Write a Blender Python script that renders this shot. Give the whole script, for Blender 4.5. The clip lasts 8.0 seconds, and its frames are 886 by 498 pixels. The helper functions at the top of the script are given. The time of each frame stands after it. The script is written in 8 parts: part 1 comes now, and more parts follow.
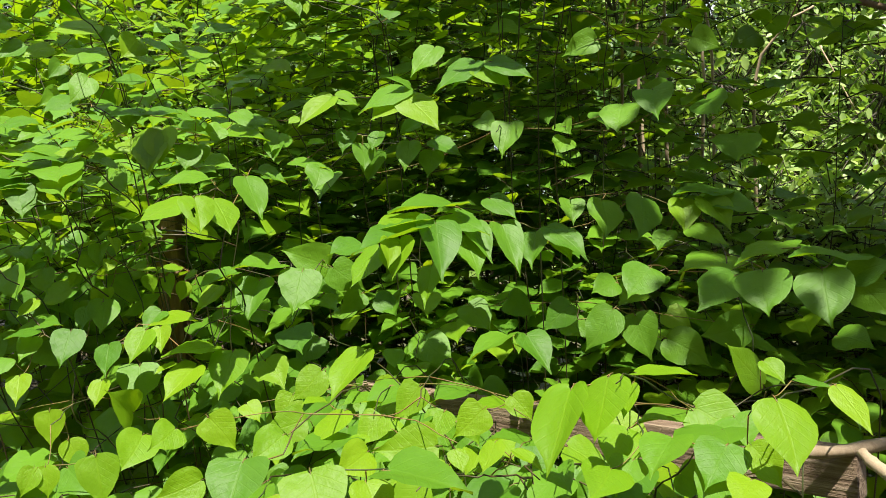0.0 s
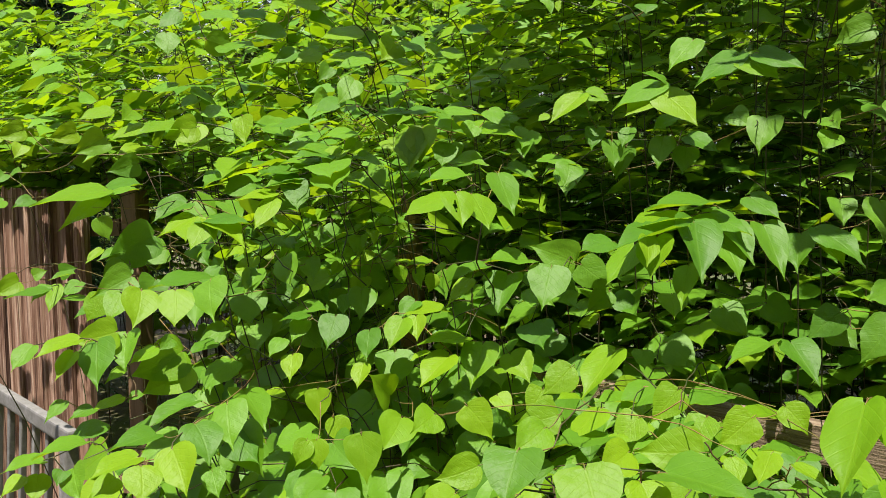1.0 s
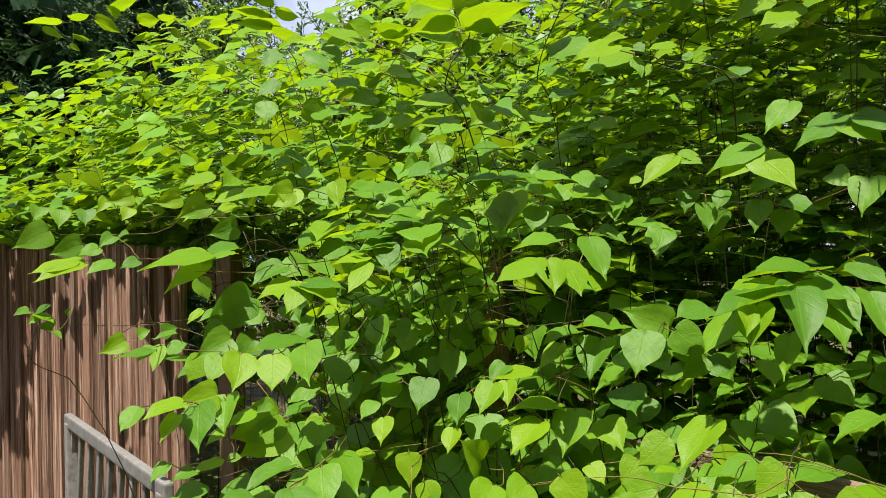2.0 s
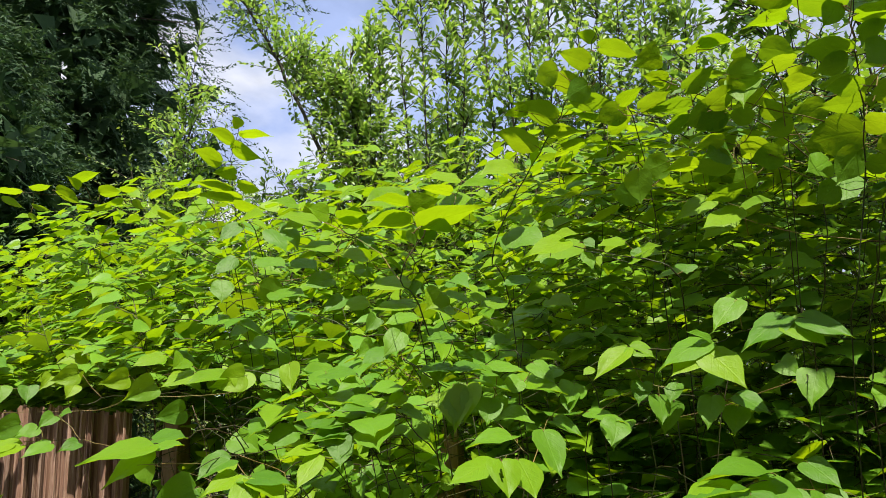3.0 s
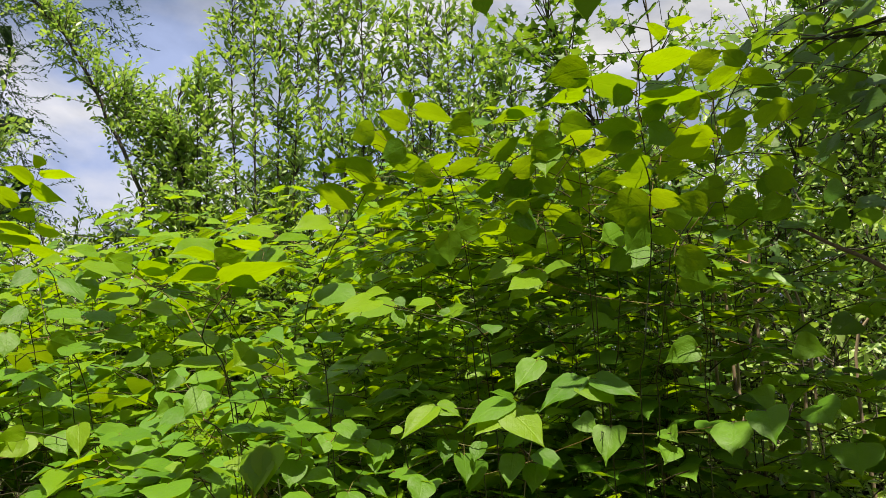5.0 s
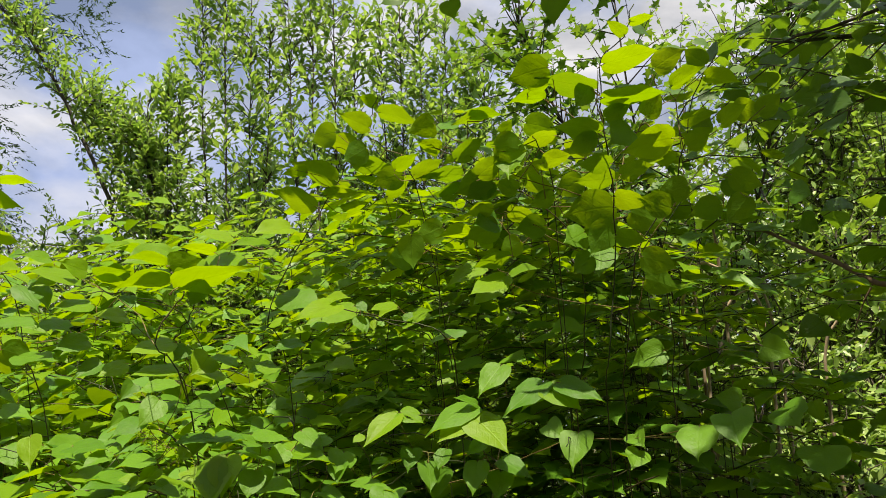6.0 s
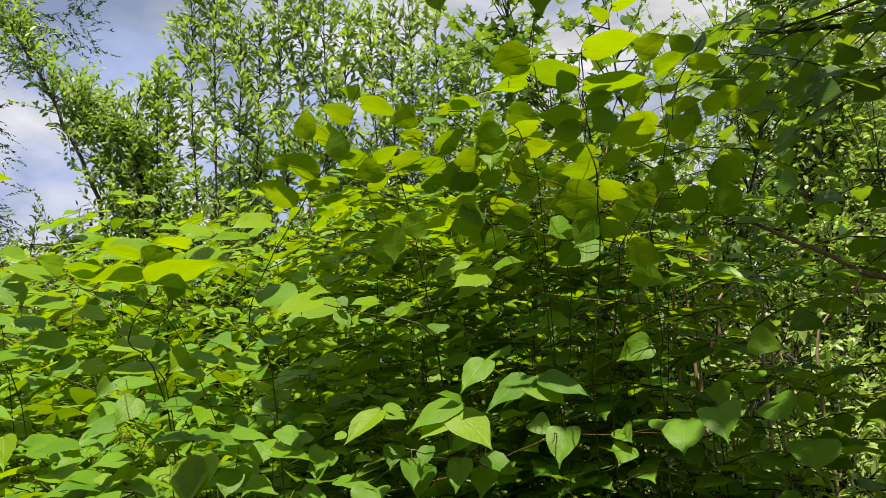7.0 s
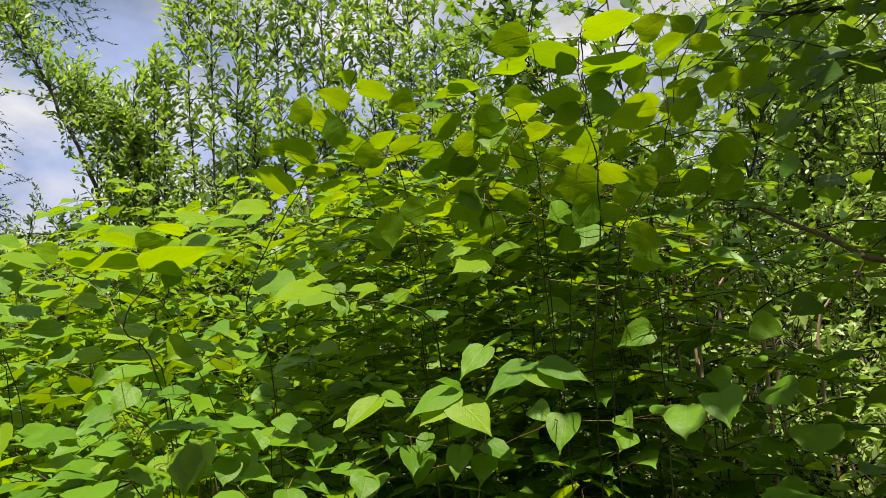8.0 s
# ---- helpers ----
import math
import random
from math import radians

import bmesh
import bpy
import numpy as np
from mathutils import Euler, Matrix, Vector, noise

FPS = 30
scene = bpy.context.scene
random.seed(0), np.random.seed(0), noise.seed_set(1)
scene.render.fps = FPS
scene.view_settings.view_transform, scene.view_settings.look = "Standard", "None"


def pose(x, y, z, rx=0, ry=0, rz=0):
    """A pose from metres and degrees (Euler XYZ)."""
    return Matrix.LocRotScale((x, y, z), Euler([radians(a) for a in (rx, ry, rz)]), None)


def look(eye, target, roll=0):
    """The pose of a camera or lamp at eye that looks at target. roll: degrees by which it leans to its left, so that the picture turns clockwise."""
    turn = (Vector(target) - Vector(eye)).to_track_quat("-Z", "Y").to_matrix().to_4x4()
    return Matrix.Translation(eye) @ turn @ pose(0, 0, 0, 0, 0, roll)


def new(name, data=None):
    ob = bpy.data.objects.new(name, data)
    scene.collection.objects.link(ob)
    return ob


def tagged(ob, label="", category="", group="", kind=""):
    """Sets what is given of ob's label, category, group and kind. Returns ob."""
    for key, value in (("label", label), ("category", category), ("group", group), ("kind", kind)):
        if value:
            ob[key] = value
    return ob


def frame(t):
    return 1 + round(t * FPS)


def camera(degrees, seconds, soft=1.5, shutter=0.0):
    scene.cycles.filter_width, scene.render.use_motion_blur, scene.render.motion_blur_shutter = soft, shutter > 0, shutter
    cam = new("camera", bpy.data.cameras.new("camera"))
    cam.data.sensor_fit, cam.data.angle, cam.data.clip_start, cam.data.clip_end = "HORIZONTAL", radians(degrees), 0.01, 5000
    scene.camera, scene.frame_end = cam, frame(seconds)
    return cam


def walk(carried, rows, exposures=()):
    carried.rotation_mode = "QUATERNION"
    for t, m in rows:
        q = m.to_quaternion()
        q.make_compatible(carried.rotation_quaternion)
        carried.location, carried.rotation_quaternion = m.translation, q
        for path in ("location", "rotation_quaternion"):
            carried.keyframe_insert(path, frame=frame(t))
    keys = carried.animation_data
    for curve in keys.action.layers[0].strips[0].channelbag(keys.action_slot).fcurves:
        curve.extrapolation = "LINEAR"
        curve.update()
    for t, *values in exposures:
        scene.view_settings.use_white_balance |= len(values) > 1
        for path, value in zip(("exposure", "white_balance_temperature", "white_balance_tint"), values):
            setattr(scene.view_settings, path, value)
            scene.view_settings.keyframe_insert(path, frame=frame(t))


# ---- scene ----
cam = camera(56.9, 8.0, soft=0.5)
PATH = [
    (0, (0.1880, 0.0450, 1.5470), (-0.1184, 2.0184, 1.4389), -2.17),
    (0.5, (0.1440, 0.0262, 1.5507), (-0.4276, 1.9400, 1.4475), -1.67),
    (1, (0.0940, 0.0150, 1.5480), (-0.6816, 1.8558, 1.4495), -1.39),
    (1.2, (0.0790, 0.0110, 1.5482), (-0.7556, 1.8260, 1.4518), -1.38),
    (2.3, (0.0796, -0.0006, 1.6129), (-0.8770, 1.7521, 1.7264), -0.88),
    (2.5, (0.0855, -0.0003, 1.6369), (-0.8415, 1.7615, 1.8282), -0.84),
    (3, (0.0952, -0.0028, 1.6862), (-0.7477, 1.7741, 2.0494), -1.04),
    (3.5, (0.0972, -0.0030, 1.7013), (-0.6930, 1.7830, 2.1321), -1.37),
    (4, (0.0932, 0.0000, 1.7001), (-0.6180, 1.8166, 2.1408), -1.74),
    (4.5, (0.1102, 0.0061, 1.7028), (-0.4843, 1.8608, 2.1574), -1.66),
    (5, (0.1411, 0.0153, 1.7055), (-0.3114, 1.9060, 2.1749), -1.93),
    (5.2, (0.1442, 0.0264, 1.7080), (-0.2832, 1.9216, 2.1831), -1.78),
    (6.5, (0.1783, 0.0729, 1.6977), (-0.2092, 1.9734, 2.1856), -3.02),
    (7, (0.1842, 0.0979, 1.6965), (-0.2032, 1.9994, 2.1804), -3.12),
    (7.5, (0.1862, 0.1141, 1.7006), (-0.1992, 2.0181, 2.1764), -3.31),
    (8, (0.1823, 0.1170, 1.6974), (-0.2072, 2.0255, 2.1512), -3.42),
]
walk(cam, [(t, look(eye, target, roll)) for t, eye, target, roll in PATH], ((0, 1.13, 6500, 10), (1.2, 0.96, 6500, 10), (2.6, 0.91, 6650, 10), (4, 0.75, 6900, 10), (5, 0.72, 7200, 10), (8, 0.725, 7300, 10)))

# ---- light ----
SUN_EL, SUN_AZ = radians(67), radians(168)      # azimuth clockwise from +y
world = bpy.data.worlds.new("sky")
scene.world = world
world.use_nodes = True
wn, wl = world.node_tree.nodes, world.node_tree.links
wn.clear()
sky = wn.new("ShaderNodeTexSky")
sky.sky_type, sky.sun_disc, sky.sun_elevation, sky.sun_rotation = "NISHITA", False, SUN_EL, SUN_AZ
sky.air_density, sky.dust_density, sky.ozone_density = 1.0, 1.5, 1.5
w_co = wn.new("ShaderNodeTexCoord")
w_map = wn.new("ShaderNodeMapping")
w_map.inputs["Scale"].default_value = (1.0, 1.0, 1.9)
w_map.inputs["Location"].default_value = (0.35, 0.1, 0.2)
w_noise = wn.new("ShaderNodeTexNoise")
w_noise.inputs["Scale"].default_value, w_noise.inputs["Detail"].default_value = 3.2, 8
w_noise.inputs["Roughness"].default_value, w_noise.inputs["Distortion"].default_value = 0.52, 0.25
w_ramp = wn.new("ShaderNodeValToRGB")
w_ramp.color_ramp.elements[0].position, w_ramp.color_ramp.elements[1].position = 0.38, 0.52
w_ramp.color_ramp.elements[0].color = (0.5, 0.5, 0.5, 1)
w_tone = wn.new("ShaderNodeTexNoise")
w_tone.inputs["Scale"].default_value, w_tone.inputs["Detail"].default_value = 4.0, 7
w_grey = wn.new("ShaderNodeMix")
w_grey.data_type = "RGBA"
w_grey.inputs[6].default_value = (5.4, 7.0, 11.8, 1)
w_grey.inputs[7].default_value = (11.6, 12.0, 13.2, 1)
w_mix = wn.new("ShaderNodeMix")
w_mix.data_type = "RGBA"
w_back = wn.new("ShaderNodeBackground")
w_back.inputs["Strength"].default_value = 0.046
w_out = wn.new("ShaderNodeOutputWorld")
wl.new(w_co.outputs["Generated"], w_map.inputs["Vector"])
wl.new(w_map.outputs["Vector"], w_noise.inputs["Vector"])
wl.new(w_map.outputs["Vector"], w_tone.inputs["Vector"])
wl.new(w_noise.outputs["Fac"], w_ramp.inputs["Fac"])
w_edge = wn.new("ShaderNodeValToRGB")
w_edge.color_ramp.elements[0].position, w_edge.color_ramp.elements[1].position = 0.40, 0.60
wl.new(w_tone.outputs["Fac"], w_edge.inputs["Fac"])
wl.new(w_edge.outputs["Color"], w_grey.inputs[0])
wl.new(w_ramp.outputs["Color"], w_mix.inputs[0])
wl.new(sky.outputs["Color"], w_mix.inputs[6])
wl.new(w_grey.outputs[2], w_mix.inputs[7])
wl.new(w_mix.outputs[2], w_back.inputs["Color"])
wl.new(w_back.outputs["Background"], w_out.inputs["Surface"])

SUN_DIR = Vector((math.sin(SUN_AZ) * math.cos(SUN_EL), math.cos(SUN_AZ) * math.cos(SUN_EL), math.sin(SUN_EL)))
sun = new("sun", bpy.data.lights.new("sun", "SUN"))
sun.data.energy, sun.data.angle, sun.data.color = 5.0, radians(0.53), (1.0, 0.94, 0.82)
sun.matrix_world = look(SUN_DIR * 40, (0, 0, 0))


# ---- materials ----
def material(name):
    m = bpy.data.materials.new(name)
    m.use_nodes = True
    m.node_tree.nodes.clear()
    return m, m.node_tree.nodes, m.node_tree.links


def ramp(nodes, stops):
    r = nodes.new("ShaderNodeValToRGB")
    els = r.color_ramp.elements
    while len(els) < len(stops):
        els.new(0.5)
    for el, (p, c) in zip(els, stops):
        el.position, el.color = p, (*c, 1)
    return r


def leaf_material(name, dark, light, through_dark, through_light, gloss=0.42, share=0.40, island=False, veins=True, spec=0.4):
    """A leaf: glossy top, light shining through, colour varied from leaf to leaf, veins along the blade."""
    m, n, l = material(name)
    if island:
        rnd = n.new("ShaderNodeNewGeometry").outputs["Random Per Island"]
    else:
        rnd = n.new("ShaderNodeObjectInfo").outputs["Random"]
    co = n.new("ShaderNodeTexCoord")
    blot = n.new("ShaderNodeTexNoise")
    blot.inputs["Scale"].default_value, blot.inputs["Detail"].default_value = (3.5 if not island else 22.0), 7
    l.new(co.outputs["Object"], blot.inputs["Vector"])
    mixf = n.new("ShaderNodeMath")
    mixf.operation = "MULTIPLY_ADD"
    l.new(blot.outputs["Fac"], mixf.inputs[0])
    mixf.inputs[1].default_value = 0.5
    off = n.new("ShaderNodeMath")
    off.operation = "MULTIPLY_ADD"
    l.new(rnd, off.inputs[0])
    off.inputs[1].default_value, off.inputs[2].default_value = 0.8, -0.18
    l.new(off.outputs[0], mixf.inputs[2])
    top = ramp(n, [(0.0, dark), (1.0, light)])
    thru = ramp(n, [(0.0, through_dark), (1.0, through_light)])
    l.new(mixf.outputs[0], top.inputs["Fac"])
    l.new(mixf.outputs[0], thru.inputs["Fac"])
    top_c, thru_c = top.outputs["Color"], thru.outputs["Color"]
    bump = n.new("ShaderNodeBump")
    bump.inputs["Strength"].default_value, bump.inputs["Distance"].default_value = 0.28, 0.01
    if veins:
        sep = n.new("ShaderNodeSeparateXYZ")
        uv = n.new("ShaderNodeUVMap")
        l.new(uv.outputs["UV"], sep.inputs["Vector"])
        au = n.new("ShaderNodeMath")
        au.operation = "ABSOLUTE"
        l.new(sep.outputs["X"], au.inputs[0])
        mid = n.new("ShaderNodeMapRange")
        mid.inputs["From Min"].default_value, mid.inputs["From Max"].default_value = 0.012, 0.03
        mid.inputs["To Min"].default_value, mid.inputs["To Max"].default_value = 1, 0
        l.new(au.outputs[0], mid.inputs["Value"])
        run = n.new("ShaderNodeMath")
        run.operation = "MULTIPLY_ADD"
        l.new(au.outputs[0], run.inputs[0])
        run.inputs[1].default_value = -0.75
        l.new(sep.outputs["Y"], run.inputs[2])
        wob = n.new("ShaderNodeMath")
        wob.operation = "MULTIPLY"
        l.new(run.outputs[0], wob.inputs[0])
        wob.inputs[1].default_value = 6.5
        frac = n.new("ShaderNodeMath")
        frac.operation = "PINGPONG"
        l.new(wob.outputs[0], frac.inputs[0])
        frac.inputs[1].default_value = 0.5
        side = n.new("ShaderNodeMapRange")
        side.inputs["From Min"].default_value, side.inputs["From Max"].default_value = 0.03, 0.10
        side.inputs["To Min"].default_value, side.inputs["To Max"].default_value = 0.55, 0
        l.new(frac.outputs[0], side.inputs["Value"])
        vein = n.new("ShaderNodeMath")
        vein.operation = "MAXIMUM"
        l.new(mid.outputs[0], vein.inputs[0])
        l.new(side.outputs[0], vein.inputs[1])
        tv = n.new("ShaderNodeMix")
        tv.data_type = "RGBA"
        tv.inputs[7].default_value = (light[0] * 1.25, light[1] * 1.12, light[2] * 1.3, 1)
        half = n.new("ShaderNodeMath")
        half.operation = "MULTIPLY"
        half.inputs[1].default_value = 0.13
        l.new(vein.outputs[0], half.inputs[0])
        l.new(half.outputs[0], tv.inputs[0])
        l.new(top_c, tv.inputs[6])
        top_c = tv.outputs[2]
        tt = n.new("ShaderNodeMix")
        tt.data_type = "RGBA"
        tt.inputs[7].default_value = (through_dark[0] * 0.6, through_dark[1] * 0.6, through_dark[2] * 0.6, 1)
        l.new(half.outputs[0], tt.inputs[0])
        l.new(thru_c, tt.inputs[6])
        thru_c = tt.outputs[2]
        inv = n.new("ShaderNodeMath")
        inv.operation = "MULTIPLY_ADD"
        l.new(vein.outputs[0], inv.inputs[0])
        inv.inputs[1].default_value = -0.10
        l.new(blot.outputs["Fac"], inv.inputs[2])
        l.new(inv.outputs[0], bump.inputs["Height"])
    else:
        l.new(blot.outputs["Fac"], bump.inputs["Height"])
    p = n.new("ShaderNodeBsdfPrincipled")
    p.inputs["Roughness"].default_value = gloss
    p.inputs["Specular IOR Level"].default_value = spec
    l.new(top_c, p.inputs["Base Color"])
    l.new(bump.outputs["Normal"], p.inputs["Normal"])
    tr = n.new("ShaderNodeBsdfTranslucent")
    l.new(thru_c, tr.inputs["Color"])
    l.new(bump.outputs["Normal"], tr.inputs["Normal"])
    mx = n.new("ShaderNodeMixShader")
    mx.inputs[0].default_value = share
    l.new(p.outputs[0], mx.inputs[1])
    l.new(tr.outputs[0], mx.inputs[2])
    out = n.new("ShaderNodeOutputMaterial")
    l.new(mx.outputs[0], out.inputs["Surface"])
    return m


def rough_material(name, stops, scale=(1, 1, 1), size=8.0, detail=8, rough=0.8, bump_d=0.01, spec=0.3, second=None):
    """A dull surface with grain: noise stretched by scale, and a second, coarser stain."""
    m, n, l = material(name)
    co = n.new("ShaderNodeTexCoord")
    mp = n.new("ShaderNodeMapping")
    mp.inputs["Scale"].default_value = scale
    inf = n.new("ShaderNodeObjectInfo")
    l.new(co.outputs["Object"], mp.inputs["Vector"])
    shift = n.new("ShaderNodeVectorMath")
    shift.operation = "ADD"
    spread = n.new("ShaderNodeVectorMath")
    spread.operation = "SCALE"
    comb = n.new("ShaderNodeCombineXYZ")
    for k in range(3):
        l.new(inf.outputs["Random"], comb.inputs[k])
    l.new(comb.outputs[0], spread.inputs[0])
    spread.inputs["Scale"].default_value = 37.0
    l.new(mp.outputs["Vector"], shift.inputs[0])
    l.new(spread.outputs[0], shift.inputs[1])
    a = n.new("ShaderNodeTexNoise")
    a.inputs["Scale"].default_value, a.inputs["Detail"].default_value = size, detail
    a.inputs["Roughness"].default_value = 0.65
    l.new(shift.outputs[0], a.inputs["Vector"])
    r = ramp(n, stops)
    l.new(a.outputs["Fac"], r.inputs["Fac"])
    b = n.new("ShaderNodeTexNoise")
    b.inputs["Scale"].default_value, b.inputs["Detail"].default_value = size * 0.22, 3
    l.new(shift.outputs[0], b.inputs["Vector"])
    st = ramp(n, [(0.4, (0, 0, 0)), (0.68, (1, 1, 1))])
    l.new(b.outputs["Fac"], st.inputs["Fac"])
    mx = n.new("ShaderNodeMix")
    mx.data_type = "RGBA"
    l.new(st.outputs["Color"], mx.inputs[0])
    l.new(r.outputs["Color"], mx.inputs[6])
    mx.inputs[7].default_value = (*(second or stops[-1][1]), 1)
    bp = n.new("ShaderNodeBump")
    bp.inputs["Strength"].default_value, bp.inputs["Distance"].default_value = 0.8, bump_d
    l.new(a.outputs["Fac"], bp.inputs["Height"])
    p = n.new("ShaderNodeBsdfPrincipled")
    p.inputs["Roughness"].default_value, p.inputs["Specular IOR Level"].default_value = rough, spec
    tone = n.new("ShaderNodeHueSaturation")
    vary = n.new("ShaderNodeMapRange")
    vary.inputs["To Min"].default_value, vary.inputs["To Max"].default_value = 0.72, 1.25
    l.new(inf.outputs["Random"], vary.inputs["Value"])
    l.new(vary.outputs[0], tone.inputs["Value"])
    l.new(mx.outputs[2], tone.inputs["Color"])
    l.new(tone.outputs["Color"], p.inputs["Base Color"])
    l.new(bp.outputs["Normal"], p.inputs["Normal"])
    out = n.new("ShaderNodeOutputMaterial")
    l.new(p.outputs[0], out.inputs["Surface"])
    return m


LEAF_TONES = ((0.070, 0.195, 0.012), (0.150, 0.325, 0.018), (0.20, 0.36, 0.006), (0.40, 0.54, 0.008))
# young leaves; on single shoots this yellower colour also stands in for sunlight
YOUNG_LIT_TONES = ((0.135, 0.290, 0.008), (0.225, 0.375, 0.010), (0.28, 0.47, 0.005), (0.43, 0.60, 0.007))
LEAF = leaf_material("knotweed_leaf", *LEAF_TONES, gloss=0.50, share=0.44, spec=0.34)
LEAF_MASS = leaf_material("knotweed_leaf_mass", *LEAF_TONES, gloss=0.46, share=0.32, spec=0.44, island=True)
LEAF_YOUNG_LIT = leaf_material("knotweed_leaf_young_lit", *YOUNG_LIT_TONES, gloss=0.48, share=0.45, spec=0.28)
YOUNG_MASS = leaf_material("knotweed_young_leaf_mass", *YOUNG_LIT_TONES, gloss=0.48, share=0.45, spec=0.28, island=True)
STALK = rough_material("red_stalk", [(0.3, (0.11, 0.15, 0.03)), (0.7, (0.20, 0.11, 0.04))], size=20, rough=0.5, bump_d=0.001)
CANE = rough_material("knotweed_cane", [(0.3, (0.030, 0.055, 0.014)), (0.6, (0.045, 0.055, 0.018)), (0.8, (0.070, 0.040, 0.020))], (6, 6, 2), size=8, rough=0.5, bump_d=0.001)
DRY = rough_material("dry_stick", [(0.3, (0.22, 0.15, 0.09)), (0.7, (0.42, 0.33, 0.22))], (8, 8, 2), size=8, bump_d=0.003)
BARK = rough_material("tree_bark", [(0.3, (0.03, 0.026, 0.02)), (0.7, (0.10, 0.085, 0.06))], (5, 5, 1.4), size=7, bump_d=0.01)
FENCE_WOOD = rough_material("fence_board_wood", [(0.36, (0.045, 0.022, 0.015)), (0.44, (0.19, 0.100, 0.070)), (0.54, (0.37, 0.235, 0.175)), (0.64, (0.62, 0.48, 0.39))], (34, 34, 0.7), size=3.0, detail=10, bump_d=0.014, second=(0.24, 0.135, 0.095))
POST_WOOD = rough_material("post_wood", [(0.30, (0.12, 0.07, 0.04)), (0.7, (0.30, 0.19, 0.11))], (18, 18, 1.2), size=4.0, bump_d=0.008, second=(0.22, 0.15, 0.09))
RAIL_WOOD = rough_material("rail_wood", [(0.32, (0.07, 0.04, 0.025)), (0.5, (0.26, 0.18, 0.12)), (0.7, (0.44, 0.35, 0.25))], (1.2, 22, 22), size=4.0, bump_d=0.012, second=(0.31, 0.23, 0.16))
GREY_WOOD = rough_material("grey_painted_wood", [(0.35, (0.16, 0.155, 0.15)), (0.6, (0.27, 0.26, 0.26))], (4, 4, 4), size=9.0, rough=0.6, bump_d=0.002, second=(0.20, 0.19, 0.185))
SOIL = rough_material("soil_and_litter", [(0.35, (0.05, 0.035, 0.02)), (0.55, (0.11, 0.085, 0.05)), (0.75, (0.07, 0.10, 0.03))], size=5.0, detail=12, rough=0.95, bump_d=0.06, second=(0.06, 0.08, 0.025))
WILLOW_LEAF = leaf_material("willow_leaf", (0.10, 0.205, 0.065), (0.33, 0.47, 0.15), (0.22, 0.40, 0.04), (0.48, 0.66, 0.08), gloss=0.32, share=0.5, island=True, veins=False, spec=0.6)
SCRUB_LEAF = leaf_material("scrub_leaf", (0.045, 0.105, 0.030), (0.15, 0.24, 0.06), (0.10, 0.22, 0.02), (0.25, 0.38, 0.04), gloss=0.45, island=True, veins=False)
MAPLE_LEAF = leaf_material("maple_leaf", (0.05, 0.12, 0.03), (0.12, 0.22, 0.045), (0.15, 0.32, 0.02), (0.34, 0.52, 0.03), gloss=0.5, island=True, veins=False)
HAZEL_LEAF = leaf_material("hazel_leaf", (0.05, 0.12, 0.02), (0.10, 0.20, 0.03), (0.19, 0.36, 0.012), (0.33, 0.50, 0.016), gloss=0.5, island=False, veins=True)
HAZEL_MASS = leaf_material("hazel_leaf_mass", (0.05, 0.12, 0.02), (0.10, 0.20, 0.03), (0.19, 0.36, 0.012), (0.33, 0.50, 0.016), gloss=0.5, island=True)
CONIFER_LEAF = leaf_material("conifer_frond", (0.024, 0.062, 0.030), (0.062, 0.112, 0.045), (0.03, 0.08, 0.02), (0.10, 0.18, 0.04), gloss=0.6, share=0.22, island=True, veins=False, spec=0.15)
BRAMBLE_LEAF = leaf_material("bramble_leaf", (0.17, 0.30, 0.07), (0.46, 0.58, 0.20), (0.20, 0.38, 0.03), (0.44, 0.62, 0.06), gloss=0.36, island=True, veins=False)


# ---- small builders ----
def link_mesh(name, verts, faces, mat, parent=None, label="", smooth=True):
    me = bpy.data.meshes.new(name)
    me.from_pydata(verts, [], faces)
    me.materials.append(mat)
    if smooth:
        me.polygons.foreach_set("use_smooth", [True] * len(me.polygons))
    ob = new(name, me)
    ob.parent = parent
    if label:
        tagged(ob, label)
    return ob


def part(name, bm, mat, parent, label=""):
    me = bpy.data.meshes.new(name)
    bm.to_mesh(me)
    bm.free()
    me.materials.append(mat)
    ob = new(name, me)
    ob.parent = parent
    if label:
        tagged(ob, label)
    return ob


def tube(verts, faces, points, r0, r1, sides=6, knots=0.0):
    """Adds a tapering tube along points to verts and faces."""
    start, n = len(verts), len(points)
    for i, p in enumerate(points):
        a, b = points[max(0, i - 1)], points[min(n - 1, i + 1)]
        d = (b - a).normalized()
        u = d.cross(Vector((0.31, 0.87, 0.37))).normalized()
        v = d.cross(u)
        r = r0 + (r1 - r0) * i / (n - 1)
        if knots and i % 3 == 0:
            r *= 1 + knots
        for k in range(sides):
            t = 2 * math.pi * k / sides
            verts.append(p + (u * math.cos(t) + v * math.sin(t)) * r)
    for i in range(n - 1):
        for k in range(sides):
            k2 = (k + 1) % sides
            faces.append((start + i * sides + k, start + i * sides + k2, start + (i + 1) * sides + k2, start + (i + 1) * sides + k))
    faces.append(tuple(start + k for k in reversed(range(sides))))
    faces.append(tuple(start + (n - 1) * sides + k for k in range(sides)))


def smooth_line(points, steps=4):
    """Catmull-Rom through points."""
    p = [Vector(q) for q in points]
    p = [p[0] * 2 - p[1]] + p + [p[-1] * 2 - p[-2]]
    out = []
    for i in range(1, len(p) - 2):
        a, b, c, d = p[i - 1:i + 3]
        for s in range(steps):
            t = s / steps
            out.append(0.5 * (2 * b + (c - a) * t + (2 * a - 5 * b + 4 * c - d) * t * t + (3 * b - a - 3 * c + d) * t ** 3))
    out.append(p[-2])
    return out


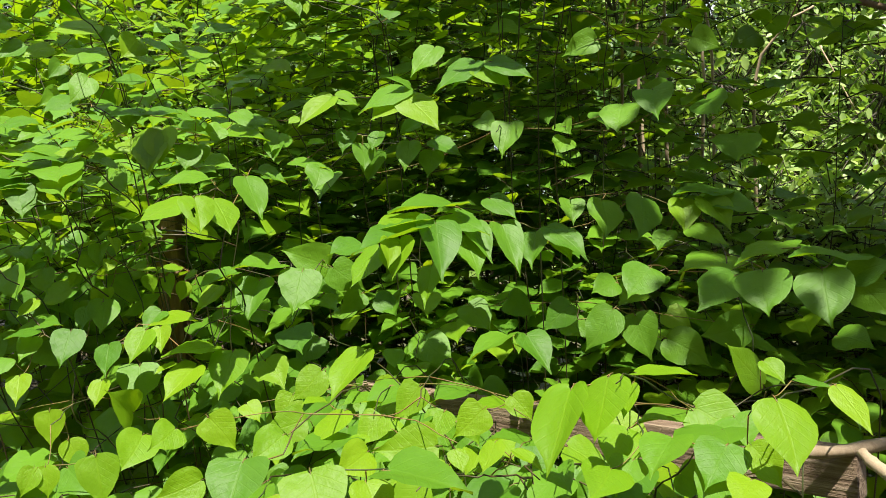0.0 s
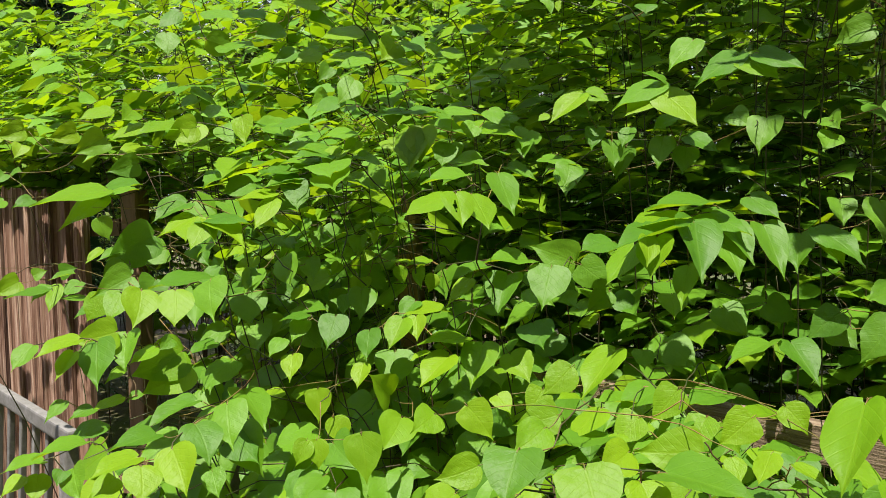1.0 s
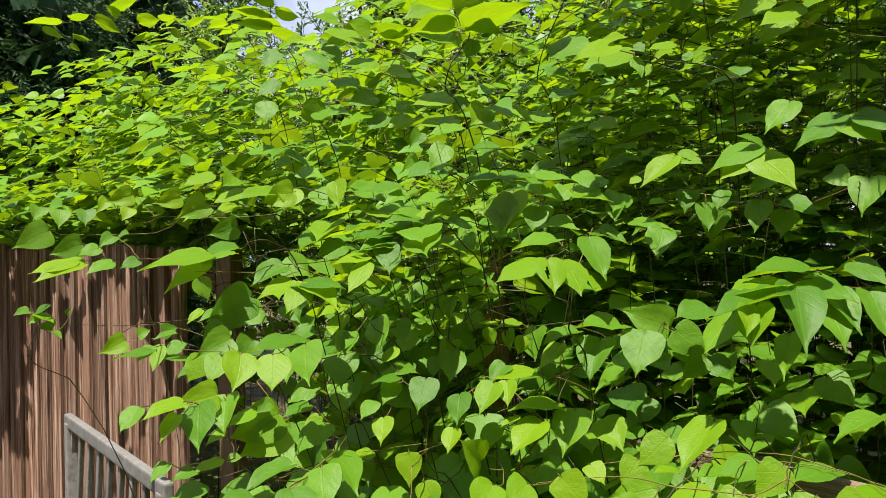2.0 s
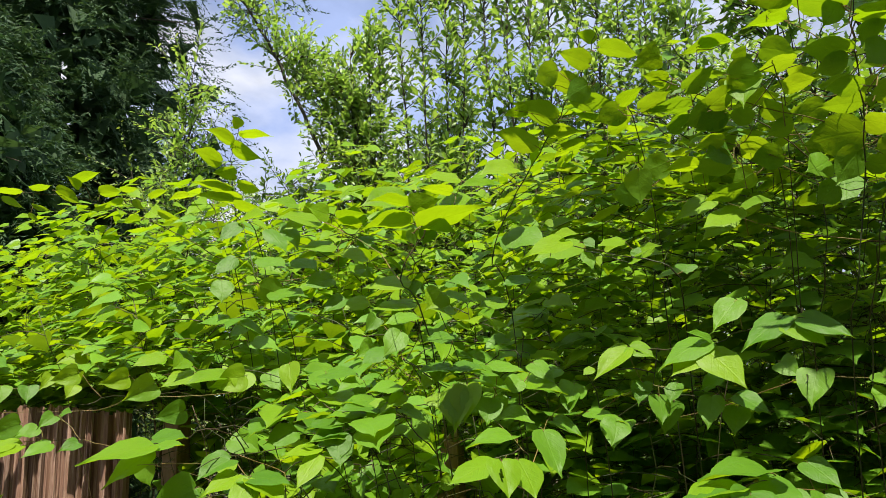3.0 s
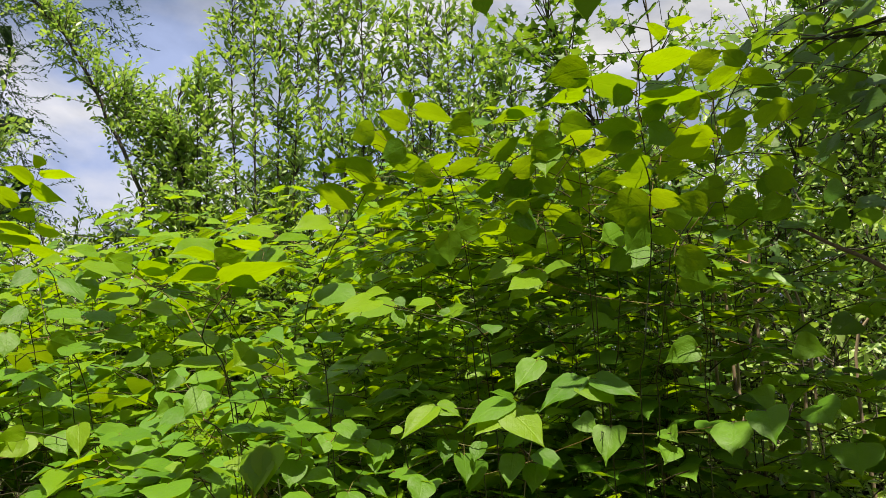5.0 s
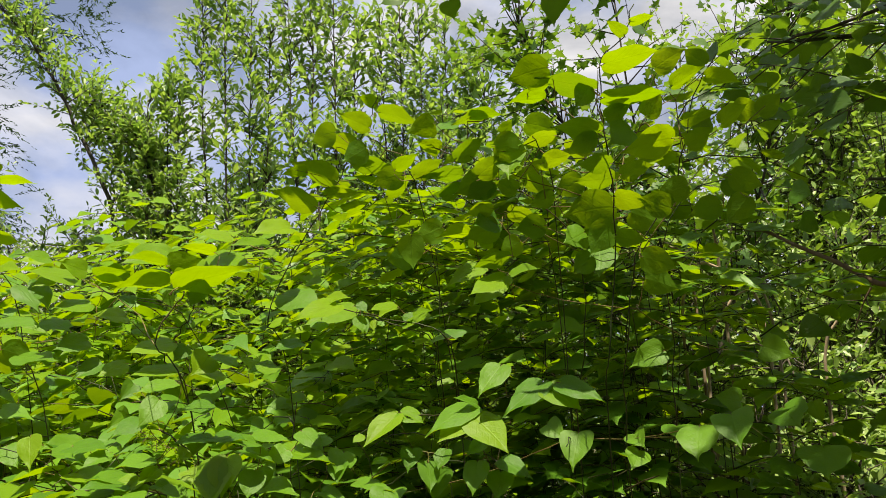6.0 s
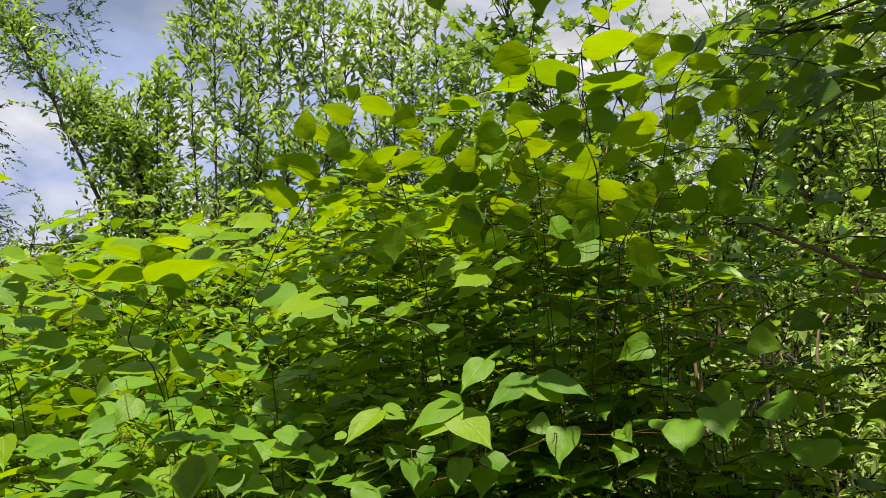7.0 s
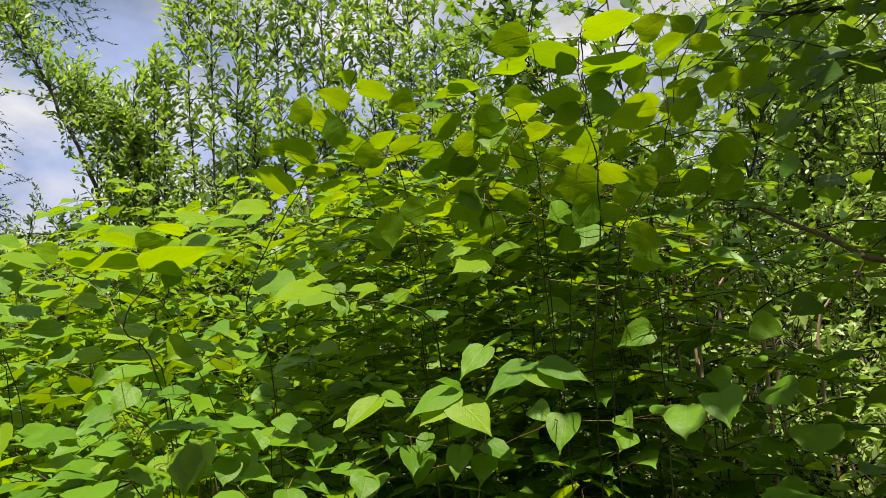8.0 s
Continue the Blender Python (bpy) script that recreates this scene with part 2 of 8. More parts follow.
def box(bm, centre, size, turn=None, bevel=0.0):
    made = bmesh.ops.create_cube(bm, size=1.0)["verts"]
    m = Matrix.Translation(centre) @ (turn or Matrix()) @ Matrix.Diagonal((*size, 1))
    bmesh.ops.transform(bm, matrix=m, verts=made)
    if bevel:
        bmesh.ops.bevel(bm, geom=list({e for v in made for e in v.link_edges}), offset=bevel, segments=2, profile=0.6, affect="EDGES")


PROFILE = [(0.0, 0.05), (0.008, 0.26), (0.04, 0.40), (0.11, 0.485), (0.21, 0.50), (0.33, 0.475), (0.45, 0.42), (0.56, 0.345), (0.66, 0.255), (0.75, 0.165), (0.83, 0.085), (0.90, 0.035), (1.0, 0.003)]
OVAL = [(0.0, 0.05), (0.012, 0.20), (0.05, 0.33), (0.12, 0.43), (0.22, 0.49), (0.33, 0.50), (0.45, 0.47), (0.56, 0.405), (0.66, 0.315), (0.75, 0.21), (0.83, 0.115), (0.90, 0.045), (1.0, 0.003)]


def leaf_mesh(name, mat, seed, fold=0.12, droop=0.25, lobe=0.08, wave=0.02, holes=(), cols=5, slim=1.0, stalk=0.16, rows=PROFILE):
    """An ovate leaf blade along +y, one long and one wide, with its stalk behind the base."""
    rng = random.Random(seed)
    verts, faces, uvs = [], [], []
    half = cols // 2
    ph = rng.uniform(0, 6)
    skew = rng.uniform(-0.06, 0.06)
    for s, w in rows:
        w *= slim
        for c in range(cols):
            u = (c - half) / half
            x = u * w + skew * math.sin(s * math.pi)
            y = s - lobe * abs(u) ** 2 * max(0, 1 - s * 3.2)
            v = abs(u) * w * 2
            z = fold * (0.75 * v - 0.22 * v * v) - droop * s ** 1.8 - 0.07 * v * v
            z += wave * math.sin(ph + s * 9 + u * 2.5) * abs(u) + wave * 0.35 * math.sin(s * 26 + abs(u) * 5) * abs(u)
            if c in (0, cols - 1):
                y += 0.012 * rng.uniform(-1, 1)
                x += 0.010 * rng.uniform(-1, 1)
            verts.append((x, y, z))
            uvs.append((u * w, s))
    for r in range(len(rows) - 1):
        for c in range(cols - 1):
            if (r, c) in holes:
                continue
            a = r * cols + c
            faces.append((a, a + 1, a + 1 + cols, a + cols))
    blade = len(faces)
    tv, stalk_faces = [], []
    if stalk:
        tube(tv, stalk_faces, [Vector((0, -stalk * 0.8, -0.06)), Vector((0, -stalk * 0.45, -0.015)), Vector((0, 0.02, 0.0))], 0.011, 0.009, 4)
    n0 = len(verts)
    faces += [tuple(n0 + i for i in f) for f in stalk_faces]
    verts += [tuple(v) for v in tv]
    uvs += [(0, 0)] * len(tv)
    me = bpy.data.meshes.new(name)
    me.from_pydata(verts, [], faces)
    me.materials.append(mat)
    me.materials.append(STALK)
    for p in me.polygons:
        p.use_smooth = True
        if p.index >= blade:
            p.material_index = 1
    me["droop"] = droop
    layer = me.uv_layers.new(name="UVMap")
    for lp in me.loops:
        layer.data[lp.index].uv = uvs[lp.vertex_index]
    return me


SHAPES = [leaf_mesh("leaf_blade", LEAF, 10 + k, fold=f, droop=d, lobe=b, wave=w, rows=r) for k, (f, d, b, w, r) in enumerate([
    (0.14, 0.10, 0.09, 0.03, PROFILE), (0.32, 0.14, 0.06, 0.035, PROFILE), (0.08, 0.20, 0.07, 0.03, PROFILE), (0.24, 0.07, 0.05, 0.04, OVAL), (0.42, 0.12, 0.07, 0.03, PROFILE), (0.20, 0.24, 0.05, 0.035, OVAL)])]
ARCHED = [leaf_mesh("arched_leaf_blade", LEAF, 80 + k, fold=f, droop=d, lobe=0.06, wave=0.03) for k, (f, d) in enumerate([(0.35, 0.26), (0.45, 0.32), (0.28, 0.22)])]
YOUNG_LIT_ARCHED = [leaf_mesh("young_lit_arched_blade", LEAF_YOUNG_LIT, 90 + k, fold=f, droop=d, lobe=0.06, wave=0.03) for k, (f, d) in enumerate([(0.35, 0.26), (0.45, 0.30)])]
YOUNG_LIT = [leaf_mesh("young_lit_leaf_blade", LEAF_YOUNG_LIT, 30 + k, fold=f, droop=d, lobe=0.05, wave=0.02, rows=r) for k, (f, d, r) in enumerate([(0.20, 0.12, PROFILE), (0.34, 0.16, OVAL), (0.10, 0.08, OVAL)])]
ROUND = [leaf_mesh("rounded_leaf_blade", LEAF, 20 + k, fold=f, droop=d, lobe=0.06, wave=0.03, rows=OVAL) for k, (f, d) in enumerate([(0.10, 0.08), (0.22, 0.12), (0.05, 0.16)])]
EATEN = leaf_mesh("eaten_leaf_blade", LEAF_YOUNG_LIT, 50, fold=0.14, droop=0.10, holes=((4, 8), (5, 8), (5, 9), (6, 9)), cols=15)
LIGHT_ROWS = [PROFILE[1], PROFILE[3], PROFILE[5], PROFILE[7], PROFILE[9], PROFILE[10], PROFILE[12]]
MASS_SHAPES = [leaf_mesh("mass_leaf", LEAF_MASS, 60 + k, fold=f, droop=d, lobe=0.07, wave=0.02, cols=5, stalk=0, rows=LIGHT_ROWS) for k, (f, d) in enumerate([(0.12, 0.14), (0.30, 0.20), (0.10, 0.26), (0.36, 0.12)])]
MASS_YOUNG = [leaf_mesh("mass_young_leaf", YOUNG_MASS, 70 + k, fold=f, droop=d, lobe=0.05, wave=0.02, cols=5, stalk=0, rows=LIGHT_ROWS) for k, (f, d) in enumerate([(0.14, 0.18), (0.22, 0.28)])]
REF = Vector((0.0, -0.62, 0.78))


def join_leaves(name, poses, parent):
    """Many leaves, each given as mesh and pose, as one mesh of kind stuff."""
    if not poses:
        return
    co, faces, mats, uvs, start = [], [], [], [], 0
    for me, m in poses:
        n = len(me.vertices)
        v = np.empty(n * 3)
        me.vertices.foreach_get("co", v)
        mat = np.array(m)
        co.append(v.reshape(-1, 3) @ mat[:3, :3].T + mat[:3, 3])
        for p in me.polygons:
            faces.append([start + i for i in p.vertices])
            mats.append(p.material_index + (2 if me.name.startswith("mass_young") else 0))
        u = np.empty(len(me.loops) * 2)
        me.uv_layers[0].data.foreach_get("uv", u)
        uvs.append(u)
        start += n
    out = bpy.data.meshes.new(name)
    out.from_pydata(np.concatenate(co).tolist(), [], faces)
    for mt in (LEAF_MASS, STALK, YOUNG_MASS, STALK):
        out.materials.append(mt)
    out.polygons.foreach_set("material_index", mats)
    out.polygons.foreach_set("use_smooth", [True] * len(faces))
    out.uv_layers.new(name="UVMap").data.foreach_set("uv", np.concatenate(uvs))
    ob = new(name, out)
    ob.parent = parent
    ob.matrix_parent_inverse = parent.matrix_basis.inverted()
    return tagged(ob, kind="stuff")



def leaf_pose(base, tip, width, twist, ref=REF, droop=0.0):
    """The pose of a leaf from base to tip; its top faces up and outwards, turned by twist degrees about its midrib."""
    y = (tip - base)
    length = y.length
    y = y / length
    z = (ref - y * ref.dot(y))
    if z.length < 0.05:
        z = Vector((0, 0, 1)) - y * y.z
    z.normalize()
    x = y.cross(z)
    a = radians(twist)
    x, z = x * math.cos(a) + z * math.sin(a), z * math.cos(a) - x * math.sin(a)
    depth = (length + width) * 0.5
    if droop:
        # the blade bends down: start it higher, so that its tip still ends at tip
        a = math.atan2(droop * depth, length)
        y, z = y * math.cos(a) + z * math.sin(a), z * math.cos(a) - y * math.sin(a)
        length *= math.cos(a)
        depth *= math.cos(a)
    return Matrix(((x.x * width, y.x * length, z.x * depth, base.x), (x.y * width, y.y * length, z.y * depth, base.y), (x.z * width, y.z * length, z.z * depth, base.z), (0, 0, 0, 1)))


def put_leaf(me, parent, m, name="leaf"):
    ob = new(name, me)
    ob.parent = parent
    ob.matrix_parent_inverse = parent.matrix_basis.inverted()
    ob.matrix_basis = m
    return ob


def anchor(name, at, label, category, group=""):
    e = new(name)
    e.matrix_basis = Matrix.Translation(at)
    e.empty_display_size = 0.1
    return tagged(e, label, category, group)


def stem_part(name, lines, mat, parent, sides=6, knots=0.0):
    """One mesh of tubes, given in world places, under a thing."""
    verts, faces = [], []
    for pts, r0, r1 in lines:
        tube(verts, faces, pts, r0, r1, sides, knots)
    ob = link_mesh(name, [tuple(v) for v in verts], faces, mat, parent)
    ob.matrix_parent_inverse = parent.matrix_basis.inverted()
    return ob


# ---- ground ----
def build_ground():
    size, verts, faces = 60, [], []
    xs = sorted({round(-s * 1.6 ** k, 3) for k in range(18) for s in (0.25,)} | {round(0.25 * 1.6 ** k, 3) for k in range(18)} | {i * 0.25 for i in range(-24, 25)})
    n = len(xs)
    for y in xs:
        for x in xs:
            near = max(0.0, 1 - max(abs(x), abs(y)) / 12)
            z = (noise.fractal((x * 0.9, y * 0.9, 0.3), 1.0, 2.0, 4) * 0.05 - 0.02) * near
            verts.append((x, y + 2, z))
    for j in range(n - 1):
        for i in range(n - 1):
            a = j * n + i
            faces.append((a, a + 1, a + 1 + n, a + n))
    ob = link_mesh("ground", verts, faces, SOIL)
    return tagged(ob, "dark soil with leaf litter under the plants", "ground", kind="structure")


def build_blocking_wall():
    """Unseen plain wall, added to close the place behind the camera against low skylight."""
    bm = bmesh.new()
    box(bm, (0.5, -2.6, 2.8), (13.0, 0.3, 5.8), bevel=0.02)
    ob = part("wall_south", bm, FENCE_WOOD, None)
    return tagged(ob, "plain dark weathered boarded wall facing the thicket, unseen, added to cut low skylight", "wall", kind="structure")


build_ground()
build_blocking_wall()


# ---- fence, post, rail ----
def build_fence():
    rng = random.Random(4)
    fence = tagged(new("fence"), "weathered brown close-board timber fence with a broken edge", "fence")
    fence.matrix_basis = Matrix.Translation((-2.7, 2.74, 0))
    x = -2.75
    while x > -7.4:
        w = rng.uniform(0.085, 0.125)
        top = 1.70 + rng.uniform(-0.035, 0.02)
        bm = bmesh.new()
        # feather-edged board: strips of unequal thickness give the split, ribbed face
        n = 9
        bot = 0.02
        prof = [rng.uniform(-0.013, 0.013) + 0.016 * (k / n) for k in range(n + 1)]
        rows = [bot, 0.5, 1.0, 1.45, top]
        grid = []
        for z in rows:
            grid.append([bm.verts.new((x - w * (1 - k / n), 2.72 - prof[k] + rng.uniform(-0.0015, 0.0015), z + (rng.uniform(-0.02, 0.006) if z == top else 0))) for k in range(n + 1)])
        back = [[bm.verts.new((x - w * (1 - k / n), 2.745, z)) for k in (0, n)] for z in (bot, top - 0.02)]
        for r in range(len(rows) - 1):
            for k in range(n):
                bm.faces.new((grid[r][k], grid[r][k + 1], grid[r + 1][k + 1], grid[r + 1][k]))
        bm.faces.new((back[0][1], back[0][0], back[1][0], back[1][1]))
        bm.faces.new([grid[-1][k] for k in range(n + 1)] + [back[1][1], back[1][0]])
        bm.faces.new([g[0] for g in reversed(grid)] + [back[0][0], back[1][0]][::1])
        bm.faces.new([g[n] for g in grid] + [back[1][1], back[0][1]])
        bmesh.ops.translate(bm, verts=bm.verts, vec=(2.7, -2.74, 0))
        part("board", bm, FENCE_WOOD, fence)
        x -= w + rng.choice((0.002, 0.003, 0.012))
    for z in (0.35, 0.95, 1.5):
        bm = bmesh.new()
        box(bm, (-2.3, 0.045, z), (4.8, 0.04, 0.075), bevel=0.004)
        part("fence_rail", bm, POST_WOOD, fence)
    bm = bmesh.new()
    box(bm, (0.17, 0.05, 0.83), (0.085, 0.085, 1.66), bevel=0.008)
    part("end_post", bm, POST_WOOD, fence, "greyed square end post")


def build_post(x, y, top, lean):
    post = tagged(new("wooden_post"), "brown square timber post with a splintered top", "post")
    post.matrix_basis = pose(x, y, 0, 0, lean, 6)
    bm = bmesh.new()
    box(bm, (0, 0, top / 2), (0.075, 0.07, top), bevel=0.006)
    part("shaft", bm, POST_WOOD, post)
    bm = bmesh.new()
    for k, (dx, h) in enumerate([(-0.022, 0.05), (0.0, 0.03), (0.02, 0.07)]):
        made = bmesh.ops.create_cone(bm, segments=5, radius1=0.012, radius2=0.002, depth=h)["verts"]
        bmesh.ops.translate(bm, verts=made, vec=(dx, 0.005 * k, top + h / 2 - 0.004))
    part("splinter", bm, DRY, post)


def build_rail():
    rail = tagged(new("loose_rail"), "weathered reddish timber rail lying among the stems", "timber rail")
    a, b = Vector((-0.755, 2.334, 1.053)), Vector((0.621, 1.358, 1.109))
    mid, d = (a + b) / 2, (b - a)
    rail.matrix_basis = Matrix.Translation(mid) @ pose(0, 0, 0, 0, -math.degrees(math.asin(d.z / d.length)), math.degrees(math.atan2(d.y, d.x)))
    bm = bmesh.new()
    box(bm, (0, 0, 0), (d.length, 0.045, 0.078), bevel=0.005)
    part("beam", bm, RAIL_WOOD, rail)
    for s in (-1, 1):
        bm = bmesh.new()
        box(bm, (-0.1 + s * d.length * 0.33, 0.02, -0.56), (0.07, 0.06, 1.03), bevel=0.006)
        part("prop", bm, POST_WOOD, rail)


def build_frame_back():
    """The slatted grey frame that leans by the fence."""
    chair = tagged(new("garden_bench"), "pale grey slatted wooden bench back beside the fence", "bench")
    chair.matrix_basis = pose(-2.52, 2.12, 0, 0, 0, -24)
    bm = bmesh.new()
    box(bm, (0, 0, 0.89), (1.3, 0.035, 0.055), pose(0, 0, 0, 0, 2, 0), 0.008)
    part("top_rail", bm, GREY_WOOD, chair)
    bm = bmesh.new()
    box(bm, (-0.05, -0.02, 0.45), (1.2, 0.035, 0.05), pose(0, 0, 0, 0, 8, 0), 0.008)
    part("lower_rail", bm, GREY_WOOD, chair)
    for k in range(9):
        x = -0.56 + k * 0.14
        bm = bmesh.new()
        box(bm, (x - 0.05, 0.004, 0.66 - x * 0.04), (0.03, 0.02, 0.46), pose(0, 0, 0, 0, 12, 0), 0.004)
        part("slat", bm, GREY_WOOD, chair)
    for x in (-0.6, 0.6):
        bm = bmesh.new()
        box(bm, (x, 0.0, 0.44 - x * 0.02), (0.05, 0.045, 0.88 - x * 0.04), None, 0.006)
        part("leg", bm, GREY_WOOD, chair)


build_fence()
build_post(-1.01, 2.44, 1.555, -1.5)
build_rail()
build_frame_back()



# ---- knotweed ----
def knot_line(points, rng, zig=0.012):
    line = smooth_line(points, 4)
    return [p + Vector((rng.uniform(-zig, zig), rng.uniform(-zig, zig), rng.uniform(-zig, zig) * 0.5)) if 0 < i < len(line) - 1 else p for i, p in enumerate(line)]


def allowed(p):
    """Where the thicket's own leaves grow: behind its front, and clear of the open strip before the fence."""
    x, y, z = p
    low = 1.2 < y < 1.95 and z < 1.558 - 0.255 * y and -1.35 < x < 0.42 + 0.1 * (1.9 - y)
    if low:
        return z > 0.2
    if x < -1.6 and z < 1.74 - 0.03 * (x + 1.6) and y < 2.72:
        return False
    if z < 0.2 or (x < -2.6 and z < 1.66):
        return False
    if 1.12 < z < 1.62 and y < 2.42 and abs(x - (0.14 - 0.471 * y)) < 0.05:
        return False
    wave = 0.06 * math.sin(x * 9 + z * 7)
    if x < -1.6:
        return y > 2.15 + wave
    if x > -0.75 and z > 1.36:
        return y > (2.28 if z < 2.0 else 1.92) + wave
    front = 1.80 if z < 1.5 else min(1.95, 1.80 + (z - 1.5) * 1.2)
    if -1.25 < x < -0.55 and 1.60 < z < 1.76:
        return y > 1.48 + wave
    if z > 1.62:
        front = 1.95 + (z - 1.62) * 0.85
    if x < -1.0:
        front += (-1.0 - x) * 0.18
    return y > front + wave


SKYWARD = Vector((0.0, -0.10, 1.0))


def grow(name, label, base, height, lean, seed, branches, reach, size, group, young=0.2, low=0.3, stop=290, single=True, twigs=False, tilt=15, sag=0.0):
    """One knotweed cane: a jointed stem, zigzag side branches and leaves in two ranks."""
    rng = random.Random(seed)
    base = Vector(base)
    plant = anchor(name, base, label, "shrub", group)
    lx, ly = lean
    pts = [base, base + Vector((lx * 0.15, ly * 0.15, height * 0.4)), base + Vector((lx * 0.5, ly * 0.5, height * 0.75)), base + Vector((lx, ly, height))]
    cane = knot_line(pts, rng, 0.016)
    stem_part("cane", [(cane, 0.0021, 0.0010)], CANE, plant, 6, 0.25)
    made, mass, wood = 0, [], []
    for b in range(branches + 1):
        f = low + (1 - low) * (b + rng.uniform(-0.3, 0.3)) / branches
        f = min(max(f, 0.1), 1.0)
        k = f * (len(cane) - 1)
        i = min(int(k), len(cane) - 2)
        root = cane[i].lerp(cane[i + 1], k - i)
        if b == branches:
            root, ang, rise, length = cane[-1], rng.uniform(-2.4, -0.7), 0.45, reach * 0.5
        else:
            ang = b * 2.4 + rng.uniform(-0.5, 0.5)
            rise, length = rng.uniform(0.15, 0.6), reach * rng.uniform(0.6, 1.1) * (1.15 - 0.4 * f)
        out = Vector((math.cos(ang), math.sin(ang) - 0.25, 0)).normalized()
        n = max(3, int(length / 0.062))
        line = [root]
        for s in range(1, n + 1):
            t = s / n
            zig = out.cross(Vector((0, 0, 1))) * (0.010 if s % 2 else -0.010)
            line.append(root + out * length * t + Vector((0, 0, length * (rise * t - 0.55 * t * t))) + zig)
        if not any(allowed(q) for q in line[1:]):
            continue
        while len(line) > 3 and not allowed(line[-1]):
            line.pop()
        if twigs:
            stem_part("branch", [(line, 0.0024, 0.0009)], CANE, plant, 5)
        else:
            wood.append((line, 0.0022, 0.0009))
        for s in range(1, len(line)):
            if made >= stop:
                break
            t = s / n
            side = out.cross(Vector((0, 0, 1))) * (1 if s % 2 else -1)
            if s == len(line) - 1:
                side *= 0.15
            hang = max(sag, min(1.0, max(0.0, (1.75 - line[s].z) / 0.4)) * min(1.0, max(0.1, (2.25 - line[s].y) / 0.2)))
            open_side = min(1.0, max(0.0, (-0.55 - line[s].x) / 0.4))
            axis = (out * (0.35 + 0.5 * t) + side * rng.uniform(0.6, 1.0) + Vector((rng.uniform(-0.15, 0.15), -0.15, -rng.uniform(0.0, 0.30 + 0.2 * open_side) - rng.uniform(0.1, 0.75) * hang + 0.10))).normalized()
            ln = size * rng.uniform(0.78, 1.15) * (1.0 - 0.3 * t)
            at = line[s] + axis * 0.02
            if not allowed(at + axis * ln * 0.6):
                continue
            is_young = rng.random() < young * (0.4 + t)
            m = leaf_pose(at, at + axis * ln, ln * rng.uniform(0.76, 0.92), rng.gauss(0, tilt), SKYWARD.lerp(REF, min(1.0, max(hang, 0.35 * open_side))))
            if single:
                put_leaf(rng.choice(YOUNG_LIT if is_young else SHAPES), plant, m)
            else:
                mass.append((rng.choice(MASS_YOUNG if is_young else MASS_SHAPES), m))
            made += 1
    if wood:
        tagged(stem_part("branchwork", wood, CANE, plant, 4), kind="stuff")
    join_leaves("foliage", mass, plant)
    return plant


def spray(label, base, stems, leaves, shapes="old"):
    """One shoot: its stems as lines of places, its leaves as base, tip, width and twist."""
    rng = random.Random(int(abs(base[0] * 1000 + base[1] * 77)))
    plant = anchor("knotweed_plant", Vector(base), label, "shrub", "knotweed thicket")
    lines = []
    nodes = []
    for pts in stems:
        line = knot_line([Vector(p) for p in pts], rng, 0.004)
        nodes += line
        lines.append((line, 0.0017 if len(lines) == 0 else 0.0011, 0.0009 if len(lines) == 0 else 0.0007))
    stem_part("cane", lines[:1], CANE, plant, 7, 0.2)
    for ln in lines[1:]:
        stem_part("branch", [ln], STALK, plant, 6)
    twigs = []
    rows = sorted(leaves, key=lambda q: min((Vector(q[0:3]) - nd).length for nd in nodes))
    for row in rows:
        b, t = Vector(row[0:3]), Vector(row[3:6])
        # kind 1 takes the brighter leaf colour, for young and for sunlit leaves
        kind = row[8]
        side_on = abs(row[7]) > 38 and b.z < 1.95
        if kind == 2:
            me = EATEN
        elif kind == 1:
            me = rng.choice(YOUNG_LIT_ARCHED if side_on else YOUNG_LIT)
        else:
            me = rng.choice(ROUND if b.z > 1.95 else ARCHED if side_on else SHAPES)
        put_leaf(me, plant, leaf_pose(b, t, row[6], row[7], REF, me["droop"]))
        tail = b - (t - b) * 0.11 + Vector((0, 0.006, -0.006))
        root = min(nodes, key=lambda q: (q - tail).length)
        if (root - tail).length > 0.012:
            bow = Vector((0, 0.01, -0.02)) * min(1.0, (root - tail).length * 5)
            if (root - tail).length > 0.1:
                # reach the leaf from within the thicket
                root, bow = tail + Vector((0, 0.06, -0.045)), Vector((0, 0.0, -0.006))
            line = smooth_line([root, root.lerp(tail, 0.6) + bow, tail], 3)
            twigs.append((line, 0.0011, 0.0008))
            nodes += line[2:]
    if twigs:
        tagged(stem_part("stalkwork", twigs, STALK, plant, 4), kind="stuff")
    return plant


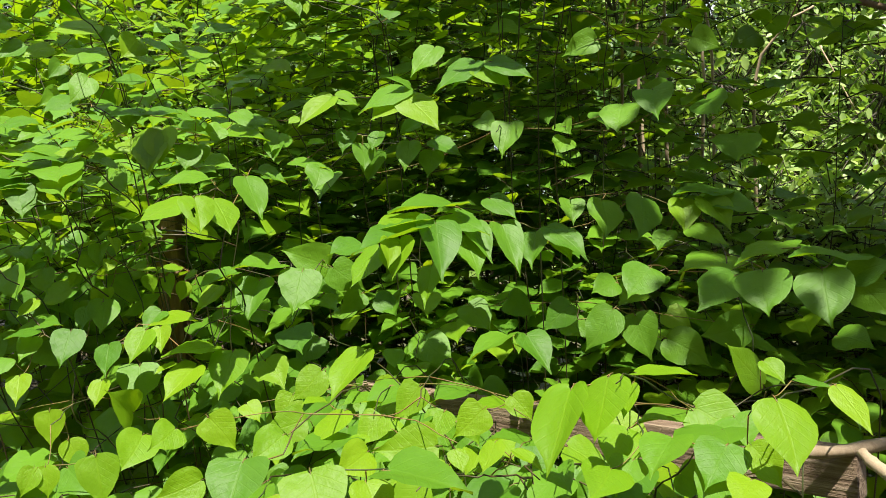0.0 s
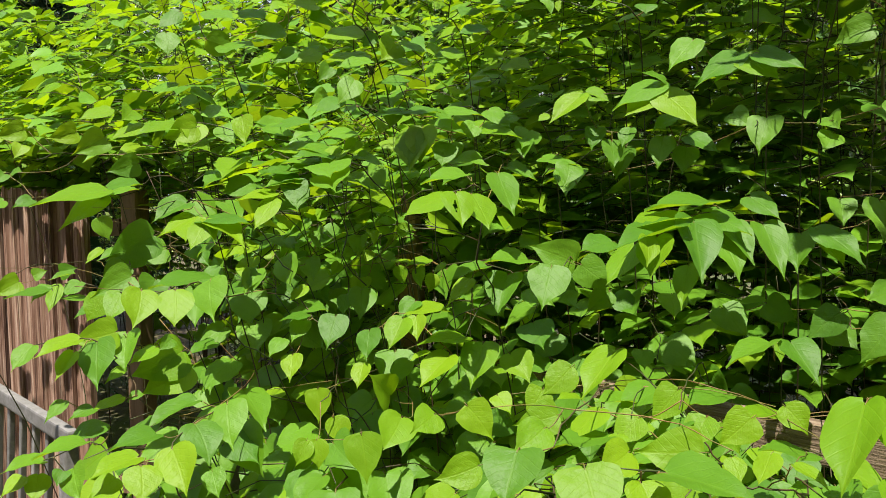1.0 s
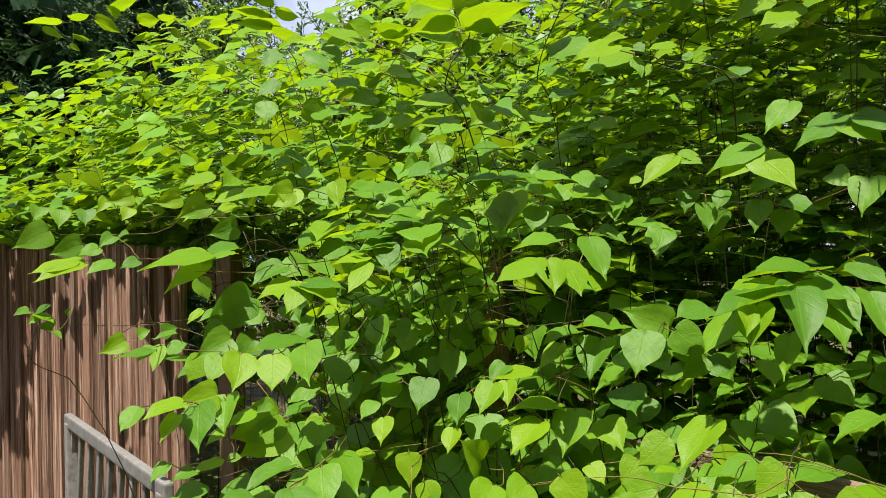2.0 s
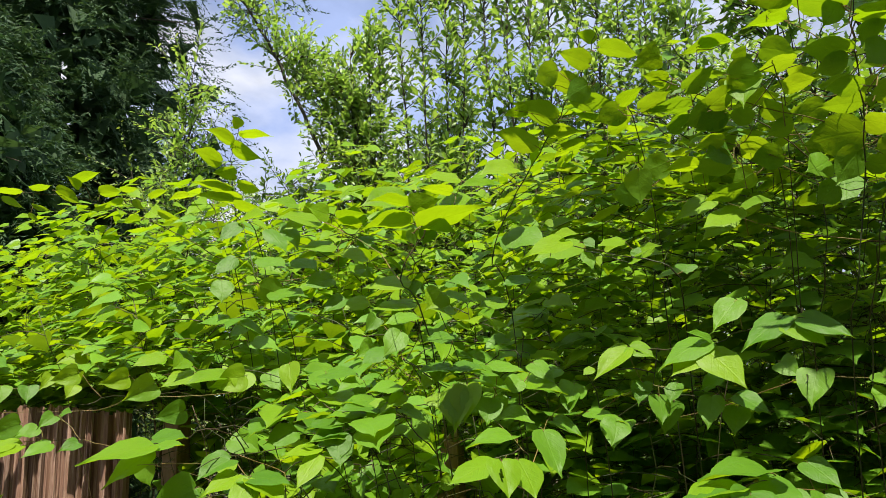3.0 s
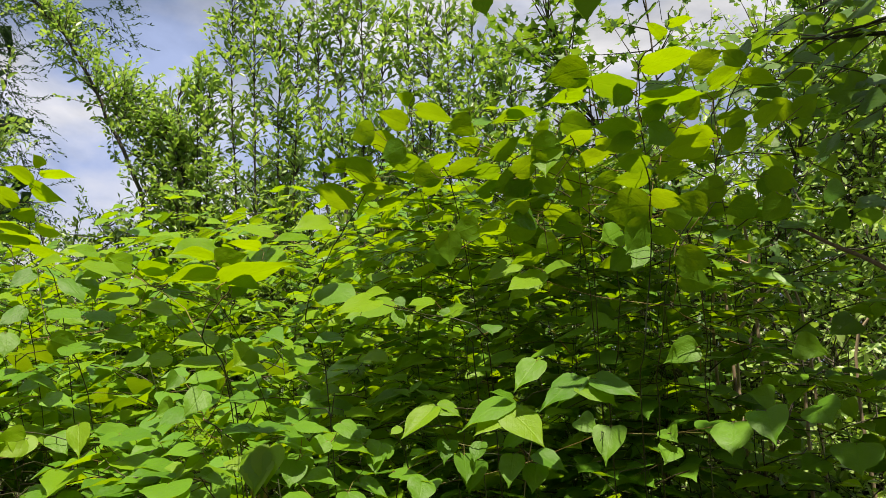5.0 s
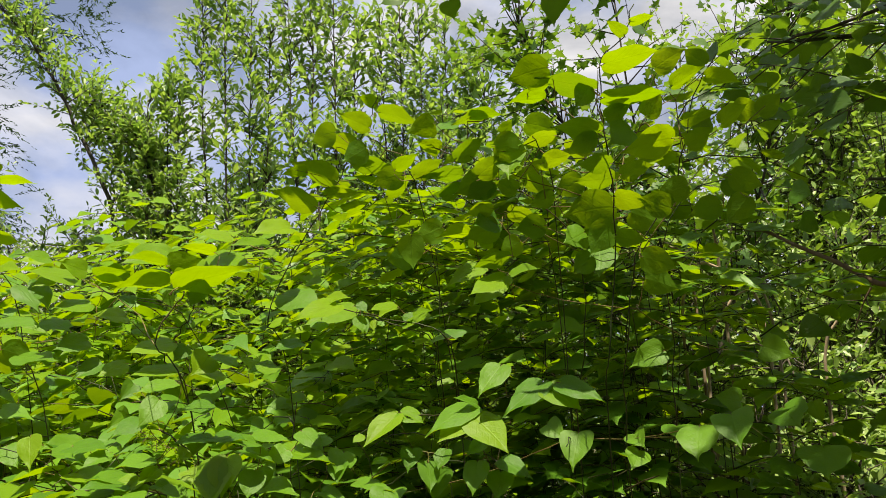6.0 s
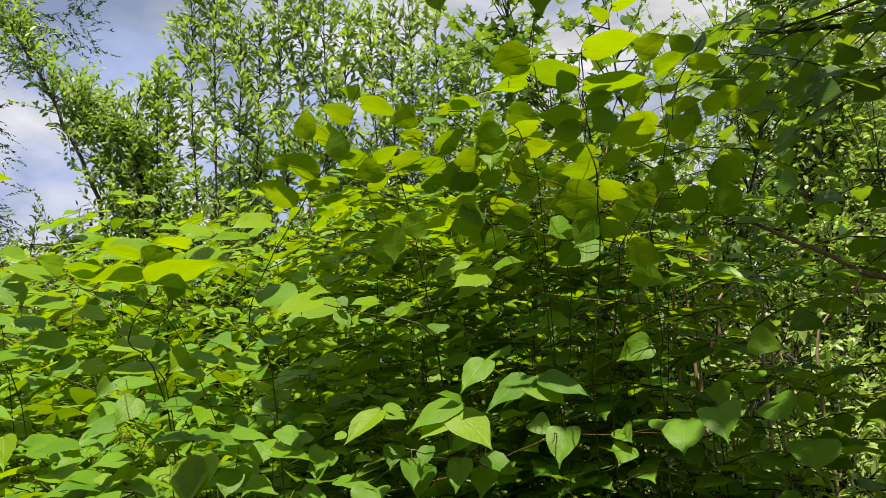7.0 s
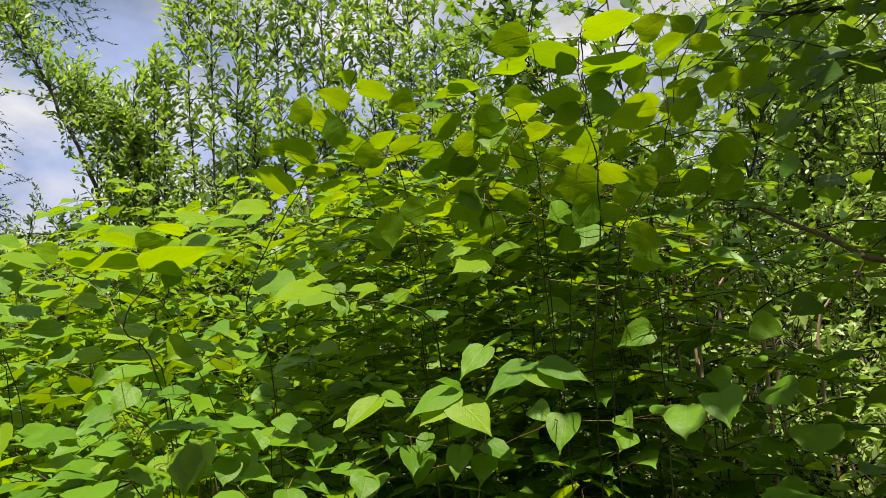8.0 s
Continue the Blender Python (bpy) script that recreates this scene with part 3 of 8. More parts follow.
# shoots that stand out, one by one
spray("arching knotweed spray with drooping sunlit leaves and long tips", (-0.434, 2.280, 0.000),
      [[(-0.434, 2.280, 0.000), (-0.434, 2.205, 0.872), (-0.424, 1.955, 1.623), (-0.404, 1.780, 1.743), (-0.316, 1.803, 1.782), (-0.227, 1.770, 1.783), (-0.147, 1.754, 1.782), (-0.070, 1.757, 1.814), (0.014, 1.714, 1.822), (0.041, 1.708, 1.825)],
       [(-0.147, 1.754, 1.782), (-0.118, 1.784, 1.676), (-0.080, 1.794, 1.665)]],
      [(0.020, 1.695, 1.821, 0.086, 1.663, 1.766, 0.071, -1, 1),
       (0.047, 1.687, 1.827, 0.131, 1.649, 1.781, 0.060, 0, 0),
       (0.015, 1.704, 1.823, -0.034, 1.655, 1.772, 0.046, 2, 1),
       (0.007, 1.704, 1.831, -0.066, 1.633, 1.764, 0.064, 2, 0),
       (-0.080, 1.747, 1.873, -0.123, 1.698, 1.808, 0.064, 4, 0),
       (-0.149, 1.747, 1.784, -0.208, 1.684, 1.723, 0.073, 4, 1),
       (-0.143, 1.732, 1.777, -0.065, 1.692, 1.697, 0.084, 5, 1),
       (-0.148, 1.747, 1.782, -0.113, 1.727, 1.737, 0.034, 6, 1),
       (-0.146, 1.754, 1.796, -0.228, 1.671, 1.735, 0.069, 3, 0),
       (-0.135, 1.761, 1.800, -0.175, 1.714, 1.814, 0.034, 15, 0),
       (-0.308, 1.790, 1.793, -0.250, 1.769, 1.765, 0.053, 0, 2),
       (-0.315, 1.787, 1.789, -0.374, 1.718, 1.721, 0.059, 7, 1),
       (-0.390, 1.776, 1.750, -0.408, 1.756, 1.734, 0.025, 12, 1),
       (-0.142, 1.763, 1.684, -0.150, 1.728, 1.618, 0.059, -8, 0),
       (-0.097, 1.777, 1.662, -0.104, 1.746, 1.605, 0.057, 0, 0),
       (-0.095, 1.777, 1.686, -0.029, 1.748, 1.646, 0.054, 7, 0),
       (-0.110, 1.772, 1.731, -0.160, 1.722, 1.692, 0.044, 0, 0),
       (-0.258, 1.814, 1.685, -0.249, 1.786, 1.624, 0.052, 30, 0),
       (-0.402, 1.770, 1.656, -0.311, 1.737, 1.631, 0.052, 16, 0),
       (-0.340, 1.789, 1.694, -0.370, 1.757, 1.687, 0.035, -2, 1),
       (-0.217, 1.811, 1.712, -0.230, 1.784, 1.668, 0.040, 0, 0),
       (0.053, 2.024, 1.735, 0.036, 1.979, 1.649, 0.080, 0, 0),
       (-0.292, 1.817, 1.716, -0.298, 1.790, 1.665, 0.048, 13, 0)])
spray("leafy knotweed shoot with a broad heart-shaped leaf and pale flower stalks", (-0.808, 2.118, 0.000),
      [[(-0.808, 2.118, 0.000), (-0.808, 2.043, 0.888), (-0.798, 1.793, 1.656), (-0.778, 1.618, 1.776), (-0.687, 1.593, 1.727), (-0.642, 1.600, 1.706), (-0.614, 1.592, 1.717)],
       [(-1.027, 1.698, 1.699), (-1.066, 1.690, 1.746), (-1.018, 1.671, 1.758)],
       [(-0.778, 1.618, 1.776), (-0.812, 1.660, 1.808), (-0.803, 1.653, 1.841)]],
      [(-0.598, 1.563, 1.716, -0.589, 1.526, 1.638, 0.072, -1, 1),
       (-0.676, 1.593, 1.759, -0.677, 1.572, 1.718, 0.044, 13, 1),
       (-0.973, 1.613, 1.753, -0.873, 1.587, 1.740, 0.082, 16, 0),
       (-1.050, 1.695, 1.757, -1.079, 1.645, 1.765, 0.046, 12, 0),
       (-1.080, 1.707, 1.759, -1.057, 1.698, 1.731, 0.031, 15, 0),
       (-0.799, 1.646, 1.841, -0.820, 1.603, 1.782, 0.059, 32, 0),
       (-0.722, 1.582, 1.866, -0.774, 1.512, 1.843, 0.047, 9, 0),
       (-0.879, 1.675, 1.880, -0.896, 1.645, 1.841, 0.041, 53, 0),
       (-0.641, 1.571, 1.819, -0.682, 1.519, 1.803, 0.050, 6, 0),
       (-0.777, 1.591, 1.721, -0.821, 1.530, 1.703, 0.060, 4, 0),
       (-0.830, 1.590, 1.675, -0.882, 1.513, 1.668, 0.073, 2, 0),
       (-0.763, 1.590, 1.699, -0.787, 1.553, 1.668, 0.042, 18, 1),
       (-0.675, 1.555, 1.694, -0.645, 1.534, 1.662, 0.043, 4, 1),
       (-0.651, 1.602, 1.755, -0.701, 1.536, 1.744, 0.061, 0, 0),
       (-0.641, 1.596, 1.757, -0.559, 1.571, 1.744, 0.059, 15, 0),
       (-0.585, 1.651, 1.760, -0.486, 1.620, 1.738, 0.055, 14, 0),
       (-0.527, 1.686, 1.724, -0.563, 1.644, 1.699, 0.047, 28, 0),
       (-0.589, 1.699, 1.693, -0.592, 1.667, 1.634, 0.058, 27, 0),
       (-1.108, 1.649, 1.778, -1.080, 1.621, 1.704, 0.056, -3, 1),
       (-0.886, 1.611, 1.737, -0.918, 1.562, 1.707, 0.045, 13, 0),
       (-0.511, 1.732, 1.763, -0.452, 1.710, 1.714, 0.052, 12, 0),
       (-0.460, 1.746, 1.748, -0.498, 1.703, 1.728, 0.048, 8, 0)])
spray("tall stout knotweed cane with large rounded leaves seen from below", (0.113, 2.244, 0.000),
      [[(0.113, 2.244, 0.000), (0.113, 2.169, 0.939), (0.123, 1.919, 1.758), (0.143, 1.744, 1.878), (0.170, 1.713, 2.029), (0.182, 1.623, 2.176), (0.177, 1.542, 2.262), (0.175, 1.465, 2.318), (0.185, 1.422, 2.371), (0.223, 1.414, 2.404), (0.248, 1.407, 2.461)],
       [(0.173, 1.519, 2.262), (0.105, 1.578, 2.344), (0.038, 1.521, 2.375)],
       [(0.190, 1.578, 2.217), (0.248, 1.486, 2.272), (0.328, 1.562, 2.350), (0.387, 1.544, 2.389)]],
      [(0.185, 1.369, 2.336, 0.283, 1.370, 2.349, 0.077, 47, 1),
       (0.163, 1.492, 2.348, 0.060, 1.449, 2.367, 0.088, -39, 0),
       (0.157, 1.482, 2.350, 0.127, 1.479, 2.309, 0.045, -108, 0),
       (0.179, 1.417, 2.295, 0.294, 1.423, 2.293, 0.090, 38, 1),
       (0.252, 1.461, 2.270, 0.283, 1.449, 2.312, 0.042, 107, 1),
       (0.309, 1.537, 2.354, 0.371, 1.532, 2.383, 0.053, 61, 1),
       (0.369, 1.540, 2.365, 0.435, 1.548, 2.347, 0.054, 52, 1),
       (0.180, 1.452, 2.273, 0.228, 1.449, 2.291, 0.040, 79, 0),
       (0.288, 1.443, 2.215, 0.198, 1.417, 2.189, 0.076, -68, 1),
       (0.167, 1.519, 2.276, 0.078, 1.486, 2.281, 0.074, -48, 0),
       (0.160, 1.517, 2.259, 0.103, 1.502, 2.236, 0.050, -76, 0),
       (0.075, 1.649, 2.327, 0.002, 1.628, 2.307, 0.061, -48, 0),
       (0.324, 1.588, 2.304, 0.392, 1.589, 2.312, 0.053, 53, 0),
       (0.328, 1.589, 2.250, 0.377, 1.581, 2.282, 0.046, 91, 1),
       (0.277, 1.481, 2.369, 0.334, 1.476, 2.396, 0.049, 90, 0),
       (0.225, 1.406, 2.404, 0.193, 1.386, 2.428, 0.034, -50, 1),
       (0.237, 1.415, 2.432, 0.284, 1.416, 2.438, 0.037, 41, 1),
       (0.398, 1.620, 2.299, 0.452, 1.613, 2.331, 0.050, 76, 1),
       (0.047, 1.483, 2.357, 0.090, 1.483, 2.367, 0.034, 65, 1),
       (0.067, 1.539, 2.362, -0.006, 1.516, 2.351, 0.061, -41, 1),
       (0.183, 1.647, 2.219, 0.107, 1.622, 2.214, 0.062, -61, 0),
       (0.185, 1.624, 2.176, 0.251, 1.633, 2.154, 0.055, 71, 0),
       (0.174, 1.665, 2.133, 0.124, 1.660, 2.068, 0.064, -116, 0),
       (0.198, 1.505, 2.180, 0.259, 1.505, 2.193, 0.048, 68, 0),
       (0.181, 1.564, 2.224, 0.114, 1.541, 2.220, 0.055, -58, 0),
       (0.128, 1.708, 2.079, 0.087, 1.694, 2.045, 0.052, -114, 0),
       (0.182, 1.652, 2.105, 0.239, 1.659, 2.089, 0.046, 79, 0)])
spray("tall slender knotweed shoot with leaves lit from above", (-0.720, 2.449, 0.000),
      [[(-0.720, 2.449, 0.000), (-0.720, 2.374, 1.024), (-0.710, 2.124, 1.929), (-0.690, 1.949, 2.049), (-0.622, 1.929, 2.181), (-0.541, 1.915, 2.298), (-0.452, 1.879, 2.407), (-0.396, 1.856, 2.485), (-0.370, 1.870, 2.562), (-0.360, 1.859, 2.593)],
       [(-0.461, 1.882, 2.394), (-0.475, 1.865, 2.449), (-0.434, 1.871, 2.438)],
       [(0.118, 1.693, 2.206), (-0.026, 1.676, 2.267), (-0.147, 1.703, 2.343), (-0.206, 1.692, 2.367)]],
      [(-0.379, 1.839, 2.481, -0.447, 1.804, 2.514, 0.065, -68, 0),
       (-0.351, 1.843, 2.518, -0.255, 1.857, 2.480, 0.078, 55, 0),
       (-0.371, 1.887, 2.562, -0.414, 1.865, 2.581, 0.041, -69, 1),
       (-0.422, 1.869, 2.443, -0.499, 1.833, 2.469, 0.069, -68, 0),
       (-0.432, 1.863, 2.410, -0.326, 1.876, 2.382, 0.086, 55, 0),
       (-0.481, 1.877, 2.369, -0.577, 1.828, 2.413, 0.090, -61, 0),
       (-0.541, 1.840, 2.390, -0.602, 1.820, 2.377, 0.051, -54, 1),
       (-0.541, 1.897, 2.315, -0.644, 1.847, 2.355, 0.095, -59, 0),
       (-0.508, 1.889, 2.337, -0.416, 1.894, 2.335, 0.072, 48, 0),
       (-0.336, 1.841, 2.302, -0.279, 1.835, 2.334, 0.046, 59, 1),
       (-0.479, 1.927, 2.309, -0.406, 1.927, 2.322, 0.058, 48, 1),
       (-0.380, 1.918, 2.360, -0.442, 1.889, 2.380, 0.047, -49, 1),
       (-0.290, 1.749, 2.333, -0.230, 1.744, 2.363, 0.052, 56, 1),
       (-0.179, 1.706, 2.349, -0.228, 1.683, 2.366, 0.045, -74, 1),
       (-0.235, 1.697, 2.295, -0.168, 1.693, 2.323, 0.057, 65, 0),
       (-0.137, 1.727, 2.293, -0.223, 1.697, 2.287, 0.071, -46, 0),
       (-0.136, 1.672, 2.312, -0.072, 1.664, 2.350, 0.059, 63, 0),
       (-0.180, 1.718, 2.244, -0.128, 1.712, 2.274, 0.047, 68, 0),
       (-0.074, 1.727, 2.209, -0.132, 1.709, 2.198, 0.048, -67, 0),
       (-0.087, 1.654, 2.262, -0.025, 1.648, 2.294, 0.055, 76, 0),
       (-0.011, 1.673, 2.228, -0.058, 1.651, 2.245, 0.043, -80, 0),
       (-0.064, 1.669, 2.402, -0.139, 1.648, 2.378, 0.058, -46, 0),
       (-0.097, 1.653, 2.393, -0.026, 1.657, 2.391, 0.055, 47, 1),
       (-0.033, 1.643, 2.345, -0.007, 1.636, 2.370, 0.030, 90, 1),
       (0.008, 1.676, 2.251, 0.068, 1.685, 2.222, 0.053, 74, 0),
       (0.055, 1.571, 2.243, 0.114, 1.571, 2.253, 0.047, 68, 0),
       (0.060, 1.704, 2.217, 0.008, 1.690, 2.195, 0.046, -83, 0),
       (-0.039, 1.732, 2.200, 0.024, 1.741, 2.177, 0.053, 69, 0),
       (-0.140, 1.802, 2.181, -0.212, 1.779, 2.170, 0.059, -56, 1),
       (-0.049, 1.757, 2.109, -0.131, 1.734, 2.082, 0.065, -58, 0)])
spray("arching knotweed spray with a crown of large overlapping leaves", (0.074, 2.224, 0.000),
      [[(0.074, 2.224, 0.000), (0.074, 2.149, 0.682), (0.084, 1.899, 1.243), (0.104, 1.724, 1.363), (0.050, 1.727, 1.455), (-0.002, 1.693, 1.514), (-0.055, 1.667, 1.529), (-0.080, 1.603, 1.516)],
       [(-0.080, 1.603, 1.516), (-0.133, 1.529, 1.492), (-0.180, 1.570, 1.467)],
       [(-0.002, 1.693, 1.514), (0.072, 1.752, 1.505), (0.144, 1.740, 1.485)]],
      [(-0.065, 1.589, 1.512, -0.043, 1.510, 1.405, 0.092, 29, 0),
       (-0.167, 1.549, 1.473, -0.205, 1.468, 1.403, 0.066, -9, 1),
       (-0.122, 1.524, 1.487, -0.126, 1.465, 1.416, 0.072, -12, 1),
       (-0.136, 1.488, 1.489, -0.129, 1.450, 1.438, 0.042, 36, 1),
       (-0.076, 1.596, 1.429, -0.082, 1.532, 1.354, 0.054, -20, 1),
       (-0.025, 1.663, 1.482, 0.014, 1.605, 1.400, 0.065, 20, 0),
       (-0.086, 1.608, 1.518, -0.177, 1.501, 1.500, 0.078, -14, 1),
       (-0.039, 1.678, 1.543, -0.149, 1.552, 1.534, 0.102, -15, 0),
       (-0.090, 1.561, 1.500, -0.192, 1.435, 1.465, 0.086, -14, 0),
       (-0.056, 1.672, 1.527, 0.035, 1.628, 1.484, 0.085, 14, 0),
       (0.027, 1.754, 1.556, 0.084, 1.717, 1.509, 0.065, 8, 0),
       (0.120, 1.741, 1.482, 0.112, 1.682, 1.410, 0.073, -20, 0),
       (0.144, 1.723, 1.493, 0.225, 1.663, 1.424, 0.067, 9, 0),
       (0.158, 1.720, 1.470, 0.192, 1.684, 1.422, 0.044, 10, 1),
       (-0.228, 1.650, 1.474, -0.280, 1.584, 1.456, 0.067, 6, 0),
       (-0.007, 1.680, 1.503, 0.039, 1.627, 1.428, 0.059, 15, 0),
       (0.051, 1.727, 1.501, 0.090, 1.653, 1.398, 0.069, 19, 0)])
spray("knotweed shoot hanging over the top of the fence", (-1.169, 1.920, 0.000),
      [[(-1.169, 1.920, 0.000), (-1.169, 1.845, 0.815), (-1.159, 1.595, 1.511), (-1.139, 1.420, 1.631), (-1.196, 1.392, 1.613), (-1.255, 1.358, 1.605)],
       [(-1.255, 1.358, 1.605), (-1.403, 1.391, 1.597), (-1.684, 1.546, 1.601), (-1.750, 1.511, 1.602), (-1.811, 1.463, 1.599)],
       [(-1.684, 1.546, 1.601), (-1.763, 1.547, 1.658), (-1.770, 1.531, 1.663)]],
      [(-1.219, 1.322, 1.603, -1.272, 1.177, 1.571, 0.082, 8, 1),
       (-1.230, 1.326, 1.590, -1.254, 1.229, 1.521, 0.063, 20, 1),
       (-1.282, 1.389, 1.612, -1.178, 1.386, 1.615, 0.081, 9, 0),
       (-1.235, 1.346, 1.599, -1.148, 1.343, 1.603, 0.068, 18, 0),
       (-1.789, 1.452, 1.591, -1.824, 1.324, 1.544, 0.073, 17, 1),
       (-1.811, 1.446, 1.604, -1.844, 1.328, 1.568, 0.066, 15, 1),
       (-1.733, 1.496, 1.595, -1.753, 1.428, 1.564, 0.057, 18, 0),
       (-1.780, 1.490, 1.633, -1.797, 1.435, 1.613, 0.047, 32, 0),
       (-1.744, 1.510, 1.662, -1.754, 1.466, 1.629, 0.044, 40, 0),
       (-1.663, 1.521, 1.595, -1.679, 1.472, 1.574, 0.043, 29, 0),
       (-1.782, 1.563, 1.669, -1.742, 1.563, 1.671, 0.031, -11, 0),
       (-2.011, 1.485, 1.752, -1.997, 1.451, 1.711, 0.054, 50, 0),
       (-1.965, 1.516, 1.745, -1.942, 1.493, 1.690, 0.057, 41, 0),
       (-1.911, 1.559, 1.743, -1.885, 1.535, 1.694, 0.054, 34, 0),
       (-1.779, 1.596, 1.744, -1.777, 1.567, 1.705, 0.047, 42, 1),
       (-1.830, 1.563, 1.769, -1.832, 1.528, 1.729, 0.041, 52, 1)])
spray("low knotweed sprig with small leaves before the fence", (-1.928, 1.873, 0.000),
      [[(-1.928, 1.873, 0.000), (-1.928, 1.798, 0.668), (-1.918, 1.548, 1.215), (-1.898, 1.373, 1.335), (-1.884, 1.375, 1.421), (-1.887, 1.385, 1.464)]],
      [(-1.868, 1.372, 1.462, -1.800, 1.372, 1.438, 0.045, 38, 1),
       (-1.881, 1.379, 1.470, -1.816, 1.379, 1.485, 0.043, -1, 0),
       (-1.882, 1.379, 1.453, -1.887, 1.353, 1.436, 0.024, 52, 0),
       (-1.905, 1.372, 1.471, -1.915, 1.333, 1.460, 0.033, 27, 0),
       (-1.805, 1.369, 1.418, -1.767, 1.368, 1.399, 0.026, 41, 0),
       (-1.786, 1.398, 1.462, -1.759, 1.394, 1.481, 0.018, -47, 0)])
spray("knotweed shoot with insect-eaten yellow-green leaves", (-0.477, 1.964, 0.000),
      [[(-0.477, 1.964, 0.000), (-0.477, 1.889, 0.722), (-0.467, 1.639, 1.324), (-0.447, 1.464, 1.444), (-0.450, 1.524, 1.540), (-0.455, 1.496, 1.589), (-0.475, 1.459, 1.584), (-0.502, 1.454, 1.576)],
       [(-0.455, 1.496, 1.589), (-0.557, 1.623, 1.636), (-0.634, 1.600, 1.709)],
       [(-0.450, 1.524, 1.540), (-0.477, 1.680, 1.620), (-0.447, 1.748, 1.686)]],
      [(-0.618, 1.567, 1.701, -0.604, 1.511, 1.620, 0.074, -4, 1),
       (-0.502, 1.455, 1.574, -0.556, 1.368, 1.535, 0.072, 1, 1),
       (-0.469, 1.418, 1.575, -0.441, 1.376, 1.510, 0.065, 30, 2),
       (-0.459, 1.476, 1.573, -0.411, 1.435, 1.507, 0.071, 27, 1),
       (-0.472, 1.666, 1.619, -0.418, 1.609, 1.528, 0.071, 29, 0),
       (-0.492, 1.529, 1.613, -0.552, 1.445, 1.595, 0.067, -4, 0),
       (-0.475, 1.746, 1.637, -0.400, 1.718, 1.602, 0.049, 16, 0),
       (-0.565, 1.669, 1.650, -0.482, 1.644, 1.636, 0.069, 11, 0),
       (-0.571, 1.631, 1.687, -0.568, 1.591, 1.632, 0.055, 22, 0),
       (-0.557, 1.725, 1.727, -0.421, 1.682, 1.692, 0.076, 15, 1),
       (-0.434, 1.750, 1.691, -0.428, 1.716, 1.650, 0.045, -2, 0),
       (-0.604, 1.644, 1.729, -0.524, 1.619, 1.701, 0.057, 15, 0),
       (-0.560, 1.611, 1.739, -0.599, 1.558, 1.739, 0.051, 6, 0),
       (-0.702, 1.606, 1.743, -0.706, 1.575, 1.705, 0.039, 20, 1)])
spray("leafy knotweed shoot with folded drooping leaves", (-0.806, 2.046, 0.000),
      [[(-0.806, 2.046, 0.000), (-0.806, 1.971, 0.714), (-0.796, 1.721, 1.308), (-0.776, 1.546, 1.428), (-0.795, 1.573, 1.523), (-0.851, 1.571, 1.610), (-0.882, 1.534, 1.610), (-0.914, 1.500, 1.587)],
       [(-0.795, 1.573, 1.523), (-0.799, 1.608, 1.657), (-0.823, 1.609, 1.677)]],
      [(-0.822, 1.561, 1.642, -0.789, 1.524, 1.580, 0.062, -8, 0),
       (-0.795, 1.597, 1.671, -0.817, 1.546, 1.632, 0.042, 13, 1),
       (-0.871, 1.514, 1.602, -0.852, 1.479, 1.548, 0.054, 22, 0),
       (-0.884, 1.538, 1.620, -0.922, 1.474, 1.605, 0.058, 1, 0),
       (-0.856, 1.576, 1.646, -0.898, 1.509, 1.634, 0.053, 0, 0),
       (-0.825, 1.613, 1.681, -0.874, 1.537, 1.666, 0.064, 1, 0),
       (-0.900, 1.475, 1.575, -0.918, 1.427, 1.536, 0.046, 14, 1),
       (-0.913, 1.494, 1.589, -0.936, 1.456, 1.597, 0.033, 2, 1),
       (-1.047, 1.643, 1.741, -0.932, 1.615, 1.714, 0.065, 19, 0),
       (-0.838, 1.644, 1.801, -0.871, 1.581, 1.760, 0.054, 15, 0),
       (-0.747, 1.584, 1.660, -0.692, 1.567, 1.637, 0.036, 21, 0)])
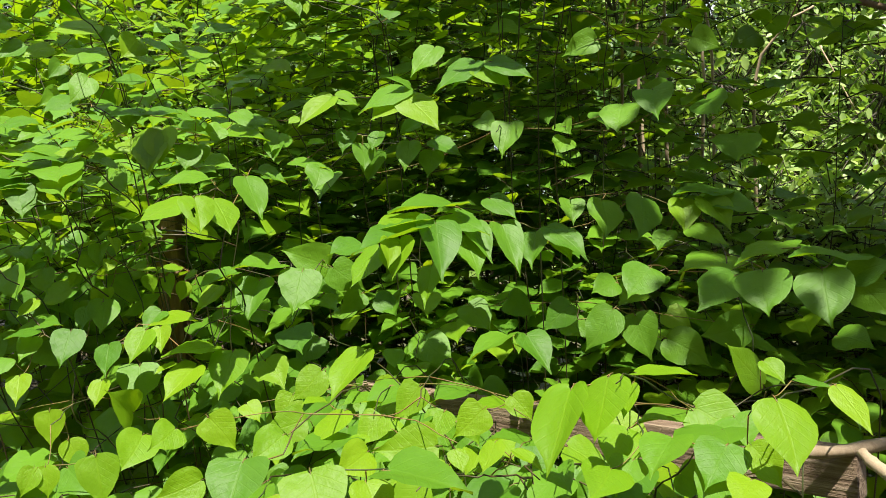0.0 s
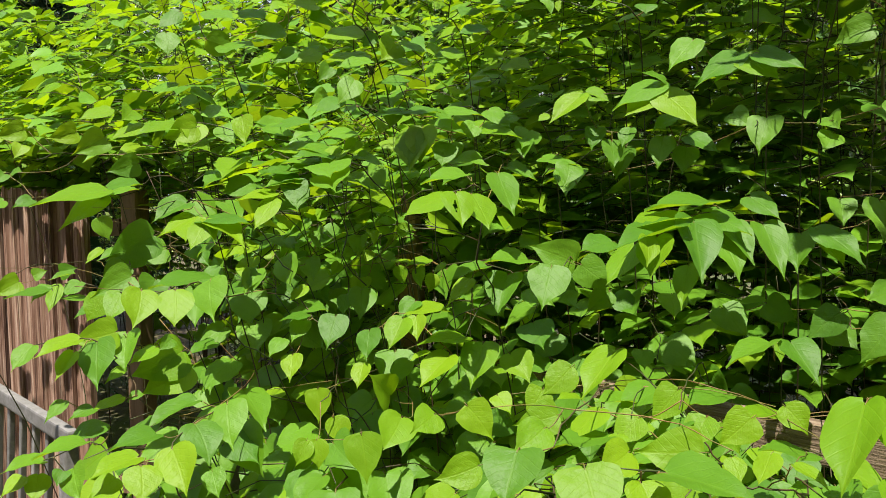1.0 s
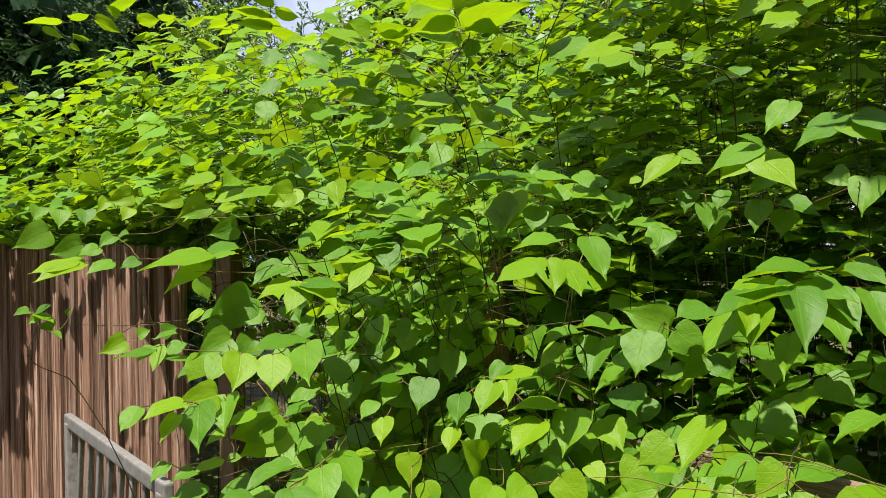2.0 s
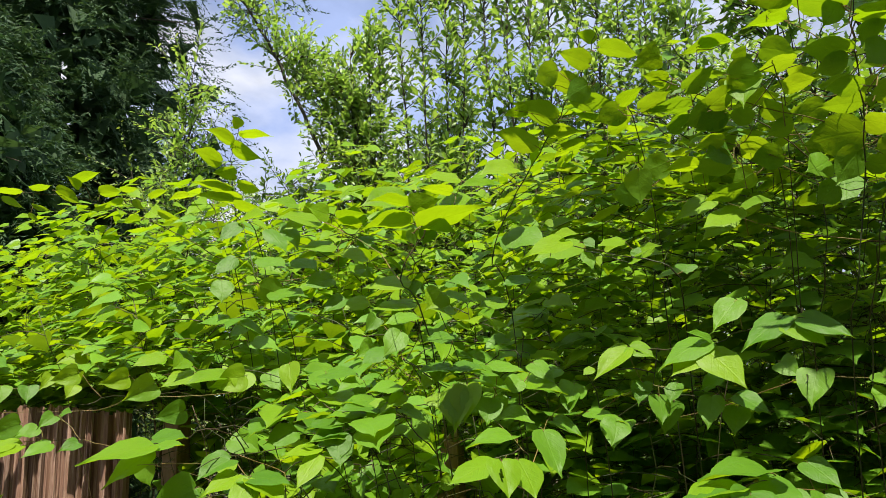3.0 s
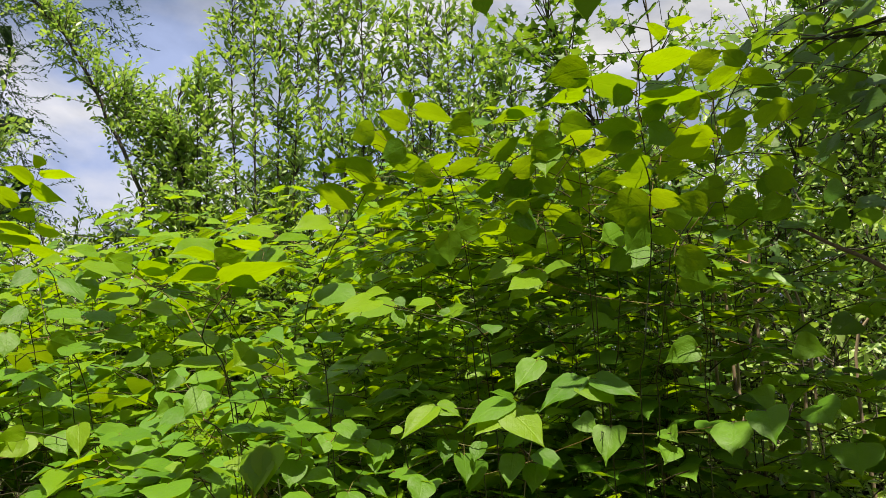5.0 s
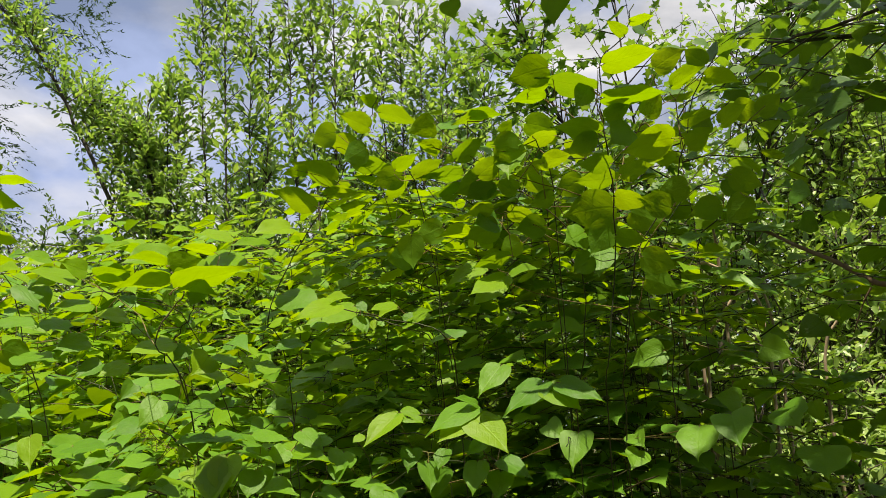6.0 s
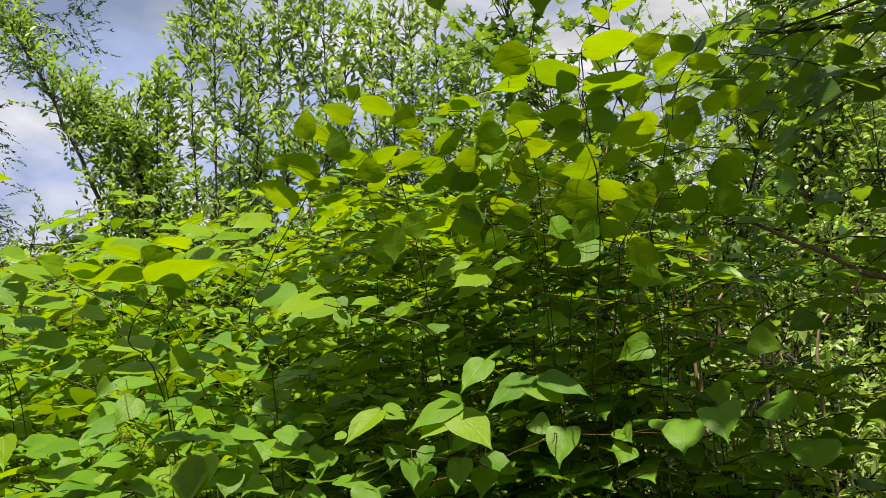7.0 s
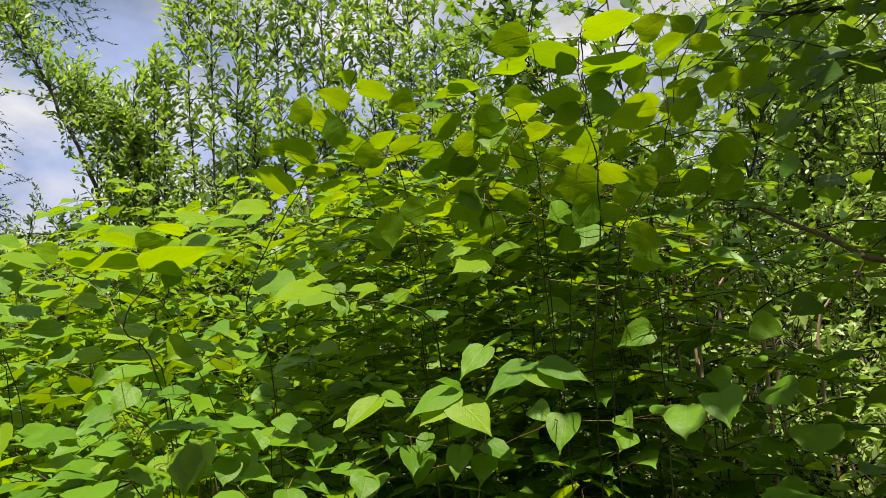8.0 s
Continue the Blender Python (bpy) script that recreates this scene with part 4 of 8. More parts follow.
spray("leafy knotweed shoot with large yellow-green leaves", (-0.624, 2.049, 0.000),
      [[(-0.624, 2.049, 0.000), (-0.624, 1.974, 0.573), (-0.614, 1.724, 1.026), (-0.594, 1.549, 1.146), (-0.529, 1.554, 1.241), (-0.507, 1.601, 1.328), (-0.455, 1.670, 1.404)],
       [(-0.529, 1.554, 1.241), (-0.625, 1.563, 1.320), (-0.664, 1.551, 1.333)],
       [(-0.507, 1.601, 1.328), (-0.531, 1.649, 1.394), (-0.502, 1.660, 1.420)]],
      [(-0.450, 1.656, 1.403, -0.452, 1.588, 1.324, 0.081, 1, 0),
       (-0.530, 1.637, 1.395, -0.558, 1.572, 1.343, 0.046, -1, 1),
       (-0.642, 1.589, 1.334, -0.544, 1.564, 1.335, 0.078, 21, 1),
       (-0.637, 1.527, 1.323, -0.644, 1.472, 1.267, 0.061, 5, 1),
       (-0.612, 1.538, 1.327, -0.595, 1.504, 1.281, 0.047, -3, 1),
       (-0.644, 1.604, 1.350, -0.662, 1.558, 1.314, 0.048, 11, 0),
       (-0.520, 1.573, 1.282, -0.585, 1.483, 1.278, 0.086, -16, 1),
       (-0.532, 1.519, 1.253, -0.565, 1.442, 1.201, 0.077, -4, 1),
       (-0.473, 1.557, 1.273, -0.475, 1.485, 1.195, 0.083, 0, 1),
       (-0.586, 1.542, 1.253, -0.613, 1.500, 1.240, 0.027, -13, 1),
       (-0.707, 1.512, 1.297, -0.693, 1.468, 1.242, 0.056, -4, 0),
       (-0.677, 1.568, 1.244, -0.656, 1.510, 1.171, 0.086, 17, 0),
       (-0.708, 1.482, 1.233, -0.703, 1.444, 1.190, 0.045, 0, 1),
       (-0.499, 1.651, 1.420, -0.553, 1.572, 1.395, 0.057, -9, 0),
       (-0.411, 1.676, 1.434, -0.480, 1.588, 1.435, 0.087, -6, 0)])
spray("knotweed shoot with shaded heart-shaped leaves and lit edges", (-0.805, 2.000, 0.000),
      [[(-0.805, 2.000, 0.000), (-0.805, 1.925, 0.575), (-0.795, 1.675, 1.030), (-0.775, 1.500, 1.150), (-0.795, 1.520, 1.264), (-0.863, 1.525, 1.334), (-0.926, 1.542, 1.405)],
       [(-0.795, 1.520, 1.264), (-0.796, 1.620, 1.347), (-0.791, 1.637, 1.370)]],
      [(-0.788, 1.513, 1.325, -0.781, 1.459, 1.262, 0.065, 19, 0),
       (-0.857, 1.494, 1.317, -0.861, 1.452, 1.275, 0.047, 18, 0),
       (-0.847, 1.491, 1.331, -0.879, 1.439, 1.323, 0.047, -11, 0),
       (-0.848, 1.437, 1.253, -0.832, 1.399, 1.204, 0.049, 5, 1),
       (-0.903, 1.554, 1.342, -0.817, 1.534, 1.334, 0.070, 19, 0),
       (-0.794, 1.643, 1.372, -0.776, 1.594, 1.306, 0.066, 20, 0),
       (-0.822, 1.622, 1.359, -0.812, 1.585, 1.312, 0.043, -2, 0),
       (-0.876, 1.539, 1.387, -0.893, 1.496, 1.356, 0.036, 7, 1),
       (-0.914, 1.524, 1.453, -0.876, 1.484, 1.389, 0.065, -15, 0),
       (-0.917, 1.625, 1.442, -0.888, 1.593, 1.391, 0.051, 3, 0),
       (-0.913, 1.416, 1.432, -0.903, 1.379, 1.385, 0.045, 5, 0),
       (-0.873, 1.590, 1.510, -0.847, 1.558, 1.458, 0.034, -13, 0),
       (-0.792, 1.687, 1.500, -0.770, 1.664, 1.463, 0.030, 40, 1),
       (-0.802, 1.659, 1.489, -0.788, 1.625, 1.441, 0.047, -1, 0),
       (-0.762, 1.746, 1.431, -0.712, 1.732, 1.423, 0.037, 28, 1),
       (-0.686, 1.776, 1.429, -0.722, 1.724, 1.416, 0.050, -7, 1),
       (-0.701, 1.752, 1.411, -0.680, 1.719, 1.362, 0.036, -17, 1),
       (-0.631, 1.742, 1.424, -0.646, 1.711, 1.401, 0.021, 1, 1)])
spray("knotweed shoot with a long bare stalk and broad leaves", (-0.037, 1.941, 0.000),
      [[(-0.037, 1.941, 0.000), (-0.037, 1.866, 0.549), (-0.027, 1.616, 0.978), (-0.007, 1.441, 1.098), (-0.041, 1.423, 1.156), (-0.108, 1.471, 1.217), (-0.201, 1.567, 1.258), (-0.269, 1.529, 1.307)],
       [(-0.197, 1.371, 1.205), (-0.152, 1.380, 1.182), (-0.113, 1.376, 1.170)]],
      [(-0.204, 1.546, 1.273, -0.248, 1.448, 1.198, 0.082, -14, 1),
       (-0.115, 1.482, 1.219, -0.176, 1.398, 1.186, 0.085, -15, 0),
       (-0.239, 1.400, 1.213, -0.272, 1.361, 1.218, 0.040, -21, 1),
       (-0.193, 1.353, 1.209, -0.231, 1.285, 1.169, 0.063, -18, 1),
       (-0.160, 1.456, 1.198, -0.213, 1.394, 1.208, 0.064, -19, 0),
       (-0.009, 1.587, 1.196, -0.074, 1.511, 1.183, 0.079, -18, 0),
       (0.081, 1.423, 1.208, 0.013, 1.348, 1.205, 0.079, -27, 1),
       (-0.170, 1.326, 1.171, -0.244, 1.234, 1.171, 0.092, -25, 0),
       (-0.158, 1.318, 1.179, -0.154, 1.289, 1.163, 0.033, 4, 1),
       (-0.085, 1.328, 1.166, -0.129, 1.266, 1.141, 0.062, -18, 0),
       (-0.054, 1.373, 1.198, -0.077, 1.336, 1.175, 0.038, -17, 0),
       (-0.170, 1.647, 1.259, -0.161, 1.613, 1.226, 0.046, 18, 0),
       (0.063, 1.631, 1.286, -0.007, 1.544, 1.251, 0.073, -24, 0),
       (0.077, 1.671, 1.280, 0.083, 1.643, 1.246, 0.023, 27, 1),
       (0.100, 1.634, 1.286, 0.147, 1.580, 1.220, 0.072, 17, 0)])
spray("near knotweed shoot with broad veined leaves at the foot", (0.081, 1.749, 0.000),
      [[(0.081, 1.749, 0.000), (0.081, 1.674, 0.566), (0.091, 1.424, 1.012), (0.111, 1.249, 1.132), (0.067, 1.183, 1.159), (0.022, 1.160, 1.168), (-0.051, 1.045, 1.212), (-0.142, 1.021, 1.220)],
       [(0.067, 1.183, 1.159), (0.104, 1.237, 1.179), (0.119, 1.300, 1.181)]],
      [(0.184, 1.153, 1.291, 0.151, 1.051, 1.200, 0.085, -32, 1),
       (0.235, 1.174, 1.302, 0.211, 1.099, 1.231, 0.082, -34, 1),
       (-0.140, 1.010, 1.219, -0.110, 0.954, 1.155, 0.086, 6, 1),
       (-0.074, 1.029, 1.201, -0.053, 0.992, 1.159, 0.057, 18, 1),
       (-0.043, 1.024, 1.219, 0.068, 0.976, 1.208, 0.094, 29, 0),
       (0.073, 1.207, 1.201, 0.057, 1.167, 1.168, 0.042, -20, 1),
       (0.118, 1.330, 1.172, 0.054, 1.263, 1.188, 0.073, -23, 0),
       (0.102, 1.183, 1.195, 0.145, 1.155, 1.173, 0.029, 28, 1),
       (0.027, 1.121, 1.216, 0.040, 1.100, 1.191, 0.029, 11, 1)])
spray("knotweed shoot with a tight cluster of drooping sunlit leaves", (-0.914, 1.965, 0.000),
      [[(-0.914, 1.965, 0.000), (-0.914, 1.890, 0.719), (-0.904, 1.640, 1.317), (-0.884, 1.465, 1.437), (-0.944, 1.455, 1.521), (-0.965, 1.388, 1.535), (-0.996, 1.364, 1.536)],
       [(-0.944, 1.455, 1.521), (-0.911, 1.493, 1.580), (-0.888, 1.524, 1.604)]],
      [(-0.986, 1.352, 1.539, -0.985, 1.296, 1.477, 0.057, 15, 1),
       (-0.982, 1.349, 1.531, -0.949, 1.329, 1.489, 0.029, 45, 1),
       (-0.990, 1.365, 1.534, -0.887, 1.341, 1.483, 0.071, 32, 1),
       (-1.027, 1.367, 1.543, -1.057, 1.289, 1.505, 0.059, 11, 1),
       (-1.057, 1.379, 1.572, -1.085, 1.305, 1.533, 0.068, 13, 0),
       (-1.002, 1.377, 1.542, -0.883, 1.361, 1.525, 0.087, 27, 0),
       (-0.899, 1.464, 1.577, -0.907, 1.399, 1.513, 0.049, 13, 1),
       (-0.914, 1.487, 1.590, -0.956, 1.406, 1.573, 0.055, 1, 1),
       (-0.886, 1.533, 1.610, -0.925, 1.462, 1.602, 0.063, 2, 0),
       (-0.914, 1.417, 1.431, -0.915, 1.372, 1.384, 0.048, 10, 0)])
spray("low knotweed shoot with yellow-green leaves beside the fence", (-0.891, 1.774, 0.000),
      [[(-0.891, 1.774, 0.000), (-0.891, 1.699, 0.656), (-0.881, 1.449, 1.192), (-0.861, 1.274, 1.312), (-0.888, 1.280, 1.397), (-0.934, 1.256, 1.420), (-0.919, 1.176, 1.412), (-0.996, 1.175, 1.411), (-1.131, 1.228, 1.398)],
       [(-0.996, 1.175, 1.411), (-1.231, 1.345, 1.432), (-1.335, 1.401, 1.450)]],
      [(-0.979, 1.156, 1.413, -0.958, 1.110, 1.351, 0.067, 38, 1),
       (-1.072, 1.204, 1.402, -1.065, 1.157, 1.349, 0.055, 26, 1),
       (-0.900, 1.154, 1.415, -0.872, 1.116, 1.356, 0.064, 19, 1),
       (-0.896, 1.245, 1.424, -0.855, 1.202, 1.353, 0.072, -6, 0),
       (-0.956, 1.320, 1.425, -1.009, 1.206, 1.411, 0.088, -6, 0),
       (-1.268, 1.427, 1.483, -1.291, 1.361, 1.453, 0.039, 11, 0),
       (-1.335, 1.419, 1.474, -1.344, 1.377, 1.444, 0.027, 18, 1),
       (-1.235, 1.374, 1.452, -1.240, 1.346, 1.430, 0.022, 17, 0)])
spray("slender knotweed sprig with small leaves crossing the fence boards", (-1.178, 1.851, 0.000),
      [[(-1.178, 1.851, 0.000), (-1.178, 1.776, 0.680), (-1.168, 1.526, 1.241), (-1.148, 1.351, 1.361), (-1.227, 1.339, 1.385), (-1.321, 1.338, 1.408), (-1.291, 1.223, 1.407)]],
      [(-1.362, 1.361, 1.424, -1.382, 1.310, 1.413, 0.029, 2, 0),
       (-1.302, 1.320, 1.409, -1.311, 1.274, 1.378, 0.043, 17, 0),
       (-1.317, 1.275, 1.408, -1.300, 1.235, 1.354, 0.036, 14, 1),
       (-1.257, 1.194, 1.408, -1.284, 1.120, 1.396, 0.041, 1, 0),
       (-1.275, 1.212, 1.414, -1.276, 1.175, 1.382, 0.031, 20, 0),
       (-1.308, 1.293, 1.382, -1.238, 1.287, 1.372, 0.055, 35, 0),
       (-1.206, 1.263, 1.370, -1.217, 1.222, 1.346, 0.030, 12, 0)])
spray("low knotweed shoot with broad leaves before the bench", (-0.795, 1.505, 0.000),
      [[(-0.795, 1.505, 0.000), (-0.795, 1.430, 0.547), (-0.785, 1.180, 0.974), (-0.765, 1.005, 1.094), (-0.796, 1.007, 1.179), (-0.812, 1.089, 1.202), (-0.835, 1.203, 1.210)],
       [(-0.796, 1.007, 1.179), (-0.813, 0.965, 1.172), (-0.850, 0.956, 1.150)],
       [(-0.812, 1.089, 1.202), (-0.871, 1.289, 1.212), (-0.848, 1.304, 1.243)]],
      [(-0.804, 1.164, 1.218, -0.759, 1.118, 1.151, 0.073, 3, 0),
       (-0.802, 1.076, 1.204, -0.749, 1.043, 1.150, 0.069, 25, 0),
       (-0.777, 0.993, 1.189, -0.722, 0.958, 1.133, 0.068, 0, 1),
       (-0.789, 0.939, 1.177, -0.762, 0.908, 1.135, 0.057, 27, 1),
       (-0.826, 0.971, 1.178, -0.853, 0.899, 1.163, 0.061, -5, 1),
       (-0.849, 0.948, 1.149, -0.860, 0.900, 1.128, 0.042, 20, 1),
       (-0.854, 1.140, 1.223, -0.888, 1.046, 1.190, 0.056, -4, 0),
       (-0.851, 1.038, 1.193, -0.881, 0.965, 1.182, 0.062, -3, 0),
       (-0.881, 1.311, 1.206, -0.803, 1.273, 1.140, 0.085, 46, 0),
       (-0.937, 1.303, 1.299, -0.961, 1.248, 1.282, 0.048, -1, 0),
       (-0.913, 1.321, 1.258, -0.930, 1.246, 1.206, 0.070, 5, 0),
       (-0.872, 1.438, 1.286, -0.879, 1.396, 1.252, 0.042, 10, 0),
       (-0.742, 1.041, 1.143, -0.712, 1.018, 1.109, 0.039, 3, 0)])
spray("knotweed shoot with overlapping pale leaves by the fence foot", (-0.969, 1.616, 0.000),
      [[(-0.969, 1.616, 0.000), (-0.969, 1.541, 0.607), (-0.959, 1.291, 1.095), (-0.939, 1.116, 1.215), (-0.972, 1.107, 1.284), (-0.980, 1.051, 1.338), (-1.008, 1.028, 1.345), (-1.063, 0.996, 1.337)],
       [(-0.972, 1.107, 1.284), (-0.964, 1.163, 1.313), (-0.940, 1.188, 1.325)]],
      [(-1.054, 0.986, 1.339, -1.054, 0.943, 1.302, 0.040, 17, 0),
       (-0.985, 1.018, 1.346, -1.009, 0.947, 1.326, 0.052, 1, 1),
       (-0.994, 1.014, 1.325, -0.992, 0.972, 1.286, 0.035, 15, 1),
       (-0.979, 1.050, 1.335, -0.938, 1.006, 1.266, 0.067, 0, 0),
       (-0.987, 1.127, 1.339, -0.956, 1.086, 1.277, 0.062, 3, 0),
       (-0.971, 1.098, 1.284, -0.979, 1.062, 1.263, 0.028, 8, 1),
       (-0.947, 1.151, 1.313, -0.963, 1.102, 1.291, 0.042, 4, 1),
       (-0.940, 1.187, 1.323, -0.947, 1.158, 1.305, 0.029, 51, 0),
       (-0.958, 1.078, 1.240, -0.977, 1.027, 1.225, 0.042, -4, 1),
       (-0.947, 1.112, 1.240, -0.955, 1.087, 1.230, 0.022, 18, 0),
       (-0.974, 1.030, 1.228, -0.988, 0.990, 1.217, 0.034, 8, 0),
       (-1.004, 0.997, 1.246, -1.006, 0.960, 1.219, 0.030, 12, 0)])
spray("low knotweed shoot with overlapping leaves before the bench", (-0.875, 1.470, 0.000),
      [[(-0.875, 1.470, 0.000), (-0.875, 1.395, 0.548), (-0.865, 1.145, 0.977), (-0.845, 0.970, 1.097), (-0.920, 1.003, 1.169), (-0.943, 0.981, 1.187), (-0.977, 0.928, 1.171)]],
      [(-0.978, 1.053, 1.198, -0.997, 0.991, 1.177, 0.053, 5, 0),
       (-0.926, 0.965, 1.193, -0.954, 0.889, 1.185, 0.063, -11, 0),
       (-0.971, 0.923, 1.171, -0.991, 0.865, 1.168, 0.048, -4, 0),
       (-0.981, 0.923, 1.150, -0.962, 0.896, 1.115, 0.040, 24, 1),
       (-0.997, 0.908, 1.149, -1.001, 0.870, 1.128, 0.033, 15, 1),
       (-0.906, 0.923, 1.167, -0.866, 0.898, 1.126, 0.048, -14, 0),
       (-0.914, 0.910, 1.166, -0.908, 0.892, 1.149, 0.027, 32, 0)])
spray("slender knotweed tip standing above the thicket", (-1.742, 2.660, 0.000),
      [[(-1.742, 2.660, 0.000), (-1.742, 2.585, 1.160), (-1.732, 2.335, 2.200), (-1.712, 2.160, 2.320), (-1.724, 2.148, 2.458), (-1.711, 2.123, 2.530), (-1.683, 2.121, 2.586), (-1.668, 2.111, 2.645)]],
      [(-1.688, 2.100, 2.557, -1.759, 2.040, 2.602, 0.070, -67, 1),
       (-1.670, 2.129, 2.582, -1.560, 2.161, 2.578, 0.089, 39, 1),
       (-1.660, 2.104, 2.612, -1.676, 2.080, 2.649, 0.042, -128, 1),
       (-1.729, 2.095, 2.496, -1.805, 2.035, 2.536, 0.082, -70, 1),
       (-1.709, 2.125, 2.547, -1.606, 2.163, 2.502, 0.092, 71, 1),
       (-1.700, 2.137, 2.456, -1.770, 2.091, 2.462, 0.065, -68, 1),
       (-1.723, 2.150, 2.409, -1.840, 2.068, 2.435, 0.097, -47, 1),
       (-1.708, 2.160, 2.429, -1.627, 2.189, 2.403, 0.070, 68, 1),
       (-1.707, 2.171, 2.371, -1.838, 2.082, 2.388, 0.124, -43, 1),
       (-1.678, 2.117, 2.337, -1.580, 2.148, 2.322, 0.080, 57, 1)])
spray("knotweed crown of pale yellow-green leaves catching the sun", (-0.708, 1.924, 0.000),
      [[(-0.708, 1.924, 0.000), (-0.708, 1.849, 0.962), (-0.698, 1.599, 1.804), (-0.678, 1.424, 1.924), (-0.639, 1.423, 1.989), (-0.618, 1.418, 2.020), (-0.644, 1.425, 2.053), (-0.652, 1.426, 2.072)],
       [(-0.618, 1.418, 2.020), (-0.566, 1.429, 2.051)],
       [(-0.678, 1.424, 1.924), (-0.858, 1.619, 2.040), (-1.107, 1.805, 2.161)]],
      [(-0.663, 1.446, 2.042, -0.754, 1.392, 2.028, 0.084, -47, 1),
       (-0.664, 1.430, 2.076, -0.731, 1.386, 2.085, 0.063, -43, 1),
       (-0.613, 1.381, 2.045, -0.541, 1.409, 2.002, 0.052, 78, 0),
       (-0.604, 1.375, 2.017, -0.469, 1.405, 2.049, 0.100, 48, 1),
       (-0.638, 1.394, 2.016, -0.630, 1.401, 1.985, 0.024, 159, 0),
       (-1.209, 1.846, 2.220, -1.165, 1.863, 2.194, 0.043, 113, 1),
       (-1.285, 1.939, 2.216, -1.345, 1.898, 2.229, 0.058, -61, 1),
       (-0.971, 1.650, 2.128, -0.896, 1.670, 2.134, 0.061, 53, 1),
       (-0.934, 1.694, 2.115, -0.990, 1.654, 2.128, 0.055, -56, 1),
       (-0.894, 1.735, 2.198, -0.964, 1.689, 2.203, 0.066, -44, 1),
       (-0.568, 1.436, 2.093, -0.625, 1.399, 2.100, 0.053, -45, 1)])
spray("knotweed branch of drooping pale leaves below the crest", (-1.348, 2.297, 0.000),
      [[(-1.348, 2.297, 0.000), (-1.348, 2.222, 1.000), (-1.338, 1.972, 1.881), (-1.318, 1.797, 2.001), (-1.391, 1.834, 2.123), (-1.551, 2.000, 2.244)],
       [(-1.391, 1.834, 2.123), (-1.375, 1.914, 2.193)]],
      [(-1.300, 1.803, 2.160, -1.223, 1.791, 2.085, 0.056, 17, 0),
       (-1.570, 2.011, 2.243, -1.601, 1.946, 2.181, 0.058, 32, 0),
       (-1.583, 2.038, 2.264, -1.480, 2.025, 2.268, 0.081, -5, 1),
       (-1.377, 1.759, 2.082, -1.404, 1.703, 2.030, 0.051, 30, 0),
       (-1.276, 1.741, 2.067, -1.179, 1.733, 2.035, 0.066, 8, 0)])
spray("knotweed branch with a narrow row of sunlit leaves", (-0.226, 2.284, 0.000),
      [[(-0.226, 2.284, 0.000), (-0.226, 2.209, 0.972), (-0.216, 1.959, 1.823), (-0.196, 1.784, 1.943), (-0.264, 1.774, 1.980), (-0.331, 1.743, 1.995), (-0.390, 1.706, 2.009), (-0.438, 1.677, 2.019)]],
      [(-0.404, 1.658, 2.015, -0.471, 1.564, 1.968, 0.064, 15, 1),
       (-0.438, 1.677, 2.022, -0.374, 1.660, 2.029, 0.052, -6, 1),
       (-0.299, 1.733, 2.021, -0.341, 1.678, 2.001, 0.037, 12, 1),
       (-0.274, 1.753, 1.988, -0.216, 1.733, 2.000, 0.038, -8, 1),
       (-0.276, 1.751, 2.001, -0.264, 1.743, 1.976, 0.027, -8, 0),
       (-0.172, 1.755, 1.958, -0.168, 1.734, 1.934, 0.048, 13, 0),
       (-0.444, 1.658, 1.982, -0.434, 1.639, 1.957, 0.039, 13, 0),
       (-0.370, 1.708, 2.025, -0.351, 1.702, 2.001, 0.025, -3, 0),
       (-0.058, 1.763, 2.068, -0.127, 1.678, 2.015, 0.063, 11, 1),
       (-0.374, 1.714, 1.996, -0.360, 1.701, 1.956, 0.032, 20, 0)])
spray("knotweed branch arching out against the dark conifer", (-1.787, 2.602, 0.000),
      [[(-1.787, 2.602, 0.000), (-1.787, 2.527, 1.089), (-1.777, 2.277, 2.058), (-1.757, 2.102, 2.178), (-1.914, 1.999, 2.283), (-1.983, 1.933, 2.322), (-2.061, 1.858, 2.352), (-2.128, 1.792, 2.362), (-2.232, 1.740, 2.373)],
       [(-2.061, 1.858, 2.352), (-2.064, 1.834, 2.391)]],
      [(-2.077, 1.808, 2.402, -1.997, 1.833, 2.432, 0.064, 43, 1),
       (-2.060, 1.808, 2.384, -2.092, 1.778, 2.419, 0.038, -96, 1),
       (-2.233, 1.726, 2.376, -2.324, 1.660, 2.366, 0.066, -36, 1),
       (-2.200, 1.741, 2.381, -2.135, 1.764, 2.390, 0.055, 42, 1),
       (-2.283, 1.703, 2.348, -2.214, 1.730, 2.316, 0.042, 79, 0),
       (-2.127, 1.776, 2.373, -2.046, 1.808, 2.326, 0.060, 88, 1),
       (-2.036, 1.870, 2.375, -1.965, 1.895, 2.378, 0.059, 68, 1),
       (-1.983, 1.912, 2.385, -1.925, 1.932, 2.391, 0.048, 47, 1),
       (-1.960, 1.937, 2.349, -1.924, 1.952, 2.323, 0.036, 97, 0),
       (-1.917, 1.972, 2.366, -1.856, 1.990, 2.391, 0.044, 47, 1),
       (-1.824, 2.047, 2.379, -1.879, 2.009, 2.358, 0.050, -46, 1),
       (-2.197, 1.749, 2.326, -2.141, 1.771, 2.308, 0.035, 66, 0),
       (-2.212, 1.746, 2.297, -2.177, 1.760, 2.275, 0.024, 95, 0),
       (-2.008, 1.890, 2.330, -2.059, 1.854, 2.310, 0.048, -46, 1),
       (-1.939, 1.948, 2.295, -1.984, 1.917, 2.275, 0.045, -56, 1),
       (-1.906, 2.004, 2.312, -1.832, 2.032, 2.293, 0.063, 60, 1)])
